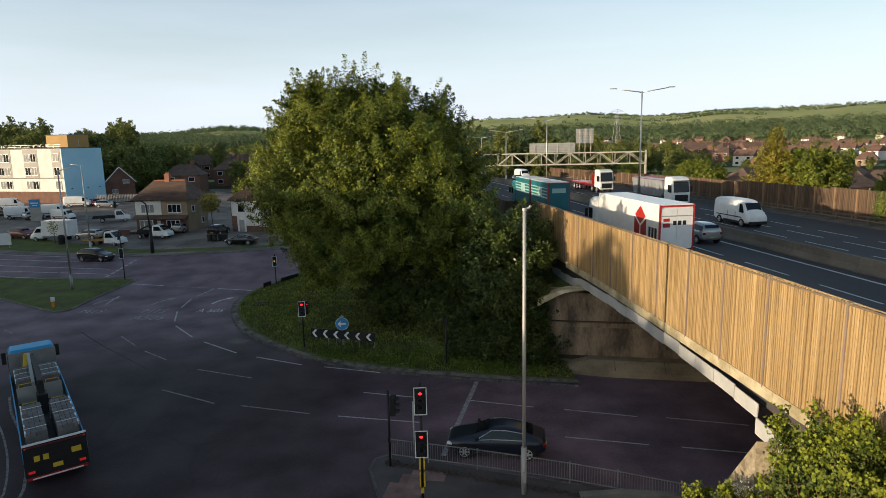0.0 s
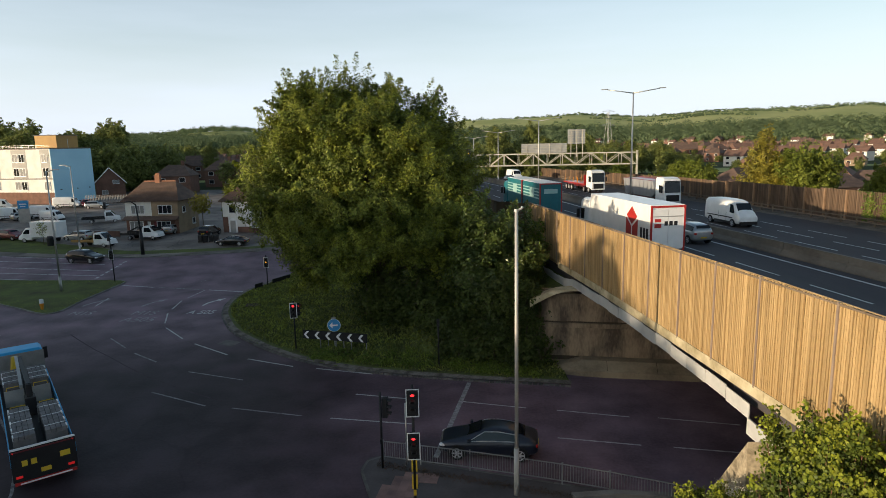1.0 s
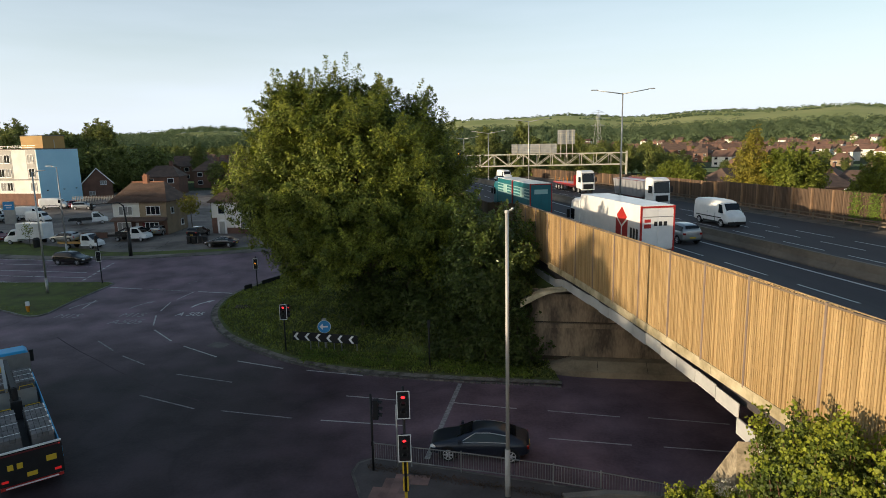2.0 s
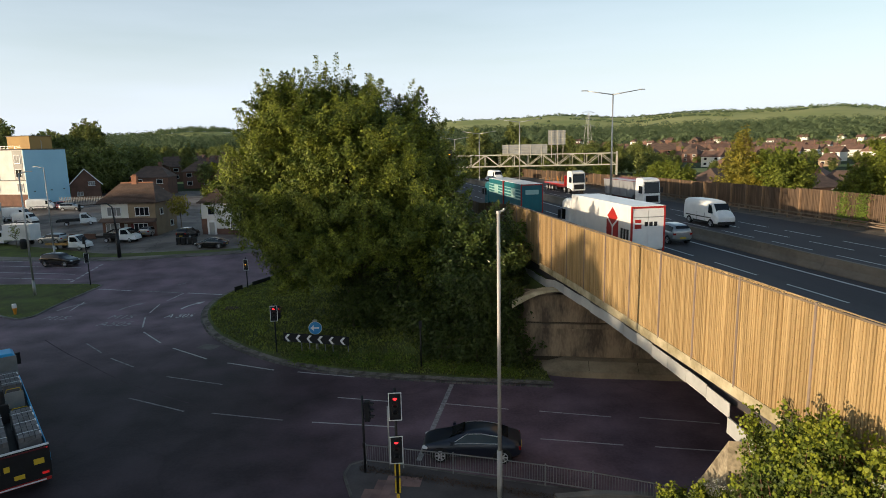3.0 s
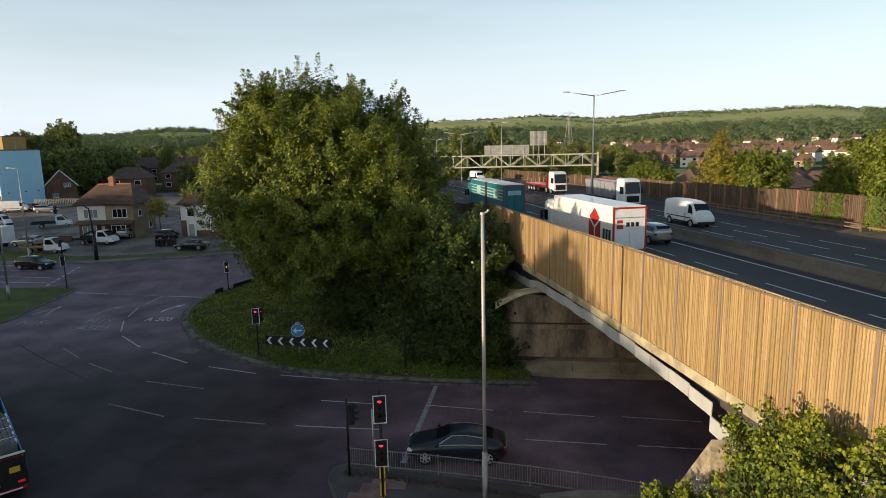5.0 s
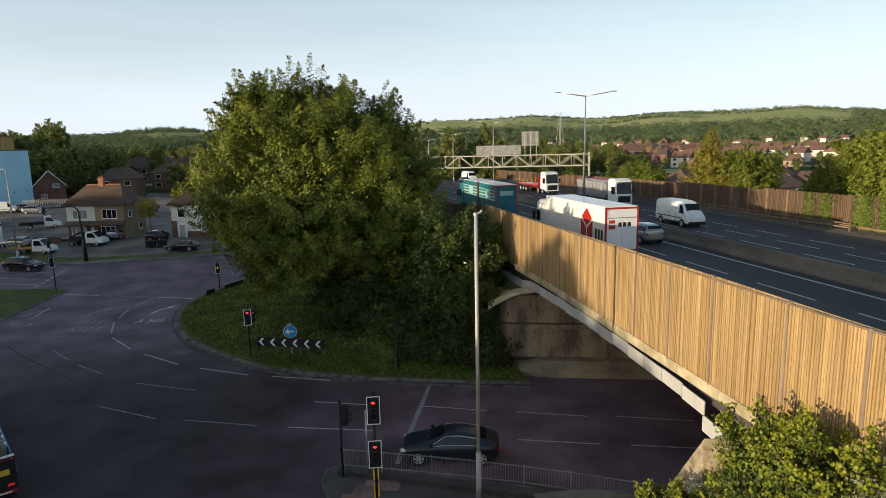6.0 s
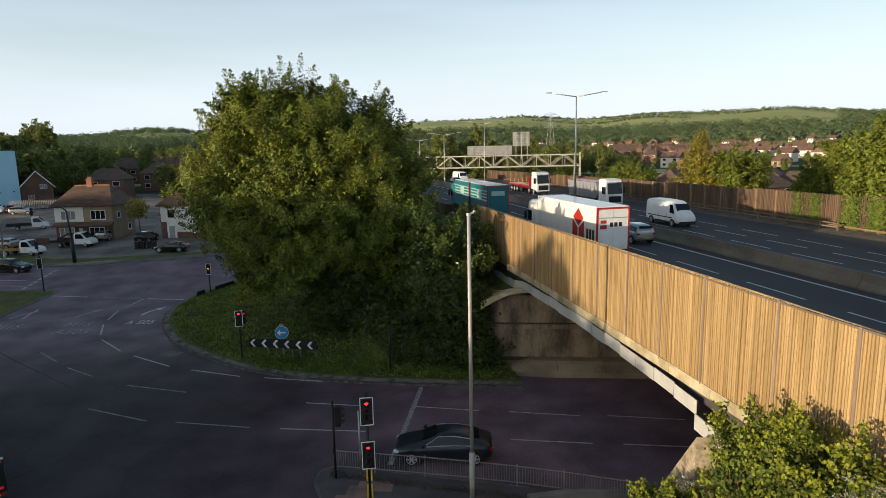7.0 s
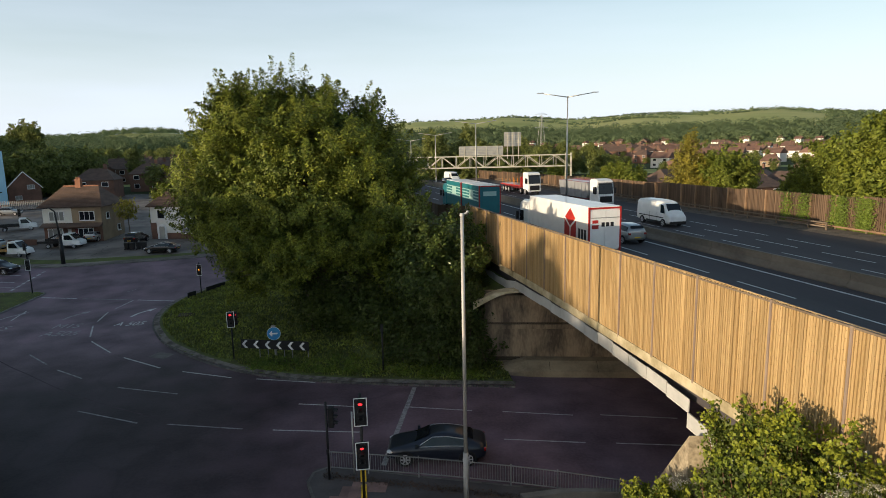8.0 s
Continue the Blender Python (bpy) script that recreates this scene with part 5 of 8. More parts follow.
# ---- lamps and gantry ----
def street_lamp(m, h, arms, arm, r, label, material=POLE, name="street_lamp"):
    ob = thing(name, m, label, "street lamp", "street lamps")
    part("pole", Geo().cyl((0, 0, 0), (0, 0, 1.6), r * 1.35, r * 1.3, 14).cyl((0, 0, 1.6), (0, 0, h), r, r * 0.62, 14), material, ob, smooth=True)
    part("base_collar", Geo().cyl((0, 0, 1.55), (0, 0, 1.75), r * 1.4, r * 1.05, 14), material, ob)
    for a in arms:
        c, s = math.cos(radians(a)), math.sin(radians(a))
        ar = part("arm", Geo().cyl((0, 0, h - 0.1), (c * arm, s * arm, h + 0.12 * arm), r * 0.55, r * 0.4, 8), material, ob, smooth=True)
        part("lantern", Geo().loft([[(c * (arm + u) - s * v * k, s * (arm + u) + c * v * k, h + 0.12 * arm + w) for v, w in ((-0.14, 0.0), (0.14, 0.0), (0.1, 0.1), (-0.1, 0.1))] for u, k in ((-0.05, 0.7), (0.25, 1.0), (0.65, 0.7))]), GALV, ar, "grey lantern head")
    return ob


near_lamp = thing("lamp_column", pose(3.09, 24.25, 0.05), "tall pale steel lamp column rising beside the guardrail", "lamp post")
part("pole", Geo().cyl((0, 0, 0), (0, 0, 2.2), 0.12, 0.115, 18).cyl((0, 0, 2.2), (0, 0, 12.3), 0.083, 0.07, 18), POLE, near_lamp, smooth=True)
part("door_panel", Geo().box(0, -0.125, 0.6, 0.12, 0.03, 0.5), POLE, near_lamp)
part("top_cap", Geo().cyl((0, 0, 12.3), (0, 0, 12.4), 0.1, 0.085, 18), POLE, near_lamp)
part("sensor", Geo().cyl((0.05, 0, 12.36), (0.2, -0.02, 12.42), 0.04, 0.05, 8).ball(0.22, -0.02, 12.46, 0.06, 0.06, 0.06), GALV, near_lamp, "small sensor head on the column's top")

street_lamp(pose(-41.0, 65.5, 0.1), 13.0, (0,), 0.7, 0.11, "grey steel street lamp on the splitter island", GALV)
street_lamp(pose(-49.5, 84.4, 0.95), 12.2, (180,), 0.7, 0.1, "grey steel street lamp on the far verge", GALV)
for y, h in ((69.5, 13.75), (104.0, 12.05), (129.5, 10.65), (149.5, 9.75)):
    street_lamp(pose(edge_x(y) + 1.5, y, DECK), h, (-8, 172), 2.8, 0.11, "tall twin-arm motorway lamp mast in the central reserve", GALV, "motorway_lamp")

gantry = thing("sign_gantry", pose(0, 0, 0), "cream steel lattice sign gantry across the motorway, seen from behind", "gantry")
GY = 108.0


def gx(x):
    return GY - 0.1 * (x - 35)


xa, xb, zb, zt = -8.0, 35.0, 10.95, 12.95
for dy in (0.0, 1.6):
    for z in (zb, zt):
        part("chord", Geo().bar((xa, gx(xa) + dy, z), (xb, gx(xb) + dy, z), 0.16), GANTRY, gantry)
    n = 17
    for i in range(n):
        u, v = xa + (xb - xa) * i / n, xa + (xb - xa) * (i + 1) / n
        lo, hi = (zb, zt) if i % 2 else (zt, zb)
        part("brace", Geo().bar((u, gx(u) + dy, lo), (v, gx(v) + dy, hi), 0.1), GANTRY, gantry)
        part("upright", Geo().bar((u, gx(u) + dy, zb), (u, gx(u) + dy, zt), 0.09), GANTRY, gantry)
for x in (34.5, 35.4):
    part("leg", Geo().bar((x, gx(x) + 0.8, 1.0), (x, gx(x) + 0.8, 13.25), 0.28), GANTRY, gantry)
part("walkway", Geo().box((xa + xb) / 2, gx((xa + xb) / 2) + 0.8, zb - 0.1, xb - xa, 1.3, 0.06, -5.7), GANTRY, gantry)
for x0, x1, z0, z1 in ((15.2, 23.1, 13.1, 14.75), (23.3, 26.3, 13.2, 17.1)):
    xm = (x0 + x1) / 2
    pn = part("sign_panel", Geo().box(xm, gx(xm) + 0.2 + (0.3 if z1 > 16 else 0), z0 + (1.4 if z1 > 16 else 0), x1 - x0, 0.08, z1 - z0 - (1.4 if z1 > 16 else 0), -5.7), GALV, gantry, "plain grey back of a road sign")
    for k in range(4 if z1 < 16 else 3):
        xx = x0 + (x1 - x0) * (k + 0.5) / (4 if z1 < 16 else 3)
        part("stiffener", Geo().bar((xx, gx(xx) + 0.08, zt - 0.6), (xx, gx(xx) + 0.08, z1), 0.1), GANTRY, pn)
    for k in range(6):
        zz = z0 + (1.4 if z1 > 16 else 0) + (z1 - z0 - (1.4 if z1 > 16 else 0)) * (k + 0.5) / 6
        part("batten", Geo().bar((x0, gx(x0) + 0.1, zz), (x1, gx(x1) + 0.1, zz), 0.05), GANTRY, pn)
matrix = part("lane_signal", Geo().box(5.4, gx(5.4) - 0.6, 11.8, 1.6, 0.4, 2.2, -5.7), BLACK, gantry)
for k in range(3):
    part("lit_cell", Geo().ball(5.0 + 0.4 * k, gx(5.4) - 0.85, 13.3, 0.12, 0.05, 0.12), AMBER_LAMP, matrix)


# transmission pylon far off
py = thing("pylon", pose(139, 500, 3.0, 0, 0, 20), "grey steel lattice transmission pylon beyond the town", "pylon")
for sx_, sy_ in ((-1, -1), (1, -1), (1, 1), (-1, 1)):
    part("leg", Geo().bar((3.2 * sx_, 3.2 * sy_, 0), (0.5 * sx_, 0.5 * sy_, 34), 0.2), GALV, py)
for k in range(9):
    z0, z1 = 4 * k, 4 * k + 4
    r0, r1 = 3.2 - 2.7 * z0 / 37, 3.2 - 2.7 * min(37, z1) / 37
    part("lattice", Geo().bar((-r0, -r0, z0), (r1, -r1, z1), 0.1).bar((r0, -r0, z0), (-r1, -r1, z1), 0.1).bar((r1, r1, z1), (-r1, -r1, z1), 0.08), GALV, py)
for z, w in ((24, 6.5), (29.5, 8), (34.5, 6)):
    part("cross_arm", Geo().bar((-w, 0, z), (w, 0, z), 0.2).bar((-w, 0, z), (0, 0, z + 1.6), 0.14).bar((w, 0, z), (0, 0, z + 1.6), 0.2), GALV, py)


# ---- traffic signals ----
def signal_head(parent, x, y, z, rz, lit, scale=1.0, board=True, name="signal_head"):
    """A three-lens head facing -y turned by rz, with a white-edged backing board."""
    t = pose(x, y, z, 0, 0, rz)

    def at(geo):
        geo.v = [tuple(t @ Vector(p)) for p in geo.v]
        return geo
    hd = part(name, at(Geo().box(0, 0.1, 0, 0.3, 0.24, 0.95)), BLACK, parent, bevel=0.02)
    if board:
        part("backing_board", at(Geo().box(0, 0.0, -0.14, 0.52, 0.02, 1.16)), BLACK, hd)
        fr = Geo()
        for bx, bz, sx, sz in ((-0.243, -0.14, 0.036, 1.16), (0.243, -0.14, 0.036, 1.16), (0, -0.14, 0.45, 0.036), (0, 0.984, 0.45, 0.036)):
            fr.box(bx, -0.016, bz, sx, 0.012, sz)
        part("white_border", at(fr), WHITE, hd, "white reflective border")
    for k, (mat_on, kind) in enumerate(((RED_LAMP, "red"), (AMBER_LAMP, "amber"), (LENS_OFF, "green"))):
        zz = 0.79 - 0.3 * k
        lens = part("lens", at(Geo().cyl((0, -0.02, zz), (0, -0.05, zz), 0.085, 0.078, 14)), mat_on if kind == lit else LENS_OFF, hd)
        vis = []
        for u in range(9):
            a = math.pi * (u / 8)
            vis.append(((0.115 * math.cos(a), -0.02, zz + 0.115 * math.sin(a)), (0.115 * math.cos(a), -0.2, zz + 0.115 * math.sin(a) - 0.02)))
        part("visor", at(Geo().loft([[p for p, _ in vis], [r for _, r in vis]], cap=False, closed=False)), BLACK, lens)


def signal(m, h, heads, label, pole_material=BLACK, r=0.057, extra=None):
    ob = thing("traffic_signal", m, label, "traffic light", "traffic lights")
    part("pole", Geo().cyl((0, 0, 0), (0, 0, h), r, r, 12), pole_material, ob, smooth=True)
    part("pole_cap", Geo().ball(0, 0, h, r * 1.05, r * 1.05, 0.04), pole_material, ob)
    for dx, dy, z, rz, lit, board in heads:
        signal_head(ob, dx, dy, z, rz, lit, board=board)
        part("bracket", Geo().bar((0, 0, z + 0.1), (dx, dy + 0.1, z + 0.1), 0.05).bar((0, 0, z + 0.85), (dx, dy + 0.1, z + 0.85), 0.05), pole_material, ob)
    return ob


near_sig = signal(pose(-1.2, 22.9, 0.06), 5.68, [(0, -0.12, 4.55, 2, "red", True), (0, -0.12, 2.73, 2, "red", True)], "black traffic signal with two red-lit heads and white borders")
for side_x in (-0.085, 0.085):
    part("yellow_sleeve", Geo().box(side_x, 0, 1.3, 0.06, 0.15, 0.55), YELLOW, near_sig, "yellow reflective sleeve strip")
    part("yellow_sleeve", Geo().box(side_x, 0, 2.05, 0.06, 0.15, 0.5), YELLOW, near_sig, "yellow reflective sleeve strip")
part("push_button", Geo().box(0, -0.1, 1.05, 0.12, 0.1, 0.2), YELLOW, near_sig)
second = signal(pose(-2.88, 26.75, 0.1), 3.75, [(0.32, 0.0, 2.55, 82, "green", False)], "black traffic signal seen from its side")
part("push_button", Geo().box(0, -0.09, 1.3, 0.12, 0.1, 0.22), BLACK, second)
slim = thing("sign_post", pose(-1.75, 27.0, 0.1), "slim grey sign post beside the signals", "sign post")
part("pole", Geo().cyl((0, 0, 0), (0, 0, 3.1), 0.04, 0.04, 10), GALV, slim, smooth=True)
signal(pose(-10.75, 43.9, 0.3), 3.6, [(0, -0.12, 2.5, 8, "red", True), (0.34, 0.05, 2.5, 62, "red", False)], "black traffic signal with a red light on the grass island")
signal(pose(-18.6, 65.4, 0.1), 3.5, [(0, -0.12, 2.3, -6, "amber", True)], "black traffic signal showing amber at the island's far kerb")
signal(pose(-37.2, 69.4, 0.2), 4.0, [(-0.05, -0.12, 2.75, 6, "green", True)], "black traffic signal at the tip of the splitter island")
signal(pose(-44.5, 82.9, 0.9), 3.2, [(0, -0.12, 2.1, 75, "green", False)], "black traffic signal on the far kerb")
mast = thing("signal_mast", pose(-40.4, 83.3, 0.9), "tall black cranked mast-arm traffic signal", "traffic light", "traffic lights")
part("pole", Geo().cyl((0, 0, 0), (0, 0, 3.4), 0.26, 0.2, 12).cyl((0, 0, 3.4), (-0.3, 0, 6.9), 0.12, 0.1, 12), BLACK, mast, smooth=True)
part("arm", Geo().tube([(-0.3, 0, 6.9), (-0.9, 0, 7.35), (-4.3, -0.2, 7.2)], [0.1, 0.08, 0.06], 10), BLACK, mast, smooth=True)
signal_head(mast, -4.4, -0.2, 6.4, 20, "green", board=False)
dark_pole = thing("bare_pole", pose(-0.15, 39.5, 0.2), "thin black pole at the island kerb", "pole")
part("pole", Geo().cyl((0, 0, 0), (0, 0, 3.4), 0.06, 0.055, 10), BLACK, dark_pole, smooth=True)
part("small_head", Geo().box(0, -0.05, 2.9, 0.2, 0.16, 0.5), BLACK, dark_pole)

# chevron board and keep-left sign
chev = thing("chevron_board", pose(-7.8, 43.6, 0.52, 0, 0, -17), "black and white chevron board on short grey legs", "road sign")
board = part("board", Geo().box(0, 0, 0.42, 5.2, 0.05, 0.66), BLACK, chev)
for k in range(6):
    x = -2.5 + 0.88 * k
    cg = Geo()
    for sgn in (1, -1):
        cg.sheet([(x, 0.73), (x + 0.2, 0.73), (x + 0.44, 0.73 + sgn * 0.28), (x + 0.24, 0.73 + sgn * 0.28)][::sgn], lambda a, z, d: (a, -0.027 - d, z), 0.006)
    part("chevron", cg, WHITE, board)
for x in (-1.2, -0.55, 0.1, 0.7, 1.3, 2.5):
    part("leg", Geo().box(x, 0.06, -0.45, 0.05, 0.05, 1.1), RAIL_STEEL, chev)
arrow = thing("keep_left_sign", pose(-7.85, 43.95, 0.4), "round blue sign with a white arrow", "road sign")
part("pole", Geo().cyl((0, 0, -0.5), (0, 0, 2.15), 0.04, 0.04, 10), GALV, arrow)
disc = part("disc", Geo().cyl((0, -0.05, 1.62), (0, -0.08, 1.62), 0.46, 0.46, 28), SIGN_BLUE, arrow)
part("rim", Geo().cyl((0, -0.045, 1.62), (0, -0.06, 1.62), 0.49, 0.49, 28), WHITE, disc)
ag = Geo().box(0.07, -0.09, 1.57, 0.42, 0.01, 0.11)
ag.sheet([(-0.34, 1.625), (-0.1, 1.39), (-0.1, 1.86)], lambda a, z, d: (a, -0.085 - d, z), 0.008)
part("white_arrow", ag, WHITE, disc)
part("top_lamp", Geo().box(0, -0.1, 2.15, 0.3, 0.3, 0.07).cyl((0, 0, 2.1), (0, 0, 2.25), 0.05, 0.05), GALV, arrow)

bollard = thing("marker_bollard", pose(-38.3, 57.9, 0.12), "orange and white marker bollard on the splitter tip", "bollard")
part("body", Geo().cyl((0, 0, 0), (0, 0, 0.62), 0.1, 0.2, 12), ORANGE, bollard)
part("white_top", Geo().cyl((0, 0, 0.62), (0, 0, 1.0), 0.2, 0.19, 12), WHITE, bollard)
cabinet = thing("drain_cover", pose(-17.6, 56.6, island_height(-17.6, 56.6) + 0.07), "dark square manhole cover sunk in the grass", "manhole")
part("plate", Geo().box(0, 0, -0.15, 1.4, 1.1, 0.17, 8), SOIL_AND_GAPS, cabinet, bevel=0.02)
low_rail = thing("low_sign_rail", pose(-18.0, 66.5, 0.1, 0, 0, 62), "low black boards on the island's far kerb", "barrier")
for x in (-2.6, 0.9):
    part("panel", Geo().box(x, 0, 0.3, 1.1 if x < 0 else 2.8, 0.06, 0.42), BLACK, low_rail)
    part("leg", Geo().box(x - 0.5, 0, -0.1, 0.08, 0.08, 0.5).box(x + 0.5, 0, -0.1, 0.08, 0.08, 0.5), BLACK, low_rail)

# pedestrian guardrail
rail_line = smooth_line([(-2.9, 27.5), (1.2, 26.3), (5.2, 24.95), (7.1, 24.2), (10.0, 22.9)], 2.0)
guard = thing("guardrail", pose(0, 0, 0), "grey steel pedestrian guardrail along the near kerb", "railing")
barm = mesh_of("railing_bar", Geo().cyl((0, 0, 0.2), (0, 0, 0.98), 0.011, 0.011, 5), RAIL_STEEL)
for (ax, ay), (bx, by) in zip(rail_line, rail_line[1:]):
    part("post", Geo().bar((ax, ay, 0), (ax, ay, 1.16), 0.06), RAIL_STEEL, guard)
    for z in (0.3, 1.08):
        part("rail", Geo().bar((ax, ay, z), (bx, by, z), 0.04), RAIL_STEEL, guard)
    n = int(math.dist((ax, ay), (bx, by)) / 0.115)
    for i in range(1, n):
        t = i / n
        piece("bar", barm, guard, pose(ax + (bx - ax) * t, ay + (by - ay) * t, 0.1))
def mesh_panel(label, a, b, drop):
    """A steel-framed mesh railing from a to b, its foot drop metres lower."""
    ob = thing("path_railing", pose(0, 0, 0), label, "railing", "railings by the path")
    a, b, down = Vector(a), Vector(b), Vector((0, 0, drop))
    part("top_rail", Geo().bar(a, b, 0.045), GALV, ob)
    part("lower_rail", Geo().bar(a - down * 0.85, b - down * 0.85, 0.035), GALV, ob)
    for p in (a.lerp(b, 0.02), a.lerp(b, 0.5), a.lerp(b, 0.98)):
        part("post", Geo().bar(p - down * 1.3, p, 0.06), GALV, ob)
    infill = Geo()
    n = int((b - a).length / 0.05)
    for k in range(1, n):
        p = a.lerp(b, k / n)
        infill.bar(p - down * 0.85, p, 0.006)
    for k in range(1, int(drop * 0.85 / 0.05)):
        infill.bar(a - Vector((0, 0, 0.05 * k)), b - Vector((0, 0, 0.05 * k)), 0.006)
    part("mesh_infill", infill, GALV, ob, "galvanised wire mesh")
    return ob


mesh_panel("galvanised railing with wire mesh running down beside the path", (10.39, 13.2, 7.18), (11.0, 11.9, 6.9), 1.0)
mesh_panel("galvanised railing with wire mesh closing the path at the fence", (11.2, 14.0, 6.95), (11.7, 13.25, 7.35), 1.0)

# ---- road markings ----
lines = thing("lane_markings", pose(0, 0, 0), "worn white broken lane lines on the junction road", "road marking", kind="structure")


def dash(a, b, w, material, parent=lines, z=0.006):
    dx, dy = b[0] - a[0], b[1] - a[1]
    k = math.hypot(dx, dy)
    nx, ny = -dy / k * w / 2, dx / k * w / 2
    part("dash", Geo().add([(a[0] + nx, a[1] + ny, rise(a[1]) + z), (b[0] + nx, b[1] + ny, rise(b[1]) + z), (b[0] - nx, b[1] - ny, rise(b[1]) + z), (a[0] - nx, a[1] - ny, rise(a[1]) + z)], [(3, 2, 1, 0)]), material, parent)


# tar-sealed joint that curves across the junction
seam_way = ((-30.9, 49.8), (-29.2, 48.1), (-26.8, 45.8), (-24.5, 43.8), (-22.1, 41.6), (-19.8, 39.6), (-18.1, 38.4), (-16.6, 37.3), (-14.9, 36.2), (-13.3, 35.2))
seam = thing("tar_seam", pose(0, 0, 0), "dark tar-sealed joint curving across the junction road", "road joint", kind="structure")
for p, q in zip(seam_way, seam_way[1:]):
    dash(p, q, 0.09, TAR, seam, 0.004)

for x0, y0, x1, y1 in ((-5.3, 35.8, -1.7, 34.8), (-6.3, 32.5, -1.6, 31.5), (1.2, 34.3, 4.8, 33.2), (0.5, 30.9, 4.3, 29.8), (6.5, 32.8, 10.3, 31.7), (5.9, 29.5, 9.9, 28.5), (11.8, 31.5, 15.8, 30.4), (11.4, 28.2, 15.3, 27.3)):
    dash((x0, y0), (x1, y1), 0.11, MARKING)
for x0, y0, x1, y1 in ((-33.9, 59.1, -34.3, 62.5), (-25.8, 61.8, -25.3, 65.0), (-25.6, 57.3, -26.0, 60.6), (-24.2, 52.5, -25.4, 55.9), (-23.5, 51.1, -20.8, 47.9), (-19.3, 46.5, -15.8, 43.7), (-14.0, 42.7, -10.3, 40.9), (-8.6, 40.4, -4.6, 39.1)):
    dash((x0, y0), (x1, y1), 0.13, MARKING)
for x0, y0, x1, y1 in ((-26.9, 48.5, -24.4, 45.9), (-23.1, 44.6, -20.5, 42.5), (-18.3, 36.9, -14.1, 34.6), (-12.4, 34.2, -8.0, 32.9), (-17.4, 40.4, -13.1, 38.6), (-38.3, 51.0, -36.7, 49.8)):
    dash((x0, y0), (x1, y1), 0.12, MARKING_WORN)
dash((1.76, 37.2), (-0.39, 27.8), 0.27, LETTERS_WORN)
dash((-35.6, 67.9), (-31.6, 66.85), 0.22, MARKING)
dash((-31.0, 66.7), (-25.5, 65.3), 0.2, MARKING_WORN)
dash((-24.9, 65.1), (-20.4, 63.75), 0.22, MARKING)
for k in range(7):
    dash((-40.4 - 0.1 * k, 71.3 + 1.3 * k), (-40.45 - 0.1 * k, 72.1 + 1.3 * k), 0.3, MARKING)
for k in range(3):
    dash((-27.2 + 1.5 * k, 68.6 + 1.9 * k), (-26.6 + 1.5 * k, 69.5 + 1.9 * k), 0.12, MARKING_WORN)
for x0, y0, x1, y1 in ((-75, 87.6, -47.0, 81.5), (-75, 84.8, -42.8, 78.3), (-75, 81.6, -41.8, 75.0), (-75, 78.7, -40.6, 72.5), (-75, 77.0, -47.5, 71.1)):
    n = 5
    for i in range(n):
        u, v = i / n, (i + 0.97) / n
        dash((x0 + (x1 - x0) * u, y0 + (y1 - y0) * u), (x0 + (x1 - x0) * v, y0 + (y1 - y0) * v), 0.22, MARKING)


def road_word(text, x, y, rz, wide, long, material):
    """Stretched road lettering laid on the asphalt."""
    cu = bpy.data.curves.new("word", "FONT")
    cu.body, cu.align_x, cu.size = text, "CENTER", 1.0
    ob = bpy.data.objects.new("word", cu)
    scene.collection.objects.link(ob)
    dg = bpy.context.evaluated_depsgraph_get()
    me = bpy.data.meshes.new_from_object(ob.evaluated_get(dg))
    bpy.data.objects.remove(ob)
    me.materials.clear()
    me.materials.append(material)
    w = max(v.co.x for v in me.vertices) - min(v.co.x for v in me.vertices)
    for v in me.vertices:
        v.co.x *= wide / w
        v.co.y *= long / 0.7
    o = new("road_lettering", me)
    o.matrix_basis = pose(x, y, 0.007, 0, 0, rz)
    return tagged(o, "white road lettering reading " + text, "road marking", "road lettering", "structure")


road_word("A 505", -22.3, 55.4, -4, 2.5, 1.2, LANE_PAINT)
road_word("M1S", -27.7, 55.6, -4, 2.2, 1.3, LETTERS_WORN)
road_word("A505", -27.2, 53.3, -4, 3.0, 1.3, LETTERS_WORN)
road_word("M1S", -33.8, 55.9, -4, 2.2, 1.3, LETTERS_WORN)


def road_arrow(x, y, rz, material, s=1.0):
    o = thing("road_arrow", pose(x, y, 0.007, 0, 0, rz), "white turn arrow painted on the road", "road marking", "road arrows", "structure")
    bend = smooth_line([(0, 0), (0.05, 0.9), (0.25, 1.6), (0.6, 2.2)], 0.3)
    l2 = offset_line(bend, 0.12)
    l3 = offset_line(bend, -0.12)
    part("shaft", Geo().loft([[(p[0], p[1], 0), (r[0], r[1], 0)] for p, r in zip(l3, l2)], cap=False, closed=False), material, o)
    part("head", Geo().add([(0.3, 2.35, 0), (0.85, 1.9, 0), (1.0, 3.0, 0)], [(0, 1, 2)]), material, o)


road_arrow(-23.1, 58.4, -8, LANE_PAINT)
road_arrow(-29.1, 58.6, -8, LETTERS_WORN)
road_arrow(-35.2, 59.2, -8, LETTERS_WORN)
patch = thing("road_patch", pose(-16.6, 46.5, 0.004, 0, 0, -25), "small pale repair patch in the asphalt", "road patch", kind="structure")
part("patch", Geo().box(0, 0, -0.02, 1.5, 1.1, 0.024), PATCH, patch)

# the double line along the western kerb
west = smooth_line([(-27.5, 36.2), (-25.8, 33.9), (-23.6, 31.4), (-21.6, 28.9), (-20.1, 26.7), (-19.4, 25.5), (-18.6, 23.0), (-18.4, 19.5)])
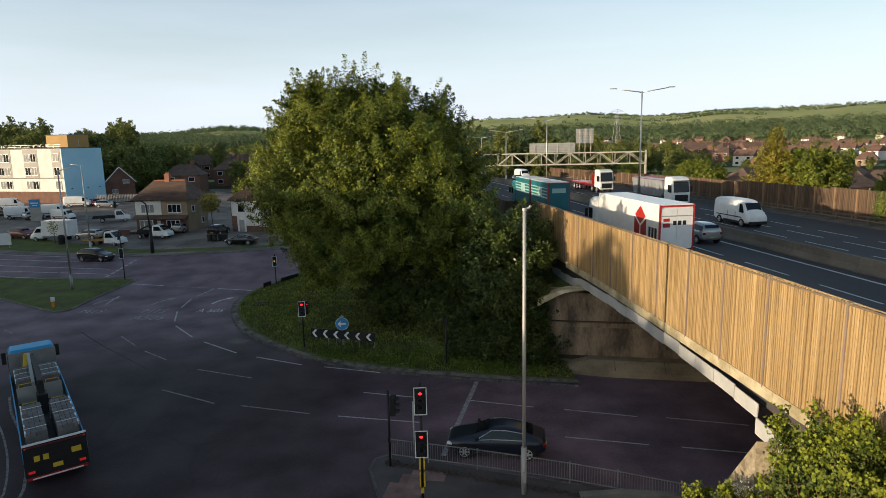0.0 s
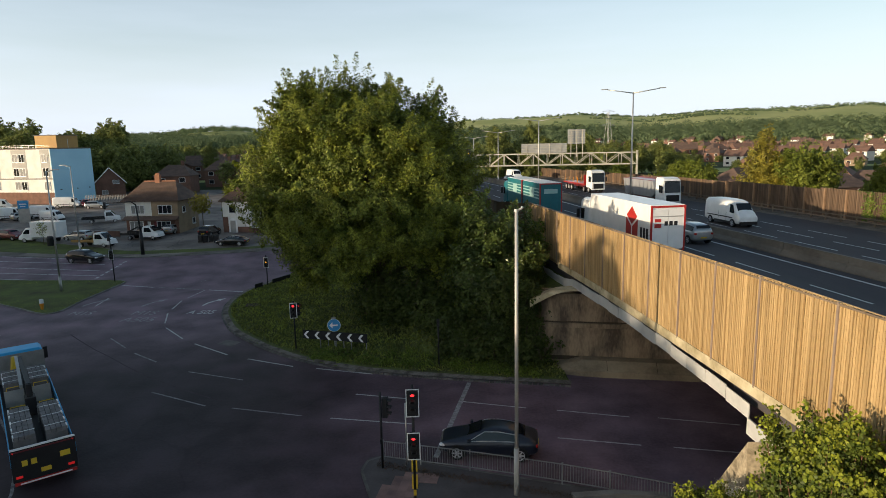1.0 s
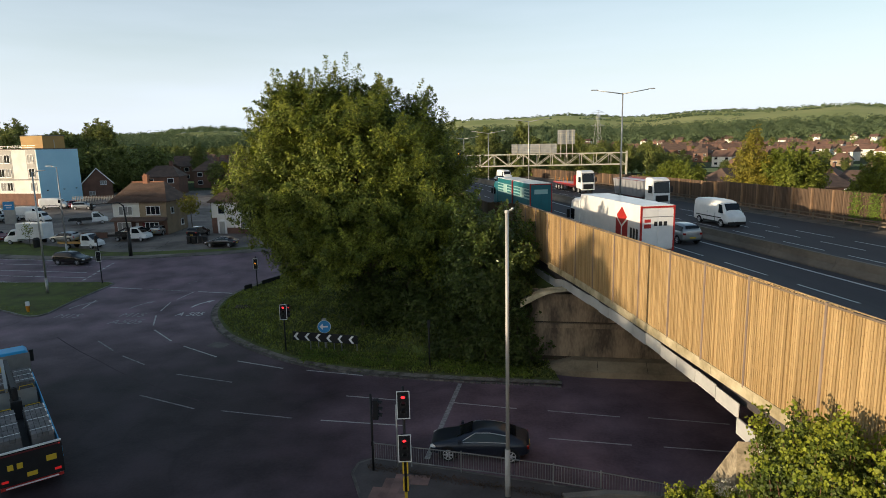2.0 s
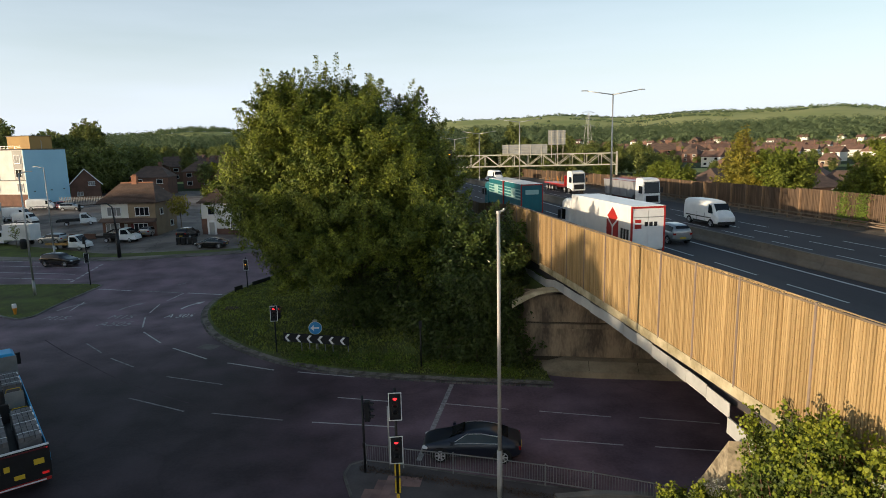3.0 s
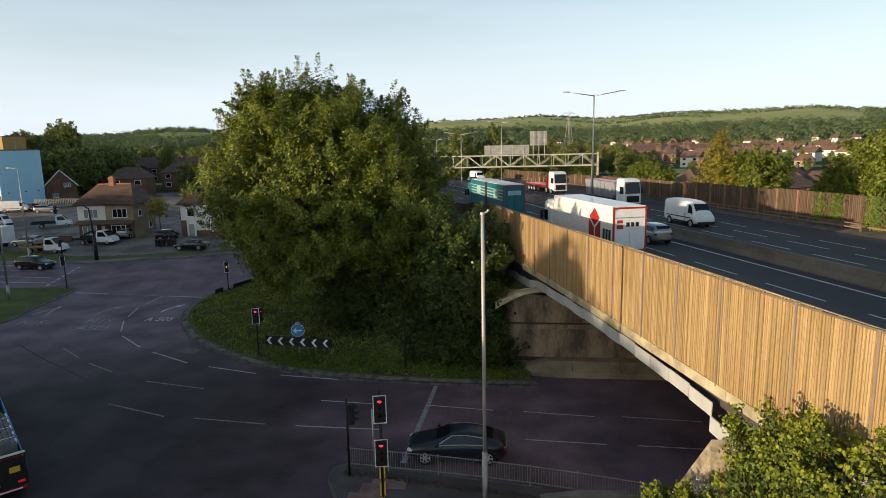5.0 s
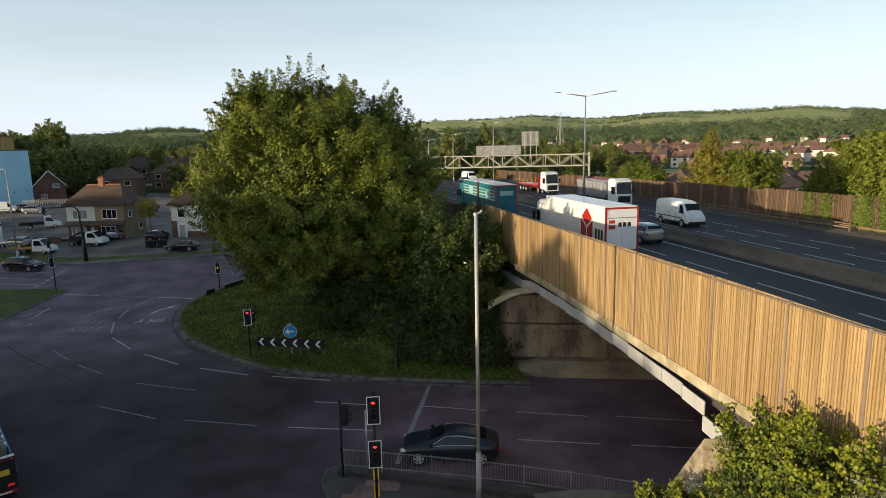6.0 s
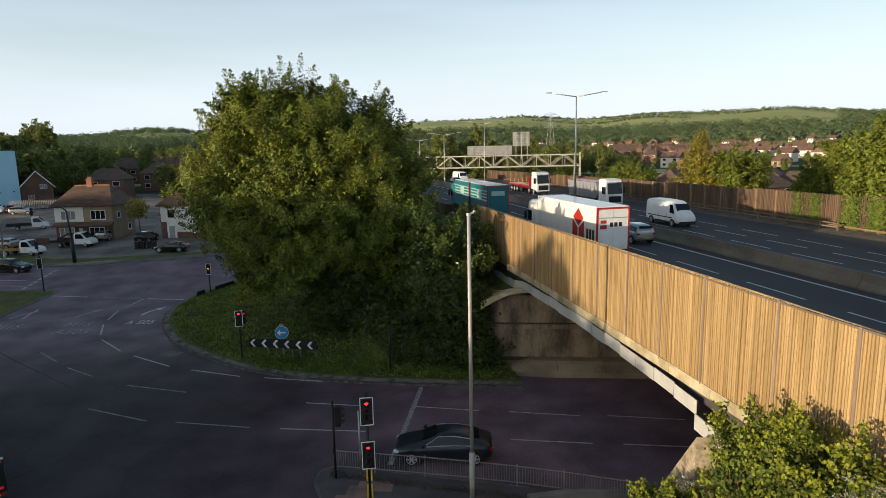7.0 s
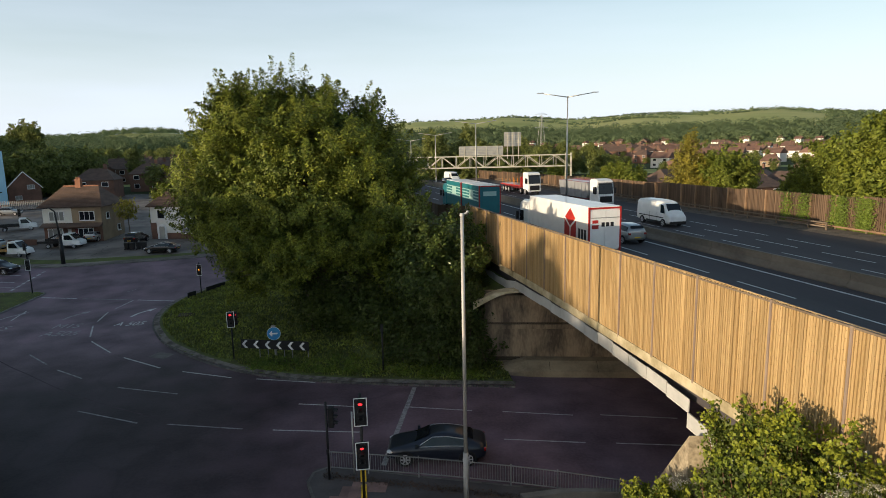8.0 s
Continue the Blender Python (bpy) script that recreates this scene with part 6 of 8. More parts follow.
for shift, w in ((0.0, 0.14), (0.75, 0.1)):
    l1, l2 = offset_line(west, -shift - w / 2), offset_line(west, -shift + w / 2)
    fixed("road_kerb_line", Geo().loft([[(a[0], a[1], 0.006), (b[0], b[1], 0.006)] for a, b in zip(l1, l2)], cap=False, closed=False), MARKING_WORN, "worn pale edge line along the western kerb", "road marking")


# ---- vehicles ----
def wheel(parent, x, y, r, w, rim=ALLOY):
    s = 1 if y > 0 else -1
    t = part("wheel", Geo().cyl((x, y - s * w, r), (x, y - s * 0.04, r), r, r, 20).cyl((x, y - s * 0.04, r), (x, y, r), r, r * 0.9, 20), RUBBER, parent, "black rubber tyre")
    hub = Geo().cyl((x, y - s * 0.03, r), (x, y + s * 0.006, r), r * 0.2, r * 0.16, 10)
    for k in range(6):
        a = 2 * math.pi * k / 6
        hub.bar((x, y - s * 0.01, r), (x + r * 0.64 * math.cos(a), y - s * 0.005, r + r * 0.64 * math.sin(a)), 0.03, r * 0.2)
    rings = []
    for rad in (r * 0.6, r * 0.69):
        rings.append([(x + rad * math.cos(2 * math.pi * i / 20), y + s * 0.008, r + rad * math.sin(2 * math.pi * i / 20)) for i in range(20)])
    hub.loft(rings, cap=False)
    part("rim", hub, rim, t, "alloy rim")


PROFILES = {
    # station along the length (rear 0, front 1): underside, waist, top, half-width at waist, half-width at top
    "saloon": [(0, .42, .76, .86, .72, .58), (.025, .3, .89, .99, .86, .68), (.12, .22, .95, 1.1, .92, .66), (.24, .2, .95, 1.34, .93, .58), (.4, .19, .95, 1.48, .93, .57), (.54, .19, .94, 1.45, .93, .56), (.74, .2, .92, 1.0, .93, .66), (.9, .22, .82, .9, .9, .7), (.965, .26, .72, .79, .82, .64), (1, .36, .62, .7, .72, .56)],
    "hatch": [(0, .42, .86, 1.04, .76, .64), (.02, .3, .98, 1.2, .88, .7), (.08, .22, 1.0, 1.5, .91, .66), (.25, .2, 1.0, 1.58, .93, .66), (.45, .2, .99, 1.6, .93, .66), (.58, .2, .98, 1.53, .93, .63), (.77, .2, .96, 1.06, .93, .7), (.92, .24, .84, .94, .88, .72), (.98, .3, .68, .74, .76, .58), (1, .42, .6, .64, .66, .5)],
    "suv": [(0, .5, .95, 1.2, .76, .66), (.02, .36, 1.05, 1.3, .88, .72), (.08, .3, 1.08, 1.62, .92, .64), (.25, .28, 1.08, 1.7, .94, .64), (.45, .28, 1.07, 1.71, .94, .64), (.6, .28, 1.05, 1.64, .94, .62), (.74, .28, 1.02, 1.12, .94, .74), (.93, .3, .92, 1.0, .9, .74), (.985, .36, .8, .86, .8, .64), (1, .48, .7, .74, .72, .54)],
    "van": [(0, .5, 1.1, 2.3, .92, .87), (.01, .35, 1.2, 2.5, .99, .9), (.05, .3, 1.25, 2.58, 1.0, .9), (.4, .28, 1.25, 2.6, 1.0, .9), (.7, .28, 1.25, 2.58, 1.0, .89), (.8, .28, 1.24, 2.4, 1.0, .85), (.9, .3, 1.18, 1.46, .99, .87), (.965, .33, 1.06, 1.28, .97, .87), (.995, .38, .96, 1.08, .95, .85), (1, .48, .84, .92, .92, .8)],
}


def car(m, kind, paint_m, length, label, scale=1.0, group="", name="car", glass_back=True, category="car"):
    """A car or van lofted from its stations, with glass, wheels, lamps, mirrors and bumpers."""
    ob = thing(name, m, label, category, group)
    st = PROFILES[kind]
    van = kind == "van"

    def ring(s):
        f, zb, zw, zt, w, wt = s
        x = (f - 0.5) * length
        half = [(w * 0.8, zb), (w * 0.97, zb + 0.1), (w, (zb + zw) / 2), (w * 0.985, zw), (wt * 1.04, zt - 0.1 * (zt - zw) - 0.01), (wt * 0.8, zt - 0.004), (wt * 0.35, zt)]
        return [(x, y * scale, z * scale) for y, z in half] + [(x, -y * scale, z * scale) for y, z in reversed(half)]
    body = part("body", Geo().loft([ring(s) for s in st]), paint_m, ob, smooth=True)
    sub = body.modifiers.new("round", "SUBSURF")
    sub.levels = sub.render_levels = 1

    def between(s, sign, k, out=0.02):
        f, zb, zw, zt, w, wt = s
        y0, z0, y1, z1 = w * 0.985, zw, wt * 1.04, zt - 0.1 * (zt - zw) - 0.01
        return ((f - 0.5) * length, sign * scale * (y0 + (y1 - y0) * k + out), scale * (z0 + (z1 - z0) * k))
    cab = [i for i, s in enumerate(st) if s[3] - s[2] > 0.3]
    i0, i1 = cab[0], cab[-1]
    front, rear = st[i1 + 1], st[i0 - 1]
    roof_f, roof_r = st[i1], st[i0]

    def mix(a, b, t):
        return tuple(p + (q - p) * t for p, q in zip(a, b))
    for sign in (1, -1):
        first = st[-4] if van else mix(roof_r, rear, 0.25)
        seq = ([mix(st[4], st[5], 0.3), st[5]] if van else [first] + [st[i] for i in cab]) + [mix(roof_f, front, 0.62 if not van else 0.5)]
        gg = Geo()
        lo = [between(s, sign, 0.12) for s in seq]
        hi = [between(s, sign, 0.86 if j < len(seq) - 1 else 0.4) for j, s in enumerate(seq)]
        gg.loft([[a, b] for a, b in zip(lo, hi)], cap=False, closed=False)
        win = part("side_window", gg, GLASS_SIDE_SKY if kind == "saloon" else GLASS, body)
        if kind == "saloon":
            tr = Geo()
            for line in (lo, hi):
                for a, b in zip(line, line[1:]):
                    tr.bar((a[0], a[1] + sign * 0.012, a[2]), (b[0], b[1] + sign * 0.012, b[2]), 0.03)
            part("window_trim", tr, ALLOY, win, "chrome window trim")
        mx = (front[0] - 0.5) * length - 0.1 * length * 0.25
        part("door_mirror", Geo().box(mx - 0.12, sign * scale * (front[4] + 0.1), scale * (front[2] + 0.04), 0.16, 0.2, 0.14, 0, 0.8), paint_m, body)

    def screen(a, b, lo_k, hi_k):
        xa, xb = (a[0] - 0.5) * length, (b[0] - 0.5) * length
        p = []
        for k in (lo_k, hi_k):
            s = mix(a, b, k)
            wid = s[5] * 0.86
            p.append(((s[0] - 0.5) * length, wid * scale, s[3] * scale))
        nx = 0.02 if a[0] > b[0] else -0.02
        gg = Geo().add([(p[0][0] + nx, p[0][1], p[0][2] + 0.02), (p[0][0] + nx, -p[0][1], p[0][2] + 0.02), (p[1][0] + nx, -p[1][1], p[1][2] + 0.012), (p[1][0] + nx, p[1][1], p[1][2] + 0.012)], [(0, 1, 2, 3)])
        return gg
    part("windscreen", screen(front, roof_f, 0.1, 0.86), GLASS, body)
    if glass_back and not van:
        part("rear_window", screen(rear, roof_r, 0.15, 0.85), GLASS, body)
    r = (0.355 if not van else 0.37) * scale
    for f in (0.19, 0.81):
        for sign in (1, -1):
            wheel(ob, (f - 0.5) * length, sign * scale * (0.945 if not van else 1.012), r, 0.24)
            rad, reach = r * 1.2, scale * (0.915 if not van else 0.985)
            arch = [((f - 0.5) * length + rad * math.cos(a), r * 0.95 + rad * math.sin(a)) for a in [math.pi * (-0.12 + 1.24 * k / 12) for k in range(13)]]
            part("wheel_arch", Geo().sheet(arch, lambda a, z, d: (a, sign * (reach + d), z), 0.014), BLACK, body)
    for sign in (1, -1):
        fr, re = st[-3], st[1]
        part("headlamp", Geo().ball(min((fr[0] - 0.5) * length + 0.055 * length, (0.45 if van else 0.475) * length), sign * scale * fr[4] * 0.76, scale * (fr[2] - 0.16), 0.2, 0.19, 0.09), HEAD, body)
        part("tail_lamp", Geo().box((re[0] - 0.5) * length - 0.02, sign * scale * re[4] * 0.82, scale * (re[2] - 0.2), 0.12, 0.22, 0.16 if not van else 0.4), TAIL, body)
    if van:
        # black sills and bumpers, grille, door seams and a rubbing strip
        for sign in (1, -1):
            part("sill_trim", Geo().box(0.02 * length, sign * scale * 0.985, scale * 0.36, length * 0.42, 0.05, 0.16 * scale), BLACK, body)
            part("rub_strip", Geo().box(-0.05 * length, sign * scale * 1.0, scale * 0.86, length * 0.72, 0.03, 0.09 * scale), BLACK, body)
            for f in (0.42, 0.64):
                part("door_seam", Geo().box((f - 0.5) * length, sign * scale * 1.0, scale * 0.5, 0.025, 0.014, 0.85 * scale), BLACK, body)
        part("grille", Geo().box(length * 0.487, 0, scale * 0.62, 0.05, 1.0 * scale, 0.2 * scale), BLACK, body)
        part("rear_bumper", Geo().box(-length * 0.5, 0, scale * 0.42, 0.12, 1.7 * scale, 0.2 * scale), BLACK, body, bevel=0.03)
    part("front_bumper", Geo().box(length * (0.492 if van else 0.485), 0, scale * 0.3, 0.12, (1.84 if van else 1.3) * scale, 0.3 if van else 0.16), BLACK, body, bevel=0.03)
    part("number_plate", Geo().box(-length * 0.5 - 0.005, 0, scale * 0.55, 0.03, 0.52, 0.11), YELLOW, body)
    return ob


def along_road(y, off, z=DECK):
    """A pose on the motorway at y, off metres from its reference line, heading north."""
    slope = (edge_x(y + 1) - edge_x(y - 1)) / 2
    return pose(edge_x(y) + off, y, z, 0, 0, math.degrees(math.atan2(1, slope)))


def turned(m):
    return m @ pose(0, 0, 0, 0, 0, 180)


def lorry_cab(parent, x, paint_m, h=3.6, w=2.45, deep=2.2, dark=BLACK):
    """A flat-fronted tractor cab facing +x with its rear wall at x."""
    rings = []
    for dx, z0, z1, k in ((0, 0.95, h, 0.96), (0.1, 0.9, h, 1.0), (deep * 0.62, 0.85, h, 1.0), (deep * 0.86, 0.7, h - 0.18, 0.99), (deep, 0.55, 1.75, 0.95), (deep + 0.05, 0.55, 1.2, 0.9)):
        ww = w / 2 * k
        rings.append([(x + dx, -ww, z0), (x + dx, -ww, (z0 + z1) / 2), (x + dx, -ww * 0.97, z1 - 0.15), (x + dx, -ww * 0.85, z1), (x + dx, ww * 0.85, z1), (x + dx, ww * 0.97, z1 - 0.15), (x + dx, ww, (z0 + z1) / 2), (x + dx, ww, z0)])
    cab = part("cab", Geo().loft(rings), paint_m, parent, bevel=0.04)
    part("windscreen", Geo().add([(x + deep + 0.03, -w * 0.43, 1.85), (x + deep + 0.03, w * 0.43, 1.85), (x + deep * 0.88 + 0.06, w * 0.41, h - 0.55), (x + deep * 0.88 + 0.06, -w * 0.41, h - 0.55)], [(0, 1, 2, 3)]), GLASS, cab)
    part("grille", Geo().box(x + deep + 0.07, 0, 0.75, 0.05, w * 0.7, 0.8), dark, cab)
    for s in (1, -1):
        part("side_window", Geo().add([(x + deep * 0.45, s * (w / 2 + 0.012), 1.85), (x + deep * 0.86, s * (w / 2 + 0.012), 1.8), (x + deep * 0.84, s * (w / 2 + 0.005), 2.75), (x + deep * 0.45, s * (w / 2 + 0.005), 2.75)], [(0, 1, 2, 3)]), GLASS, cab)
        part("mirror", Geo().box(x + deep * 0.92, s * (w / 2 + 0.2), 1.9, 0.14, 0.24, 0.75), dark, cab)
        part("headlamp", Geo().box(x + deep + 0.05, s * w * 0.4, 0.72, 0.06, 0.34, 0.2), HEAD, cab)
        part("step", Geo().box(x + deep * 0.6, s * w * 0.46, 0.4, 0.7, 0.2, 0.12), dark, cab)
    part("sun_visor", Geo().box(x + deep * 0.95 + 0.05, 0, h - 0.5, 0.25, w * 0.86, 0.08), dark, cab)
    return cab


def chassis(parent, x0, x1, axles, material=BLACK, r=0.5):
    part("chassis", Geo().box((x0 + x1) / 2, 0.42, 0.75, x1 - x0, 0.12, 0.25).box((x0 + x1) / 2, -0.42, 0.75, x1 - x0, 0.12, 0.25), material, parent)
    for x in axles:
        for s in (1, -1):
            wheel(parent, x, s * 1.22, r, 0.34, ALLOY)


def box_trailer(parent, x0, x1, side, rear, roof, frame_m=RED, w=2.5, h=4.15, floor=1.1):
    """A box body between x0 (rear) and x1, with frame, doors and roof as parts."""
    body = part("box_body", Geo().box((x0 + x1) / 2, 0, floor, x1 - x0, w, h - floor - 0.04), side, parent, bevel=0.05)
    part("roof", Geo().box((x0 + x1) / 2, 0, h - 0.04, x1 - x0 - 0.1, w - 0.08, 0.05), roof, body)
    for s in (1, -1):
        part("rear_door", Geo().box(x0 - 0.03, s * w * 0.242, floor + 0.12, 0.05, w * 0.47, h - floor - 0.4), rear, body)
        part("corner_frame", Geo().box(x0 - 0.02, s * (w / 2 - 0.05), floor - 0.1, 0.1, 0.12, h - floor + 0.08), frame_m, body)
        part("side_guard", Geo().box((x0 + x1) / 2, s * (w / 2 - 0.05), 0.55, (x1 - x0) * 0.45, 0.04, 0.4), GALV, body)
        part("tail_lamp", Geo().box(x0 - 0.06, s * (w / 2 - 0.3), floor - 0.25, 0.06, 0.4, 0.14), TAIL, body)
    part("header_frame", Geo().box(x0 - 0.02, 0, h - 0.16, 0.1, w - 0.2, 0.12), frame_m, body)
    part("bumper", Geo().box(x0 + 0.1, 0, 0.5, 0.12, w - 0.1, 0.14), GALV, body)
    part("number_plate", Geo().box(x0 - 0.08, 0, floor - 0.2, 0.02, 0.52, 0.11), YELLOW, body)
    return body


# white parcel lorry: red cube mark and black lettering bars
tr = thing("parcel_lorry", along_road(46.0, -8.5), "white parcel articulated lorry with red cube mark and red frame", "lorry")
bd = box_trailer(tr, -4.6, 6.2, WHITE, WHITE, WHITE)
chassis(tr, -4.4, 8.6, (-2.4, -1.2, 6.6, 8.0))
lorry_cab(tr, 6.6, WHITE, 3.7)
for s, flip in ((1, 1),):
    def on_side(a, z, d):
        return (a, 1.252 + d, z)
    mk = Geo().sheet([(-0.9, 3.15), (-1.75, 3.85), (-2.6, 3.15), (-1.75, 2.55)][::-1], on_side, 0.012)
    part("cube_top", mk, RED, bd, "red cube-shaped mark")
    part("cube_face", Geo().sheet([(-2.7, 3.0), (-2.7, 1.7), (-1.85, 1.2), (-1.85, 2.4)], on_side, 0.012), RED, bd, "red cube-shaped mark")
    part("cube_face", Geo().sheet([(-0.8, 3.0), (-1.65, 2.4), (-1.65, 1.2), (-0.8, 1.7)], on_side, 0.012), RED, bd, "red cube-shaped mark")
    for a in (-3.1, -3.55, -4.0):
        part("mark_bar", Geo().sheet([(a, 2.5), (a - 0.3, 2.5), (a - 0.3, 1.7), (a, 1.7)], on_side, 0.012), BLACK, bd)
rg = Geo()
for y0, z0, sy, sz in ((0.75, 3.0, 0.45, 0.22), (0.75, 2.6, 0.5, 0.28)):
    rg.box(-4.66, y0, z0, 0.012, sy, sz)
part("rear_mark", rg, RED, bd, "red mark on the rear doors")
rg = Geo()
for y0 in (0.15, -0.2, -0.55):
    rg.box(-4.66, y0, 2.75, 0.012, 0.24, 0.3)
part("rear_bars", rg, BLACK, bd)
part("door_strip", Geo().box(-4.665, 0, 3.35, 0.02, 2.2, 0.06), GALV, bd)

# teal drawbar lorry with pale stripes
tl = thing("curtain_lorry", along_road(73.5, -8.5), "teal curtain-sided lorry with pale horizontal stripes and white roof", "lorry")
for x0, x1 in ((-7.0, -0.4), (0.3, 7.0)):
    bb = box_trailer(tl, x0, x1, TEAL, TEAL, WHITE, RED)
    for k, z in enumerate((3.45, 3.1, 2.75, 2.4)):
        part("stripe", Geo().box((x0 + x1) / 2, 1.256, z, x1 - x0 - 0.3, 0.012, 0.1 + 0.02 * k), PALE_TEAL, bb)
    part("mark", Geo().box((x0 + x1) / 2 - 0.4, 1.262, 2.5, 1.7, 0.012, 0.95), PALE_TEAL, bb)
    if x0 < -1:
        part("rear_mark", Geo().box(-7.07, 0, 3.0, 0.012, 1.5, 0.5), PALE_TEAL, bb)
chassis(tl, -6.8, 9.0, (-5.4, -4.2, 2.0, 8.2))
lorry_cab(tl, 7.4, TEAL, 3.6)

# white tipper lorry heading south on the far carriageway
tp = thing("tipper_lorry", turned(along_road(84.0, 10.5)), "white lorry with a grey tipper trailer and red sheet rail", "lorry")
lorry_cab(tp, 4.3, WHITE, 3.75)
hop = part("tipper_body", Geo().loft([[(x, -1.2 * k, z0), (x, 1.2 * k, z0), (x, 1.25, 3.2), (x, -1.25, 3.2)] for x, k, z0 in ((-5.3, 0.8, 1.25), (-5.0, 0.85, 1.05), (3.0, 0.85, 1.05), (3.6, 0.8, 1.5))]), TARP, tp, bevel=0.04)
part("sheet_roll", Geo().cyl((-5.3, 1.2, 3.28), (3.6, 1.2, 3.28), 0.09, 0.09, 10).box(-0.85, 0, 3.2, 8.8, 2.4, 0.06), DARK_RED, hop, "dark red rolled sheet")
for x in np.arange(-4.6, 3.2, 1.1):
    part("rib", Geo().box(x, 1.24, 1.2, 0.08, 0.06, 2.0).box(x, -1.24, 1.2, 0.08, 0.06, 2.0), TARP, hop)
chassis(tp, -5.0, 6.3, (-4.2, -3.0, -1.8, 3.4, 5.4), DARK_RED)

# flatbed lorry farther on
fl = thing("flatbed_lorry", turned(along_road(108.0, 10.5)), "white lorry with an empty red flatbed trailer", "lorry")
lorry_cab(fl, 4.6, WHITE, 3.75)
part("bed", Geo().box(-1.2, 0, 1.2, 9.6, 2.45, 0.2), RED, fl)
part("headboard", Geo().box(3.5, 0, 1.3, 0.1, 2.4, 1.6), RED, fl)
for x in (-5.4, -3.4, -1.4, 0.6):
    for s in (1, -1):
        part("stake", Geo().box(x, s * 1.15, 1.3, 0.07, 0.07, 1.0), ORANGE, fl)
chassis(fl, -5.6, 6.6, (-4.6, -3.3, -2.0, 3.6, 5.6), DARK_RED)

car(turned(along_road(61.0, 7.8)), "van", WHITE, 6.0, "white high-roof delivery van driving on the motorway", 1.0, "", "delivery_van", category="van")
car(along_road(51.2, -1.6), "suv", SILVER, 4.3, "silver-grey compact SUV on the motorway", 1.0)
car(turned(along_road(139.0, 7.8)), "van", WHITE, 5.8, "white van far along the motorway", 1.0, "", "delivery_van", category="van")
car(turned(along_road(133.0, 5.1)), "hatch", BLACK_CAR, 4.2, "dark hatchback far along the motorway")
car(along_road(131.0, -5.0), "hatch", SILVER, 4.2, "silver hatchback far along the motorway")

# the dark saloon waiting at the lights
car(pose(2.25, 28.25, 0, 0, 0, 172.5), "saloon", NAVY, 4.83, "near-black navy saloon waiting at the stop line", 1.04)

# builder's lorry with crane and block packs
bl = thing("builders_lorry", pose(-20.45, 29.2, 0, 0, 0, 127), "flatbed builder's lorry with blue cab, crane and strapped block packs", "lorry")
lorry_cab(bl, 8.9, LORRY_BLUE, 3.15, 2.45, 1.9)
part("visor_panel", Geo().box(9.7, 1.235, 1.9, 1.3, 0.02, 1.2), BLACK, bl)
bed = part("bed", Geo().box(2.4, 0, 1.15, 12.6, 2.5, 0.18), BLACK, bl)
for s in (1, -1):
    part("side_board", Geo().box(2.4, s * 1.24, 1.3, 12.6, 0.05, 0.45), LORRY_BLUE, bed)
tail = part("tail_board", Geo().box(-3.9, 0, 0.6, 0.08, 2.5, 1.5), BLACK, bl)
part("white_edge", Geo().box(-3.9, 0, 2.1, 0.1, 2.5, 0.07), WHITE, tail)
part("red_strip", Geo().box(-3.95, 0, 1.98, 0.02, 2.4, 0.06), DARK_RED, tail)
for s in (1, -1):
    part("tail_lamp", Geo().box(-3.96, s * 1.0, 0.78, 0.04, 0.26, 0.1), TAIL_LIT, tail)
    part("marker_lamp", Geo().ball(-3.95, s * 1.15, 2.0, 0.03, 0.04, 0.04), TAIL_LIT, tail)
for y, wd in ((0.75, 0.22), (0.4, 0.22), (-0.8, 0.4)):
    part("warning_label", Geo().box(-3.95, y, 1.3, 0.02, wd, 0.26), YELLOW, tail)
part("number_plate", Geo().box(-3.95, -0.02, 0.82, 0.02, 0.4, 0.2), YELLOW, tail)
part("bumper_bar", Geo().box(-3.85, 0, 0.42, 0.1, 2.4, 0.14), RED, bl, "red and white bumper bar")
part("bumper_stripe", Geo().box(-3.91, 0, 0.45, 0.02, 2.0, 0.06), WHITE, bl)
chassis(bl, -3.7, 10.6, (-2.4, -1.2, 8.2, 9.9), BLACK, 0.48)
part("headboard", Geo().box(8.6, 0, 1.3, 0.06, 2.45, 1.75), RAIL_STEEL, bl, "perforated grey headboard")
block = mesh_of("block", Geo().box(0, 0, 0, 0.42, 0.2, 0.2, 0, 0.97, 0.985), PALLET)
for bx, n in ((-1.5, 9), (6.0, 6)):
    for s in (0.62, -0.62):
        pk = part("block_pack", Geo().box(bx, s, 1.33, 0.44 * n + 0.02, 0.86, 0.98), PALLET, bl, "grey block pack with plastic straps")
        for i in range(n):
            for j in range(4):
                piece("block", block, pk, pose(bx + (i - (n - 1) / 2) * 0.44 + 0.01 * ((i + j) % 2), s + (j - 1.5) * 0.215, 2.3))
        for i in range(3):
            part("strap", Geo().box(bx + (i - 1) * 0.15 * n, s, 2.5, 0.03, 0.88, 0.012), WHITE, pk)
        for k in range(n):
            if k % 2 == 0:
                part("wrap_corner", Geo().box(bx + (k - (n - 1) / 2) * 0.44, s + (0.42 if s > 0 else -0.42), 2.36, 0.34, 0.06, 0.16), WHITE, pk)
for s in (0.62, -0.62):
    for x in (0.9, 4.2):
        gg = Geo().box(x, s, 1.33, 0.05, 0.9, 0.9)
        fm = part("stake_gate", gg, GALV, bl, "perforated grey bed divider")
        part("yellow_hoop", Geo().tube([(x, s - 0.35, 2.2), (x, s - 0.3, 2.42), (x, s + 0.3, 2.42), (x, s + 0.35, 2.2)], [0.025] * 4, 6), YELLOW, fm)
crane = part("crane_base", Geo().box(2.4, 0, 1.33, 0.7, 0.5, 1.0).cyl((2.4, 0, 2.2), (2.4, 0, 3.0), 0.16, 0.14, 10), BLACK, bl, bevel=0.03)
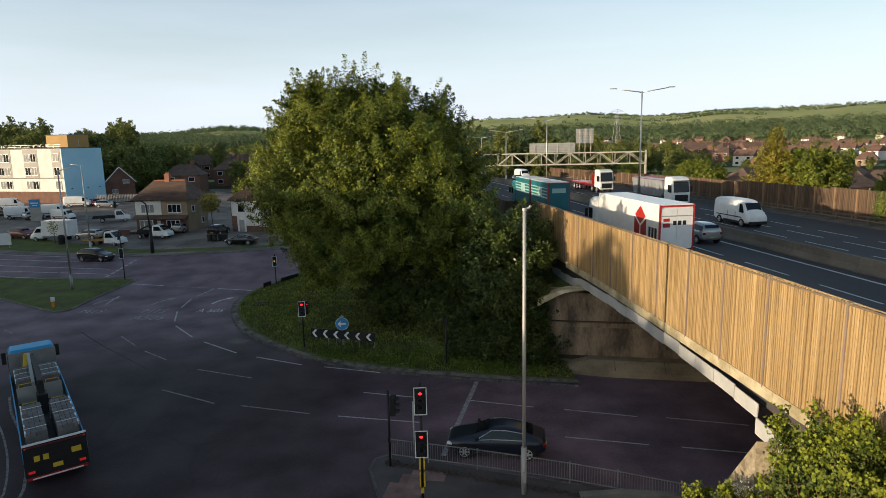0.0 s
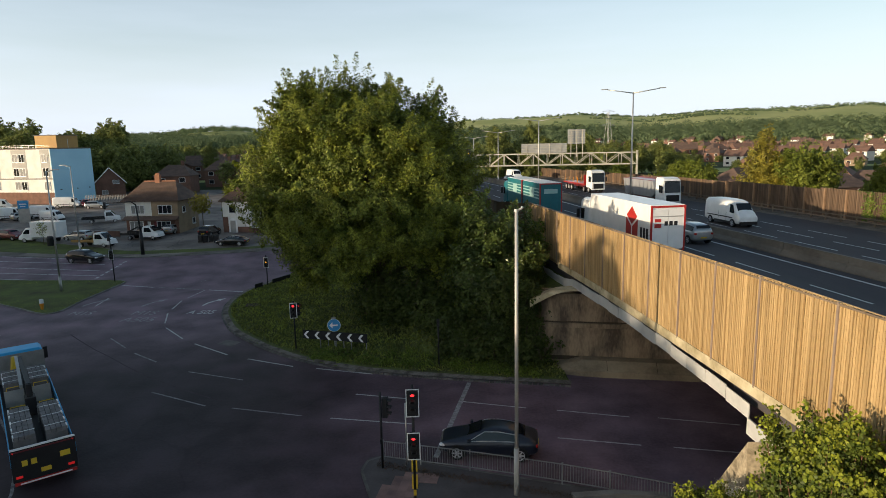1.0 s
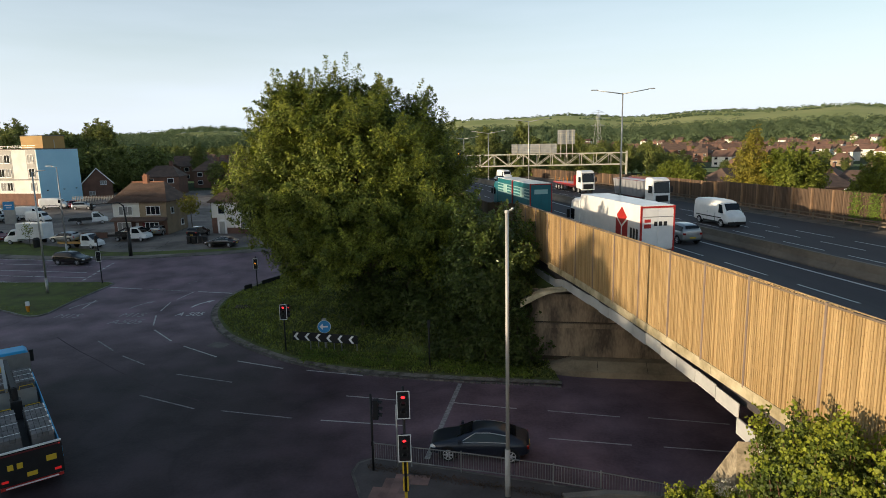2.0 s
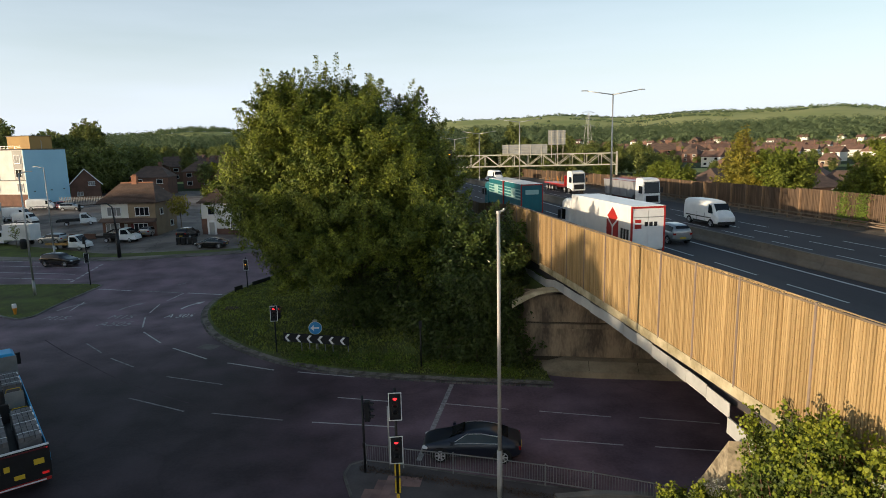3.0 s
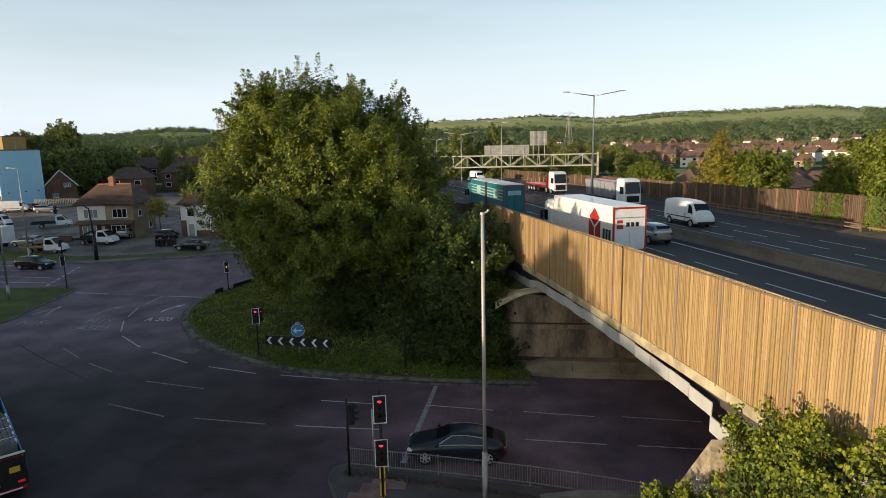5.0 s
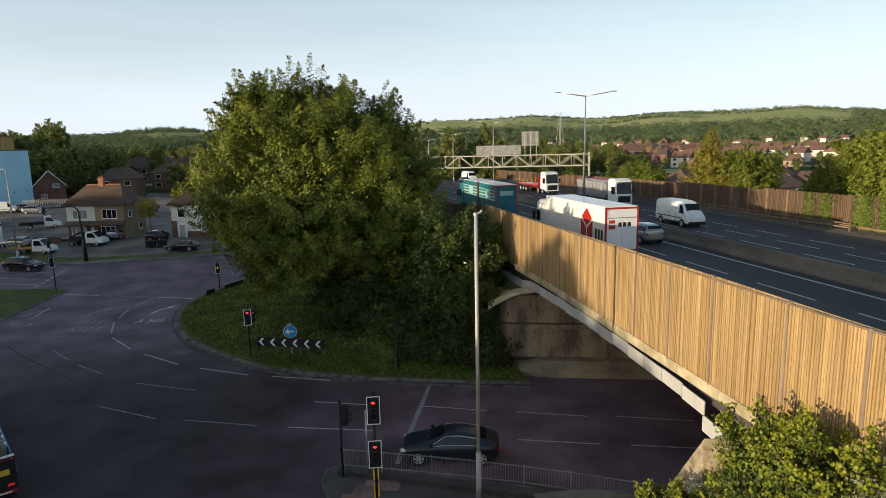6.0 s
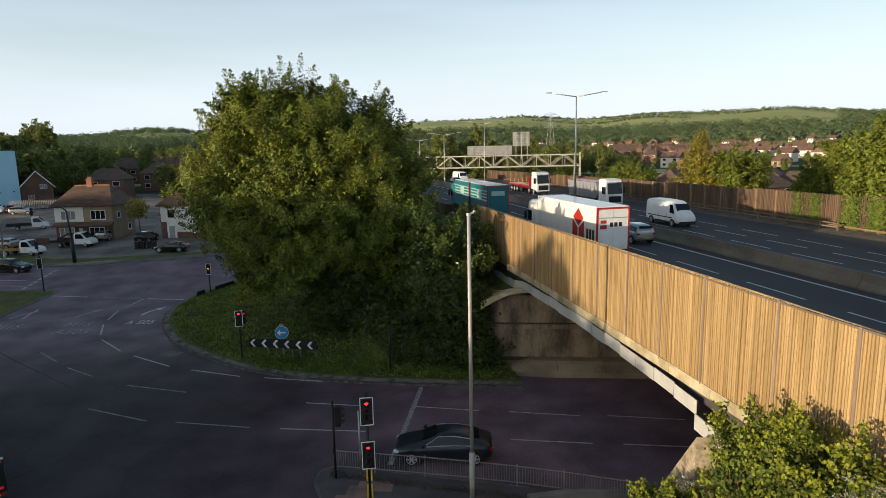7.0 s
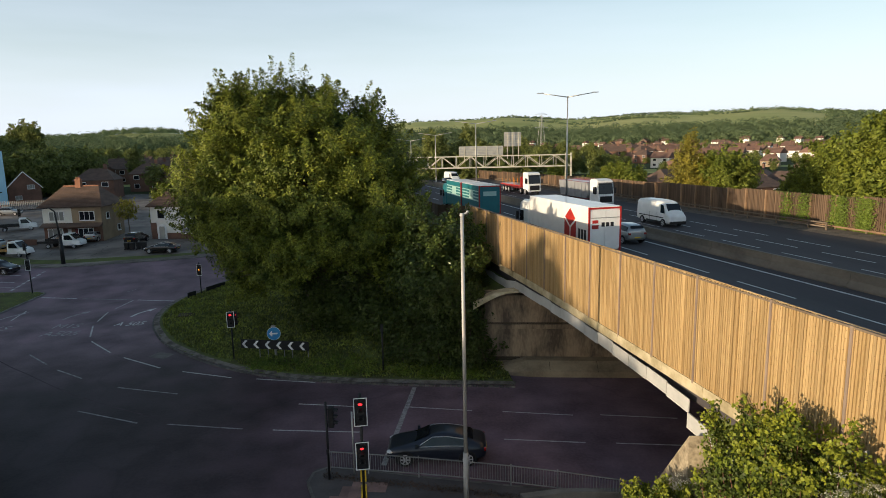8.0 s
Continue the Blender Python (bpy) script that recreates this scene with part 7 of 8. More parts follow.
part("crane_boom", Geo().bar((2.4, 0.0, 2.9), (6.9, 0.1, 3.2), 0.22, 0.26), BLACK, crane)
part("crane_jib", Geo().bar((6.9, 0.25, 3.3), (3.1, 0.3, 2.7), 0.15, 0.2), GALV, crane)
part("crane_ram", Geo().cyl((2.5, 0.02, 2.3), (4.9, 0.06, 3.0), 0.07, 0.05, 10), CHROME, crane)
part("grab", Geo().box(7.9, 0.3, 2.2, 0.35, 0.5, 0.9, 15, 0.6), YELLOW, crane, "yellow grab")

# ---- parked vehicles by the houses ----
R = "parked vehicles"


def parked(kind, x, y, rz, paint_m, length, label, name="parked_car", scale=1.0, category="car"):
    return car(pose(x, y, rise(y) + 0.03, 0, 0, rz), kind, paint_m, length, label, scale, R, name, category=category)


car(pose(-46.3, 79.9, rise(79.9), 0, 0, -12), "suv", BLACK_CAR, 4.6, "black people carrier waiting on the far road", 1.0)
parked("van", -95.9, 135, 20, WHITE, 5.2, "white panel van parked below the blue building", "parked_van", 0.95, "van")
parked("van", -81.6, 117.5, 15, WHITE, 5.0, "white panel van parked in the lorry yard", "parked_van", 0.95, "van")
parked("van", -75.8, 118.6, 0, WHITE, 5.6, "white long van with yellow rear parked in the yard", "parked_van", 1.0, "van")
parked("van", -71.6, 114.6, -15, WHITE, 4.4, "small white van parked in the yard", "parked_van", 0.8, "van")
parked("van", -81.6, 136.5, 10, WHITE, 5.4, "white high van parked by the blue wall", "parked_van", 0.95, "van")
parked("hatch", -78.6, 138.4, -60, RED, 4.0, "red hatchback parked by the blue wall", "parked_car")
parked("suv", -74.0, 134.2, 5, SILVER, 4.4, "silver SUV parked by the palisade fence")
parked("suv", -67.2, 96.6, -20, DARK_RED, 4.6, "dark red SUV with a roof load on the service road")
parked("hatch", -88, 120, 80, BLACK_CAR, 4.1, "black hatchback parked in the yard")
parked("hatch", -78.5, 117.0, 60, SILVER, 4.1, "silver hatchback between the white vans")
parked("hatch", -42.8, 99.6, 80, SILVER, 4.2, "silver hatchback parked before the semi-detached house")
parked("suv", -35.9, 96.4, 82, BLACK_CAR, 4.5, "dark SUV parked before the white house")
parked("saloon", -29.8, 88.6, 172, BLACK_CAR, 4.6, "black saloon parked on the service road")
parked("hatch", -45.6, 97.6, -10, BLACK_CAR, 4.2, "dark hatchback parked behind the pickup")

lv = thing("box_van", pose(-60.8, 94.3, rise(94.3) + 0.03, 0, 0, 172), "white box van parked on the service road", "van", R)
part("box_body", Geo().box(-1.2, 0, 0.85, 4.4, 2.2, 2.35), WHITE, lv, bevel=0.05)
cabv = part("cab", Geo().loft([[(x, -1.0, 0.45), (x, -1.0, z * 0.6), (x, -0.85, z), (x, 0.85, z), (x, 1.0, z * 0.6), (x, 1.0, 0.45)] for x, z in ((1.05, 2.3), (2.0, 2.25), (2.75, 1.35), (3.25, 1.0))]), WHITE, lv, bevel=0.05)
part("windscreen", Geo().add([(2.75, -0.8, 1.42), (2.75, 0.8, 1.42), (2.08, 0.75, 2.18), (2.08, -0.75, 2.18)], [(0, 1, 2, 3)]), GLASS, cabv)
for s in (1, -1):
    part("side_window", Geo().add([(1.3, s * 1.01, 1.4), (2.5, s * 1.01, 1.35), (2.0, s * 0.93, 1.95), (1.3, s * 0.93, 2.0)], [(0, 1, 2, 3)]), GLASS, cabv)
    for x in (-1.9, 2.3):
        wheel(lv, x, s * 1.02, 0.36, 0.24)


def pickup(m, label, bed_m, load=None):
    ob = thing("recovery_pickup", m, label, "pickup truck", R)
    cabp = part("cab", Geo().loft([[(x, -0.98, 0.45), (x, -0.98, z * 0.55), (x, -0.8, z), (x, 0.8, z), (x, 0.98, z * 0.55), (x, 0.98, 0.45)] for x, z in ((0.5, 1.9), (0.6, 2.1), (1.5, 2.1), (2.3, 1.25), (2.9, 1.05), (3.0, 0.8))]), WHITE, ob, bevel=0.05)
    part("windscreen", Geo().add([(2.33, -0.75, 1.32), (2.33, 0.75, 1.32), (1.6, 0.72, 2.03), (1.6, -0.72, 2.03)], [(0, 1, 2, 3)]), GLASS, cabp)
    for s in (1, -1):
        part("side_window", Geo().add([(0.75, s * 0.985, 1.25), (2.05, s * 0.985, 1.25), (1.55, s * 0.87, 1.9), (0.75, s * 0.87, 1.9)], [(0, 1, 2, 3)]), GLASS, cabp)
        part("headlamp", Geo().ball(2.95, s * 0.75, 0.85, 0.08, 0.16, 0.1), HEAD, cabp)
        for x in (-1.6, 2.1):
            wheel(ob, x, s * 0.98, 0.35, 0.24)
    part("bed", Geo().box(-1.3, 0, 0.75, 3.7, 2.0, 0.16), bed_m, ob)
    part("side_rail", Geo().box(-1.3, 0.97, 0.9, 3.7, 0.06, 0.2).box(-1.3, -0.97, 0.9, 3.7, 0.06, 0.2), bed_m, ob)
    return ob


pickup(pose(-50.4, 89.9, rise(90) + 0.03, 0, 0, -10), "white recovery truck carrying a silver car", OCHRE)
car(pose(-53.0, 90.3, rise(90) + 0.94, 0, 0, 170), "hatch", SILVER, 4.0, "silver hatchback loaded on the recovery truck", 0.95, R, "loaded_car")
pickup(pose(-45.6, 94.7, rise(94.7) + 0.03, 0, 0, -6), "white recovery pickup with a black lifting frame", BLACK)
lift = thing("vehicle_lift", pose(-46.9, 94.9, rise(94.9) + 0.95, 0, 0, -6), "black lifting frame on the pickup bed", "lifting frame")
part("beam", Geo().box(0, 0, 0, 2.2, 0.5, 0.4).bar((-0.9, 0, 0.3), (0.6, 0, 1.0), 0.2), BLACK, lift)
pickup(pose(-60.6, 111.2, rise(111) + 0.03, 0, 0, 25), "white truck with a lowered vehicle ramp", BLACK)


# ---- buildings ----
def window(parent, m, w, h, glass_m=GLASS_CURTAIN, bars=2, frame_m=WHITE):
    """A framed window facing -y, with sill, panes and mullions, as a part of a wall."""
    def at(geo):
        geo.v = [tuple(m @ Vector(p)) for p in geo.v]
        return geo
    t = 0.07
    rim_out = [(-w / 2, 0), (w / 2, 0), (w / 2, h), (-w / 2, h)]
    rim_in = [(-w / 2 + t, t), (w / 2 - t, t), (w / 2 - t, h - t), (-w / 2 + t, h - t)]
    fr = Geo().add([(x, y, z) for y in (-0.07, 0.03) for x, z in rim_out + rim_in],
                   [f for i in range(4) for j in [(i + 1) % 4] for f in ((i, j, 4 + j, 4 + i), (8 + j, 8 + i, 12 + i, 12 + j), (i, 8 + i, 8 + j, j), (4 + i, 4 + j, 12 + j, 12 + i))])
    win = part("window", at(fr), frame_m, parent, "white window frame" if frame_m is WHITE else "")
    for k in range(1, bars):
        part("mullion", at(Geo().box(-w / 2 + w * k / bars, -0.02, t, 0.06, 0.09, h - 2 * t)), frame_m, win)
    for k in range(bars):
        a = -w / 2 + w * (k + 0.5) / bars
        part("pane", at(Geo().box(a, 0.0, t, w / bars - 0.06, 0.03, h - 2 * t)), glass_m, win)
    part("sill", at(Geo().box(0, -0.08, -0.07, w + 0.1, 0.18, 0.07)), frame_m, win)
    return win


def hip_roof(w, d, z0, h, over=0.4, ridge=0.5, hip=True):
    """A roof over a w by d plan centred on the origin: ridge along x."""
    a, b = w / 2 + over, d / 2 + over
    r = (w / 2) * ridge if hip else a
    pts = [(-a, -b, z0), (a, -b, z0), (a, b, z0), (-a, b, z0), (-r, 0, z0 + h), (r, 0, z0 + h), (-a, -b, z0 - 0.15), (a, -b, z0 - 0.15), (a, b, z0 - 0.15), (-a, b, z0 - 0.15)]
    return Geo().add(pts, [(0, 1, 5, 4), (2, 3, 4, 5), (1, 2, 5), (3, 0, 4), (6, 7, 1, 0), (7, 8, 2, 1), (8, 9, 3, 2), (9, 6, 0, 3), (9, 8, 7, 6)])


def tile_courses(parent, w, d, z0, h, over, ridge, material):
    """Raised courses on the two long roof slopes, so the tiling catches the light."""
    gg = Geo()
    a, b, r = w / 2 + over, d / 2 + over, (w / 2) * ridge
    n = 16
    for s in (-1, 1):
        for i in range(n):
            t = i / n
            x = a + (r - a) * t
            y, z = s * b * (1 - t), z0 + h * t
            gg.bar((-x, y, z + 0.03), (x, y, z + 0.03), 0.1, 0.045)
    part("tile_course", gg, material, parent)


def chimney(parent, x, y, z, h=1.5, pots=2):
    st = part("chimney", Geo().box(x, y, z - 1.0, 0.8, 0.6, h + 1.0).box(x, y, z + h, 0.9, 0.7, 0.12), TERRACOTTA if pots > 2 else BRICK, parent, "red brick chimney")
    for k in range(pots):
        part("chimney_pot", Geo().cyl((x + (k - (pots - 1) / 2) * 0.76 / pots, y, z + h + 0.1), (x + (k - (pots - 1) / 2) * 0.76 / pots, y, z + h + 0.4), 0.09, 0.075, 8), TERRACOTTA, st)


# the semi-detached pair with the brown hipped roof
sx, sy, srz = -45.7, 102.6, -6.0
semi = thing("semi_detached_house", pose(sx, sy, rise(99) - 0.1, 0, 0, srz), "semi-detached house, half white render and half tan pebbledash, brown hipped roof", "house")
W, D, E_ = 8.9, 6.6, 5.5
wl_ = part("wall", Geo().box(-W / 4, 0, 0, W / 2, D, E_), CREAM_PAINT, semi, "white rendered upper wall")
wr_ = part("wall", Geo().box(W / 4 + 0.001, 0, 0, W / 2, D, E_), PEBBLE, semi, "tan pebbledash wall")
part("brick_base", Geo().box(0, -0.03, 0, W - 0.02, D + 0.02, 2.6), BRICK, semi, "red brick lower wall")
roof = part("roof", hip_roof(W, D, E_, 2.9, 0.45, 0.62), TILE, semi, "brown tiled hipped roof")
tile_courses(roof, W, D, E_, 2.9, 0.45, 0.62, TILE)
part("ridge", Geo().cyl((-W * 0.31, 0, E_ + 2.92), (W * 0.31, 0, E_ + 2.92), 0.12, 0.12, 8), TERRACOTTA, roof)
chimney(semi, -0.3, 0.0, E_ + 2.9, 0.95, 4)
for s in (-1, 1):
    mt = wl_ if s < 0 else wr_
    bay = part("bay", Geo().slab([(s * 2.3 - 1.5, -D / 2), (s * 2.3 - 1.15, -D / 2 - 0.7), (s * 2.3 + 1.15, -D / 2 - 0.7), (s * 2.3 + 1.5, -D / 2)], 0, 2.5), BRICK, semi, "ground-floor bay")
    window(semi, pose(s * 2.3, -D / 2 - 0.72, 0.75), 2.3, 1.5, GLASS_CURTAIN if s < 0 else GLASS, 3)
    window(semi, pose(s * 2.3, -D / 2 - 0.04, 3.35), 2.3, 1.4, GLASS_CURTAIN if s < 0 else GLASS, 3)
    door = part("front_door", Geo().box(s * 0.75, -D / 2 - 0.04, 0.05, 0.9, 0.06, 2.05), WHITE if s < 0 else DARK_RED, semi)
    part("door_handle", Geo().ball(s * 0.75 + 0.34, -D / 2 - 0.09, 1.05, 0.04, 0.03, 0.05), CHROME, door)
part("canopy", Geo().add([(-W / 2 - 0.1, -D / 2 - 1.1, 2.5), (W / 2 + 0.1, -D / 2 - 1.1, 2.5), (W / 2 + 0.1, -D / 2, 3.0), (-W / 2 - 0.1, -D / 2, 3.0), (-W / 2 - 0.1, -D / 2 - 1.1, 2.4), (W / 2 + 0.1, -D / 2 - 1.1, 2.4), (W / 2 + 0.1, -D / 2, 2.5), (-W / 2 - 0.1, -D / 2, 2.5)],
                         [(0, 1, 2, 3), (5, 4, 7, 6), (4, 5, 1, 0), (1, 5, 6, 2), (3, 2, 6, 7), (4, 0, 3, 7)]), TILE, semi, "tiled canopy over the bays")
window(semi, pose(W / 2 + 0.03, -1.5, 3.4, 0, 0, 90), 0.9, 1.0, GLASS, 1)
window(semi, pose(W / 2 + 0.03, 1.5, 1.2, 0, 0, 90), 0.9, 1.0, GLASS, 1)
gw = thing("garden_wall", pose(-52.6, 97.6, rise(97.6), 0, 0, -6), "low red brick garden wall before the house", "garden wall")
part("wall", Geo().box(0, 0, 0, 4.2, 0.22, 0.9), BRICK, gw)
part("coping", Geo().box(0, 0, 0.9, 4.3, 0.3, 0.06), KERB, gw)

# the white house half hidden by the tree
wh = thing("white_house", pose(-29.6, 102.2, rise(100) - 0.1, 0, 0, -10), "white rendered house with brick base and arched porch, brown roof", "house")
wv = part("wall", Geo().box(0, 0, 0, 8.6, 8.0, 5.2), CREAM_PAINT, wh, "white rendered wall")
part("brick_base", Geo().box(0, -0.03, 0, 8.62, 8.0, 1.0).box(-3.9, -0.05, 1.0, 0.9, 8.0, 1.6), BRICK, wh)
rf = part("roof", hip_roof(8.6, 8.0, 5.2, 3.2, 0.45, 0.35), TILE, wh, "brown tiled hipped roof")
tile_courses(rf, 8.6, 8.0, 5.2, 3.2, 0.45, 0.35, TILE)
chimney(wh, 2.5, 0, 7.6)
window(wh, pose(-2.6, -4.04, 3.2), 1.2, 1.3, GLASS, 1)
window(wh, pose(1.6, -4.04, 3.2), 2.2, 1.4, GLASS_CURTAIN, 3)
window(wh, pose(1.6, -4.04, 0.9), 2.2, 1.4, GLASS_CURTAIN, 3)
arch = [(-0.75, 0), (0.75, 0), (0.75, 1.7)] + [(0.75 * math.cos(a), 1.7 + 0.7 * math.sin(a)) for a in [math.pi * k / 8 for k in range(1, 8)]] + [(-0.75, 1.7)]
part("arched_porch", Geo().sheet(arch, lambda a, z, d: (a - 2.6, -4.06 - d, z), 0.05), WHITE, wh, "white arched porch")
dr = part("front_door", Geo().box(-2.6, -4.14, 0.05, 0.85, 0.05, 1.95), GALV, wh)

# the block with the blue end wall
bk = thing("apartment_block", pose(-99.4, 153.2, rise(150) - 0.2, 0, 0, -17), "four-storey block with white front, sky-blue end wall, brick ground floor", "building")
BW, BD, BH = 26.0, 11.4, 12.9
core_b = part("wall", Geo().box(0, 0, 2.9, BW, BD, BH - 2.9), CREAM_PAINT, bk, "white rendered front wall")
part("brick_storey", Geo().box(0, 0, 0, BW - 0.1, BD - 0.1, 2.9), BRICK, bk, "red brick ground floor")
part("blue_end_wall", Geo().box(BW / 2 + 0.06, 0, 0.6, 0.12, BD + 0.04, BH - 0.6), BLUE_WALL, bk, "sky-blue rendered end wall")
part("roof", Geo().box(0, 0, BH, BW + 0.3, BD + 0.3, 0.25), ASPHALT_OLD, bk)
for z in (5.95, ):
    part("string_course", Geo().box(0, -BD / 2 - 0.04, z, BW, 0.12, 0.25), KERB, bk)
part("parapet_rail", Geo().bar((-BW / 2, -BD / 2, BH + 0.9), (BW / 2, -BD / 2, BH + 0.9), 0.05).bar((-BW / 2, -BD / 2, BH + 0.5), (BW / 2, -BD / 2, BH + 0.5), 0.04), GALV, bk)
for x in np.arange(-BW / 2, BW / 2, 2.0):
    part("rail_post", Geo().bar((x, -BD / 2, BH + 0.2), (x, -BD / 2, BH + 0.9), 0.05), GALV, bk)
for s, xx in enumerate((BW / 2 - 1.7, BW / 2 - 8.6, BW / 2 - 10.6, BW / 2 - 17, BW / 2 - 19)):
    if s in (0, 1, 3):
        part("recess_panel", Geo().box(xx - (0.9 if s else 0), -BD / 2 - 0.015, 6.2, 4.4 if s else 2.6, 0.06, BH - 6.3), PANEL_GREY, bk, "pale grey recessed panel strip")
    for z in (3.5, 6.7, 9.9):
        window(bk, pose(xx, -BD / 2 - 0.07, z), 1.7, 1.9, GLASS_CURTAIN if (s + int(z)) % 2 else GLASS, 2)
pl = part("plant_room", Geo().box(BW / 2 - 5.0, 1, BH + 0.25, 6.5, 6, 2.9), OCHRE, bk, "ochre rooftop plant room")
part("plant_cap", Geo().box(BW / 2 - 5.0, 1, BH + 3.15, 6.8, 6.3, 0.15), KERB, pl)
part("vent_pipe", Geo().cyl((BW / 2 - 0.6, 0, BH + 0.2), (BW / 2 - 0.6, 0, BH + 2.2), 0.06, 0.06), GALV, bk)
for y in (-4, 0.5, 4):
    part("wall_lamp", Geo().box(BW / 2 + 0.2, y, 3.4, 0.3, 0.3, 0.2), BLACK, bk)

# brick house with its gable to the road
gb = thing("gabled_house", pose(-84.0, 160.0, rise(160), 0, 0, -62), "red brick house with a steep gable facing the road", "house")
wv = part("wall", Geo().sheet([(-4, 0), (4, 0), (4, 4.6), (0, 8.8), (-4, 4.6)], lambda a, z, d: (-d, a, z), 9.0), BRICK, gb)
rg2 = Geo()
for s in (1, -1):
    rg2.add([(0.3, s * 4.5, 4.15), (-9.3, s * 4.5, 4.15), (-9.3, 0, 8.95), (0.3, 0, 8.95), (0.3, s * 4.5, 4.35), (-9.3, s * 4.5, 4.35), (-9.3, 0, 9.15), (0.3, 0, 9.15)], [(0, 1, 2, 3), (4, 5, 6, 7), (0, 4, 7, 3), (1, 5, 4, 0), (1, 2, 6, 5)])
part("roof", rg2, TILE, gb)
part("barge_board", Geo().bar((0.34, 4.5, 4.2), (0.34, 0, 9.0), 0.06, 0.25).bar((0.34, -4.5, 4.2), (0.34, 0, 9.0), 0.06, 0.25), WHITE, gb)
window(gb, pose(0.04, 1.6, 4.0, 0, 0, 90), 1.8, 1.2, GLASS_CURTAIN, 3)
window(gb, pose(0.04, -1.6, 1.0, 0, 0, 90), 1.6, 1.2, GLASS_CURTAIN, 2)

gb.scale = (0.84, 0.84, 0.84)
# shed, totem sign, palisade, bins
tt = thing("totem_sign", pose(-76.0, 113.6, rise(113.6), 0, 0, 5), "blue and grey totem sign at the yard", "sign")
tpn = part("panel", Geo().box(0, 0, 0, 1.9, 0.25, 4.1), GALV, tt)
part("blue_face", Geo().box(0, -0.14, 2.6, 1.85, 0.03, 1.45), SIGN_BLUE, tpn)
part("text_bar", Geo().box(0, -0.165, 3.3, 1.3, 0.02, 0.22).box(0, -0.165, 2.9, 0.9, 0.02, 0.15), WHITE, tpn)
pf = thing("palisade_fence", pose(-72, 141, rise(141)), "grey steel palisade fence by the blue wall", "fence")
for i in range(44):
    part("pale", Geo().box(-8 + 0.36 * i, 0, 0.1, 0.16, 0.03, 2.2, 0, 0.8), RAIL_STEEL, pf)
for z in (0.5, 1.9):
    part("rail", Geo().bar((-8.1, 0.05, z), (7.7, 0.05, z), 0.05), RAIL_STEEL, pf)
for x, y in ((-35.4, 91.2), (-34.6, 91.0), (-33.8, 91.2), (-33.0, 91.0)):
    bn = thing("wheelie_bin", pose(x, y, rise(y) + 0.03, 0, 0, 8 * x), "black wheeled refuse bin at the roadside", "bin", "wheelie bins")
    part("tub", Geo().box(0, 0, 0.08, 0.48, 0.5, 0.95, 0, 1.2), BLACK, bn)
    part("lid", Geo().box(0, 0, 1.03, 0.6, 0.64, 0.07, 0, 0.85), BLACK, bn)
    part("wheel", Geo().cyl((-0.22, 0.27, 0.1), (0.22, 0.27, 0.1), 0.1, 0.1), RUBBER, bn)
lb = thing("litter_bin", pose(-57.6, 91.0, rise(91)), "dark litter bin on the verge", "bin")
part("tub", Geo().cyl((0, 0, 0), (0, 0, 1.2), 0.45, 0.5, 14), BLACK, lb)
part("hood", Geo().cyl((0, 0, 1.2), (0, 0, 1.5), 0.52, 0.3, 14), BLACK, lb)
st = thing("verge_sapling", pose(-58.9, 91.5, rise(91)), "thin young tree on the verge", "tree")
part("trunk", Geo().cyl((0, 0, 0), (0, 0, 2.6), 0.05, 0.03), BARK, st)
pts, out = clump_points([(0, 0, 2.8, 0.7, 0.7, 1.3)], 30, rng, 0.6, 0.5)
tagged(piece("crown", leaf_mesh("crown", pts, 0.2, LEAF, rng, out), st), kind="stuff")
vs = thing("notice_board", pose(-65.2, 88.6, rise(88.6), 0, 0, 15), "white notice board at the verge", "sign")
part("panel", Geo().box(0, 0, 0.6, 3.0, 0.1, 1.7), WHITE, vs)
part("leg", Geo().box(-1.2, 0.08, 0, 0.1, 0.1, 1.5), GALV, vs)
part("leg", Geo().box(1.2, 0.08, 0, 0.1, 0.1, 1.5), GALV, vs)
tree("golden_sapling", pose(-38.0, 99.5, rise(99)), [(0, 0, 4.6, 1.6, 1.5, 1.8)], LEAF_GOLD, 0.3, 40, "small golden-leaved tree beside the house", "tree", 0.09, 0.6, 0.6, 61)
tree("garden_shrub", pose(-33.6, 101.0, rise(101)), [(0, 0, 4.2, 1.6, 1.6, 3.6), (0.5, 0.4, 6.6, 1.1, 1.1, 1.6)], LEAF, 0.3, 34, "tall garden shrub between the houses", "shrub", 0.1, 0.5, 0.7, 62)


# ---- the town: three kinds of house, repeated ----
def town_house(m, wall_m, roof_m, w, d, e, h, hip, label, plain=False):
    ob = thing("town_house", m, label, "house", "houses of the town")
    part("wall", Geo().box(0, 0, -1.0, w, d, e + 1.0), wall_m, ob)
    part("roof", hip_roof(w, d, e, h, 0.35, 0.45, hip), roof_m, ob)
    if not hip:
        gg = Geo()
        for s in (1, -1):
            gg.sheet([(-d / 2, e), (d / 2, e), (0, e + h * 0.93)], lambda a, z, dd: (s * (w / 2 - 0.01) - s * dd, a, z), 0.2)
        part("gable", gg, wall_m, ob)
    part("chimney", Geo().box(w * 0.2, 0, e + h * 0.6, 0.8, 0.6, h * 0.4 + 1.1), BRICK, ob)
    for x in (-w * 0.28, w * 0.28):
        for z in (0.9, 3.3):
            if z + 1.2 < e and not (plain and z < 2 and e > 4):
                win = part("window", Geo().box(x, -d / 2 - 0.02, z, 1.6, 0.08, 1.25), WHITE, ob)
                part("pane", Geo().box(x, -d / 2 - 0.05, z + 0.1, 1.4, 0.06, 1.05), GLASS, win)
    return ob


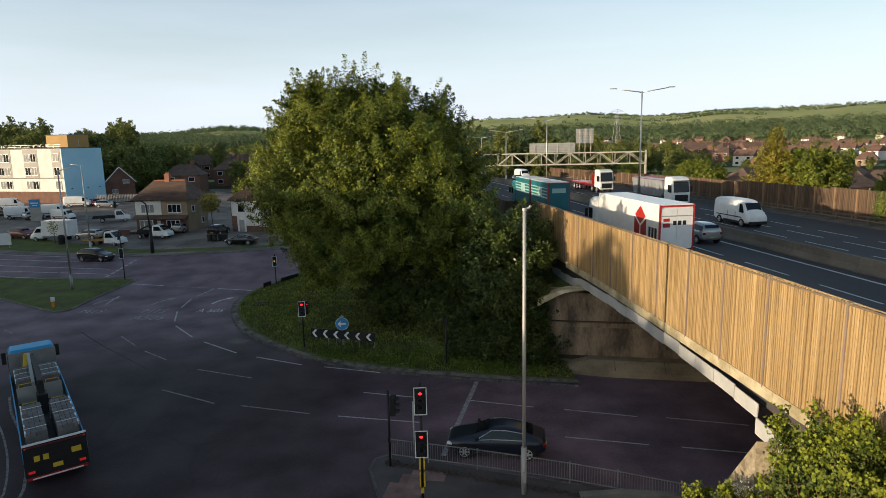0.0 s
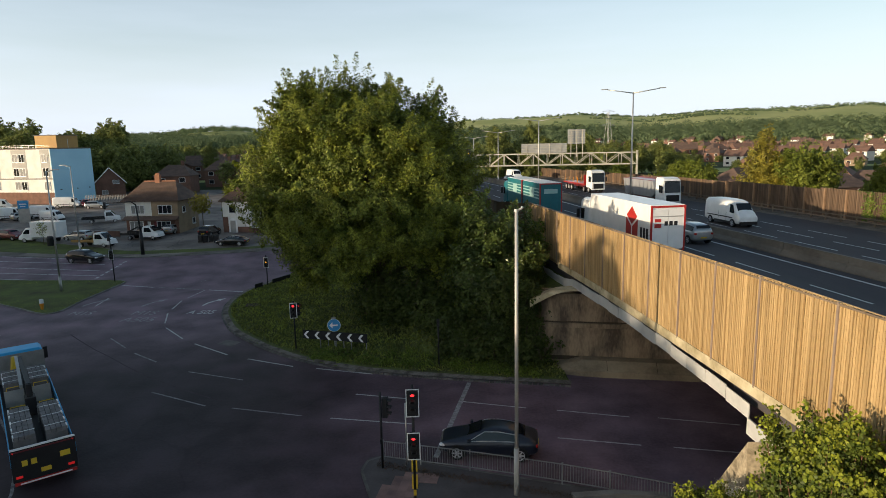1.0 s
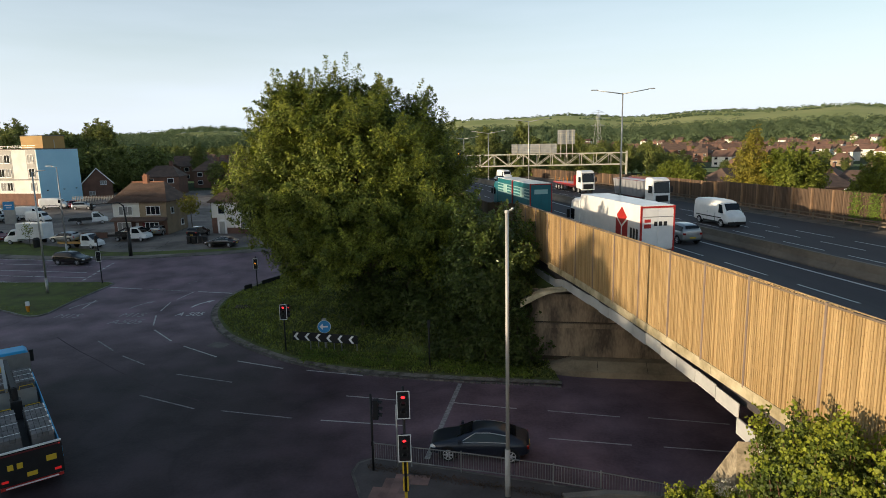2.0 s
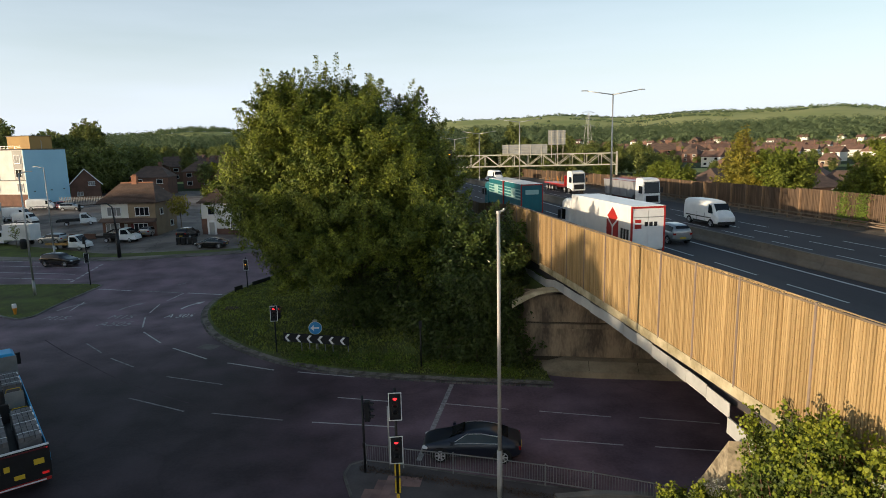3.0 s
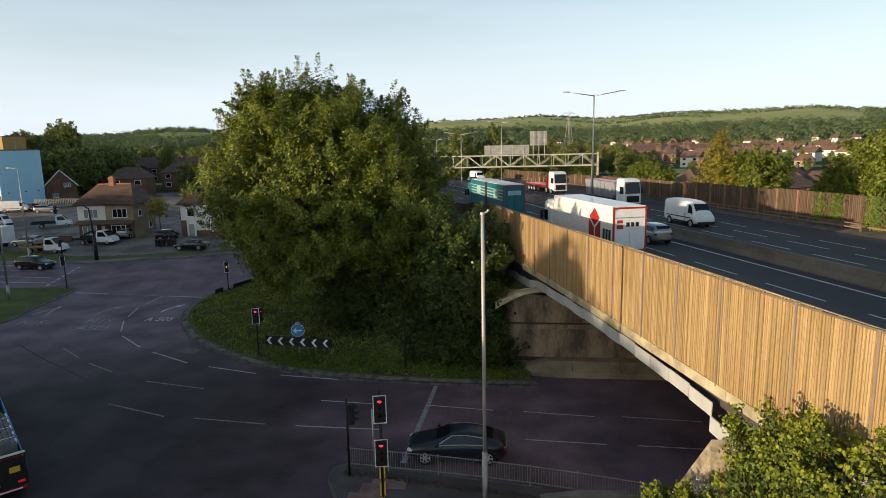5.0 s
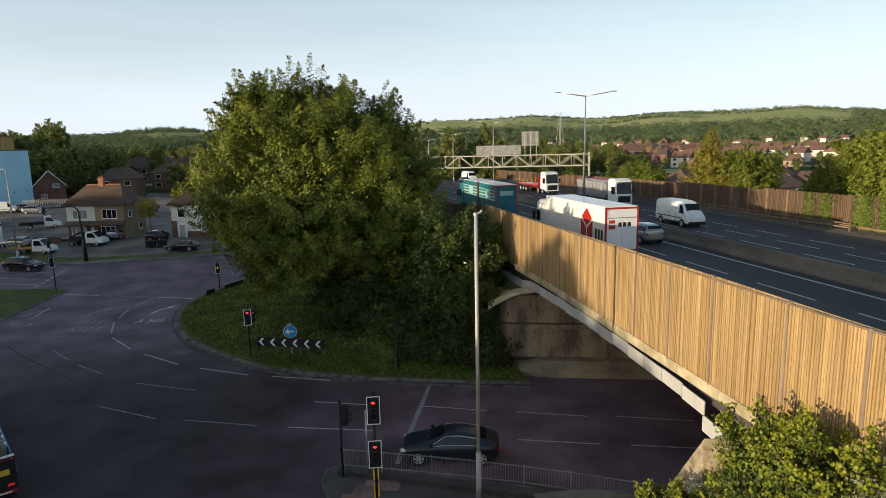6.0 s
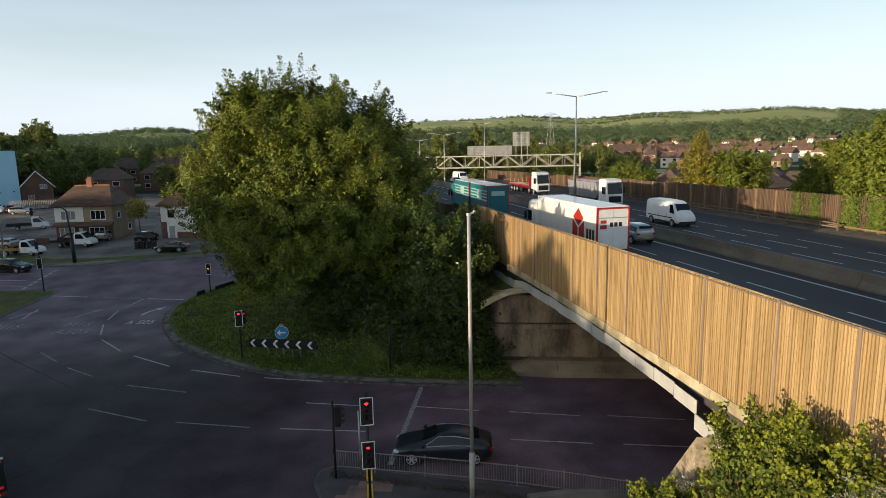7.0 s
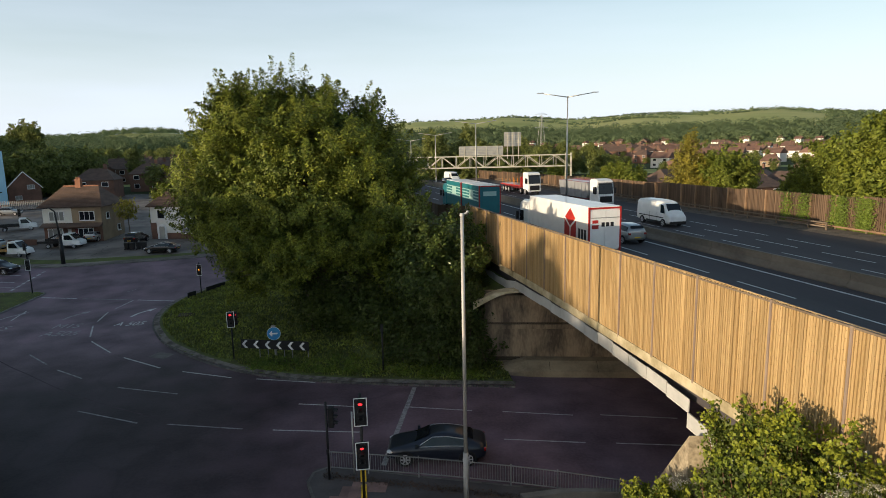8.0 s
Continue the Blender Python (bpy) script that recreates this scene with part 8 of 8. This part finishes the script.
def town_set(x, y, plain):
    return [town_house(pose(x, y, rise(y), 0, 0, 10), BRICK, TILE, 9, 8, 5.0, 2.8, True, "red brick semi with brown hipped roof", plain),
            town_house(pose(x + 12, y - 2, rise(y), 0, 0, 0), CREAM_PAINT, TILE_RED, 9, 8, 4.9, 3.0, False, "white rendered house with red gabled roof", plain),
            town_house(pose(x - 14, y + 10, rise(y), 0, 0, -20), BRICK, TILE, 14, 8, 5.0, 3.2, False, "red brick terrace with brown tiled roof", plain),
            town_house(pose(x + 22, y + 2, rise(y), 0, 0, 12), PEBBLE, TILE_RED, 8, 7, 2.8, 3.0, True, "tan bungalow with red hipped roof", plain)]


near_set, far_set = town_set(150, 330, False), town_set(210, 480, True)
rt = random.Random(17)


def spread(n, az, dist, rz0, kinds_of, away=9.0, size=1.0, mix_of=(0, 1, 1, 1, 2, 3)):
    placed = []
    tries = 0
    while len(placed) < n and tries < 4000:
        tries += 1
        a, d = radians(rt.uniform(*az)), rt.uniform(*dist)
        x, y = d * math.sin(a), d * math.cos(a)
        if any(math.hypot(x - u, y - v) < away + 4 for u, v in placed) or (x > edge_x(min(y, 300)) - 24 and x < edge_x(min(y, 300)) + 44 and y < 330):
            continue
        placed.append((x, y))
        c = copy_thing(kinds_of[rt.choice(mix_of)], pose(x, y, rise(y) + hill(x, y) - 0.2, 0, 0, rz0 + rt.choice((0, 90, 0, 8, -12)) + rt.uniform(-4, 4)))
        c.scale = (size, size, size)


spread(9, (-25.5, -15), (180, 250), 5, near_set, mix_of=(0, 0, 2))
spread(9, (-24, -10), (260, 340), 5, near_set, mix_of=(0, 1, 2, 2))
spread(36, (-26, 2), (340, 700), 0, far_set)
for az, d, k, turn in ((30.6, 152, 0, -20), (33.0, 147, 0, 15), (35.4, 154, 0, -40), (33.7, 198, 3, 40), (31.6, 232, 1, -35), (26.2, 158, 0, 30)):
    x, y = d * math.sin(radians(az)), d * math.cos(radians(az))
    copy_thing(near_set[k], pose(x, y, rise(y) - 2.4, 0, 0, turn))
spread(7, (24, 40), (235, 300), -50, near_set, 6, 0.8, (1, 3, 3))
spread(26, (20, 42), (300, 430), -50, near_set, 5, 0.82, (0, 1, 1, 1, 3))
spread(118, (12, 42), (430, 850), -50, far_set, 3, 0.9)


# ---- the slats of the near fence, last ----
slat = mesh_of("slat", Geo().box(0, 0, 0, 0.05, 0.081, 1.0, 0, 0.97), SLAT)
rs = random.Random(9)
rest = Geo()
y = 8.2
while y < 53:
    zb, zt = 6.62 - 0.011 * abs(y - 36), fence_top(y) - 0.01
    x, wide, high = fence_x(y) - 0.022 - 0.03 * rs.random(), rs.uniform(0.88, 1.1), zt - zb - 0.02 * rs.random()
    if y < 38.2:
        ob = piece("slat", slat, near_fence)
        ob.matrix_basis = pose(x, y, zb, 0, 0.1 * rs.uniform(-1, 1), rs.uniform(-3, 3)) @ Matrix.Diagonal((1, wide, high, 1))
    else:
        rest.box(x, y, zb, 0.045, 0.086 * wide, high, rs.uniform(-3, 3), 0.97)
    y += 0.102
tagged(part("slats", rest, SLAT_FAR, near_fence), kind="stuff")
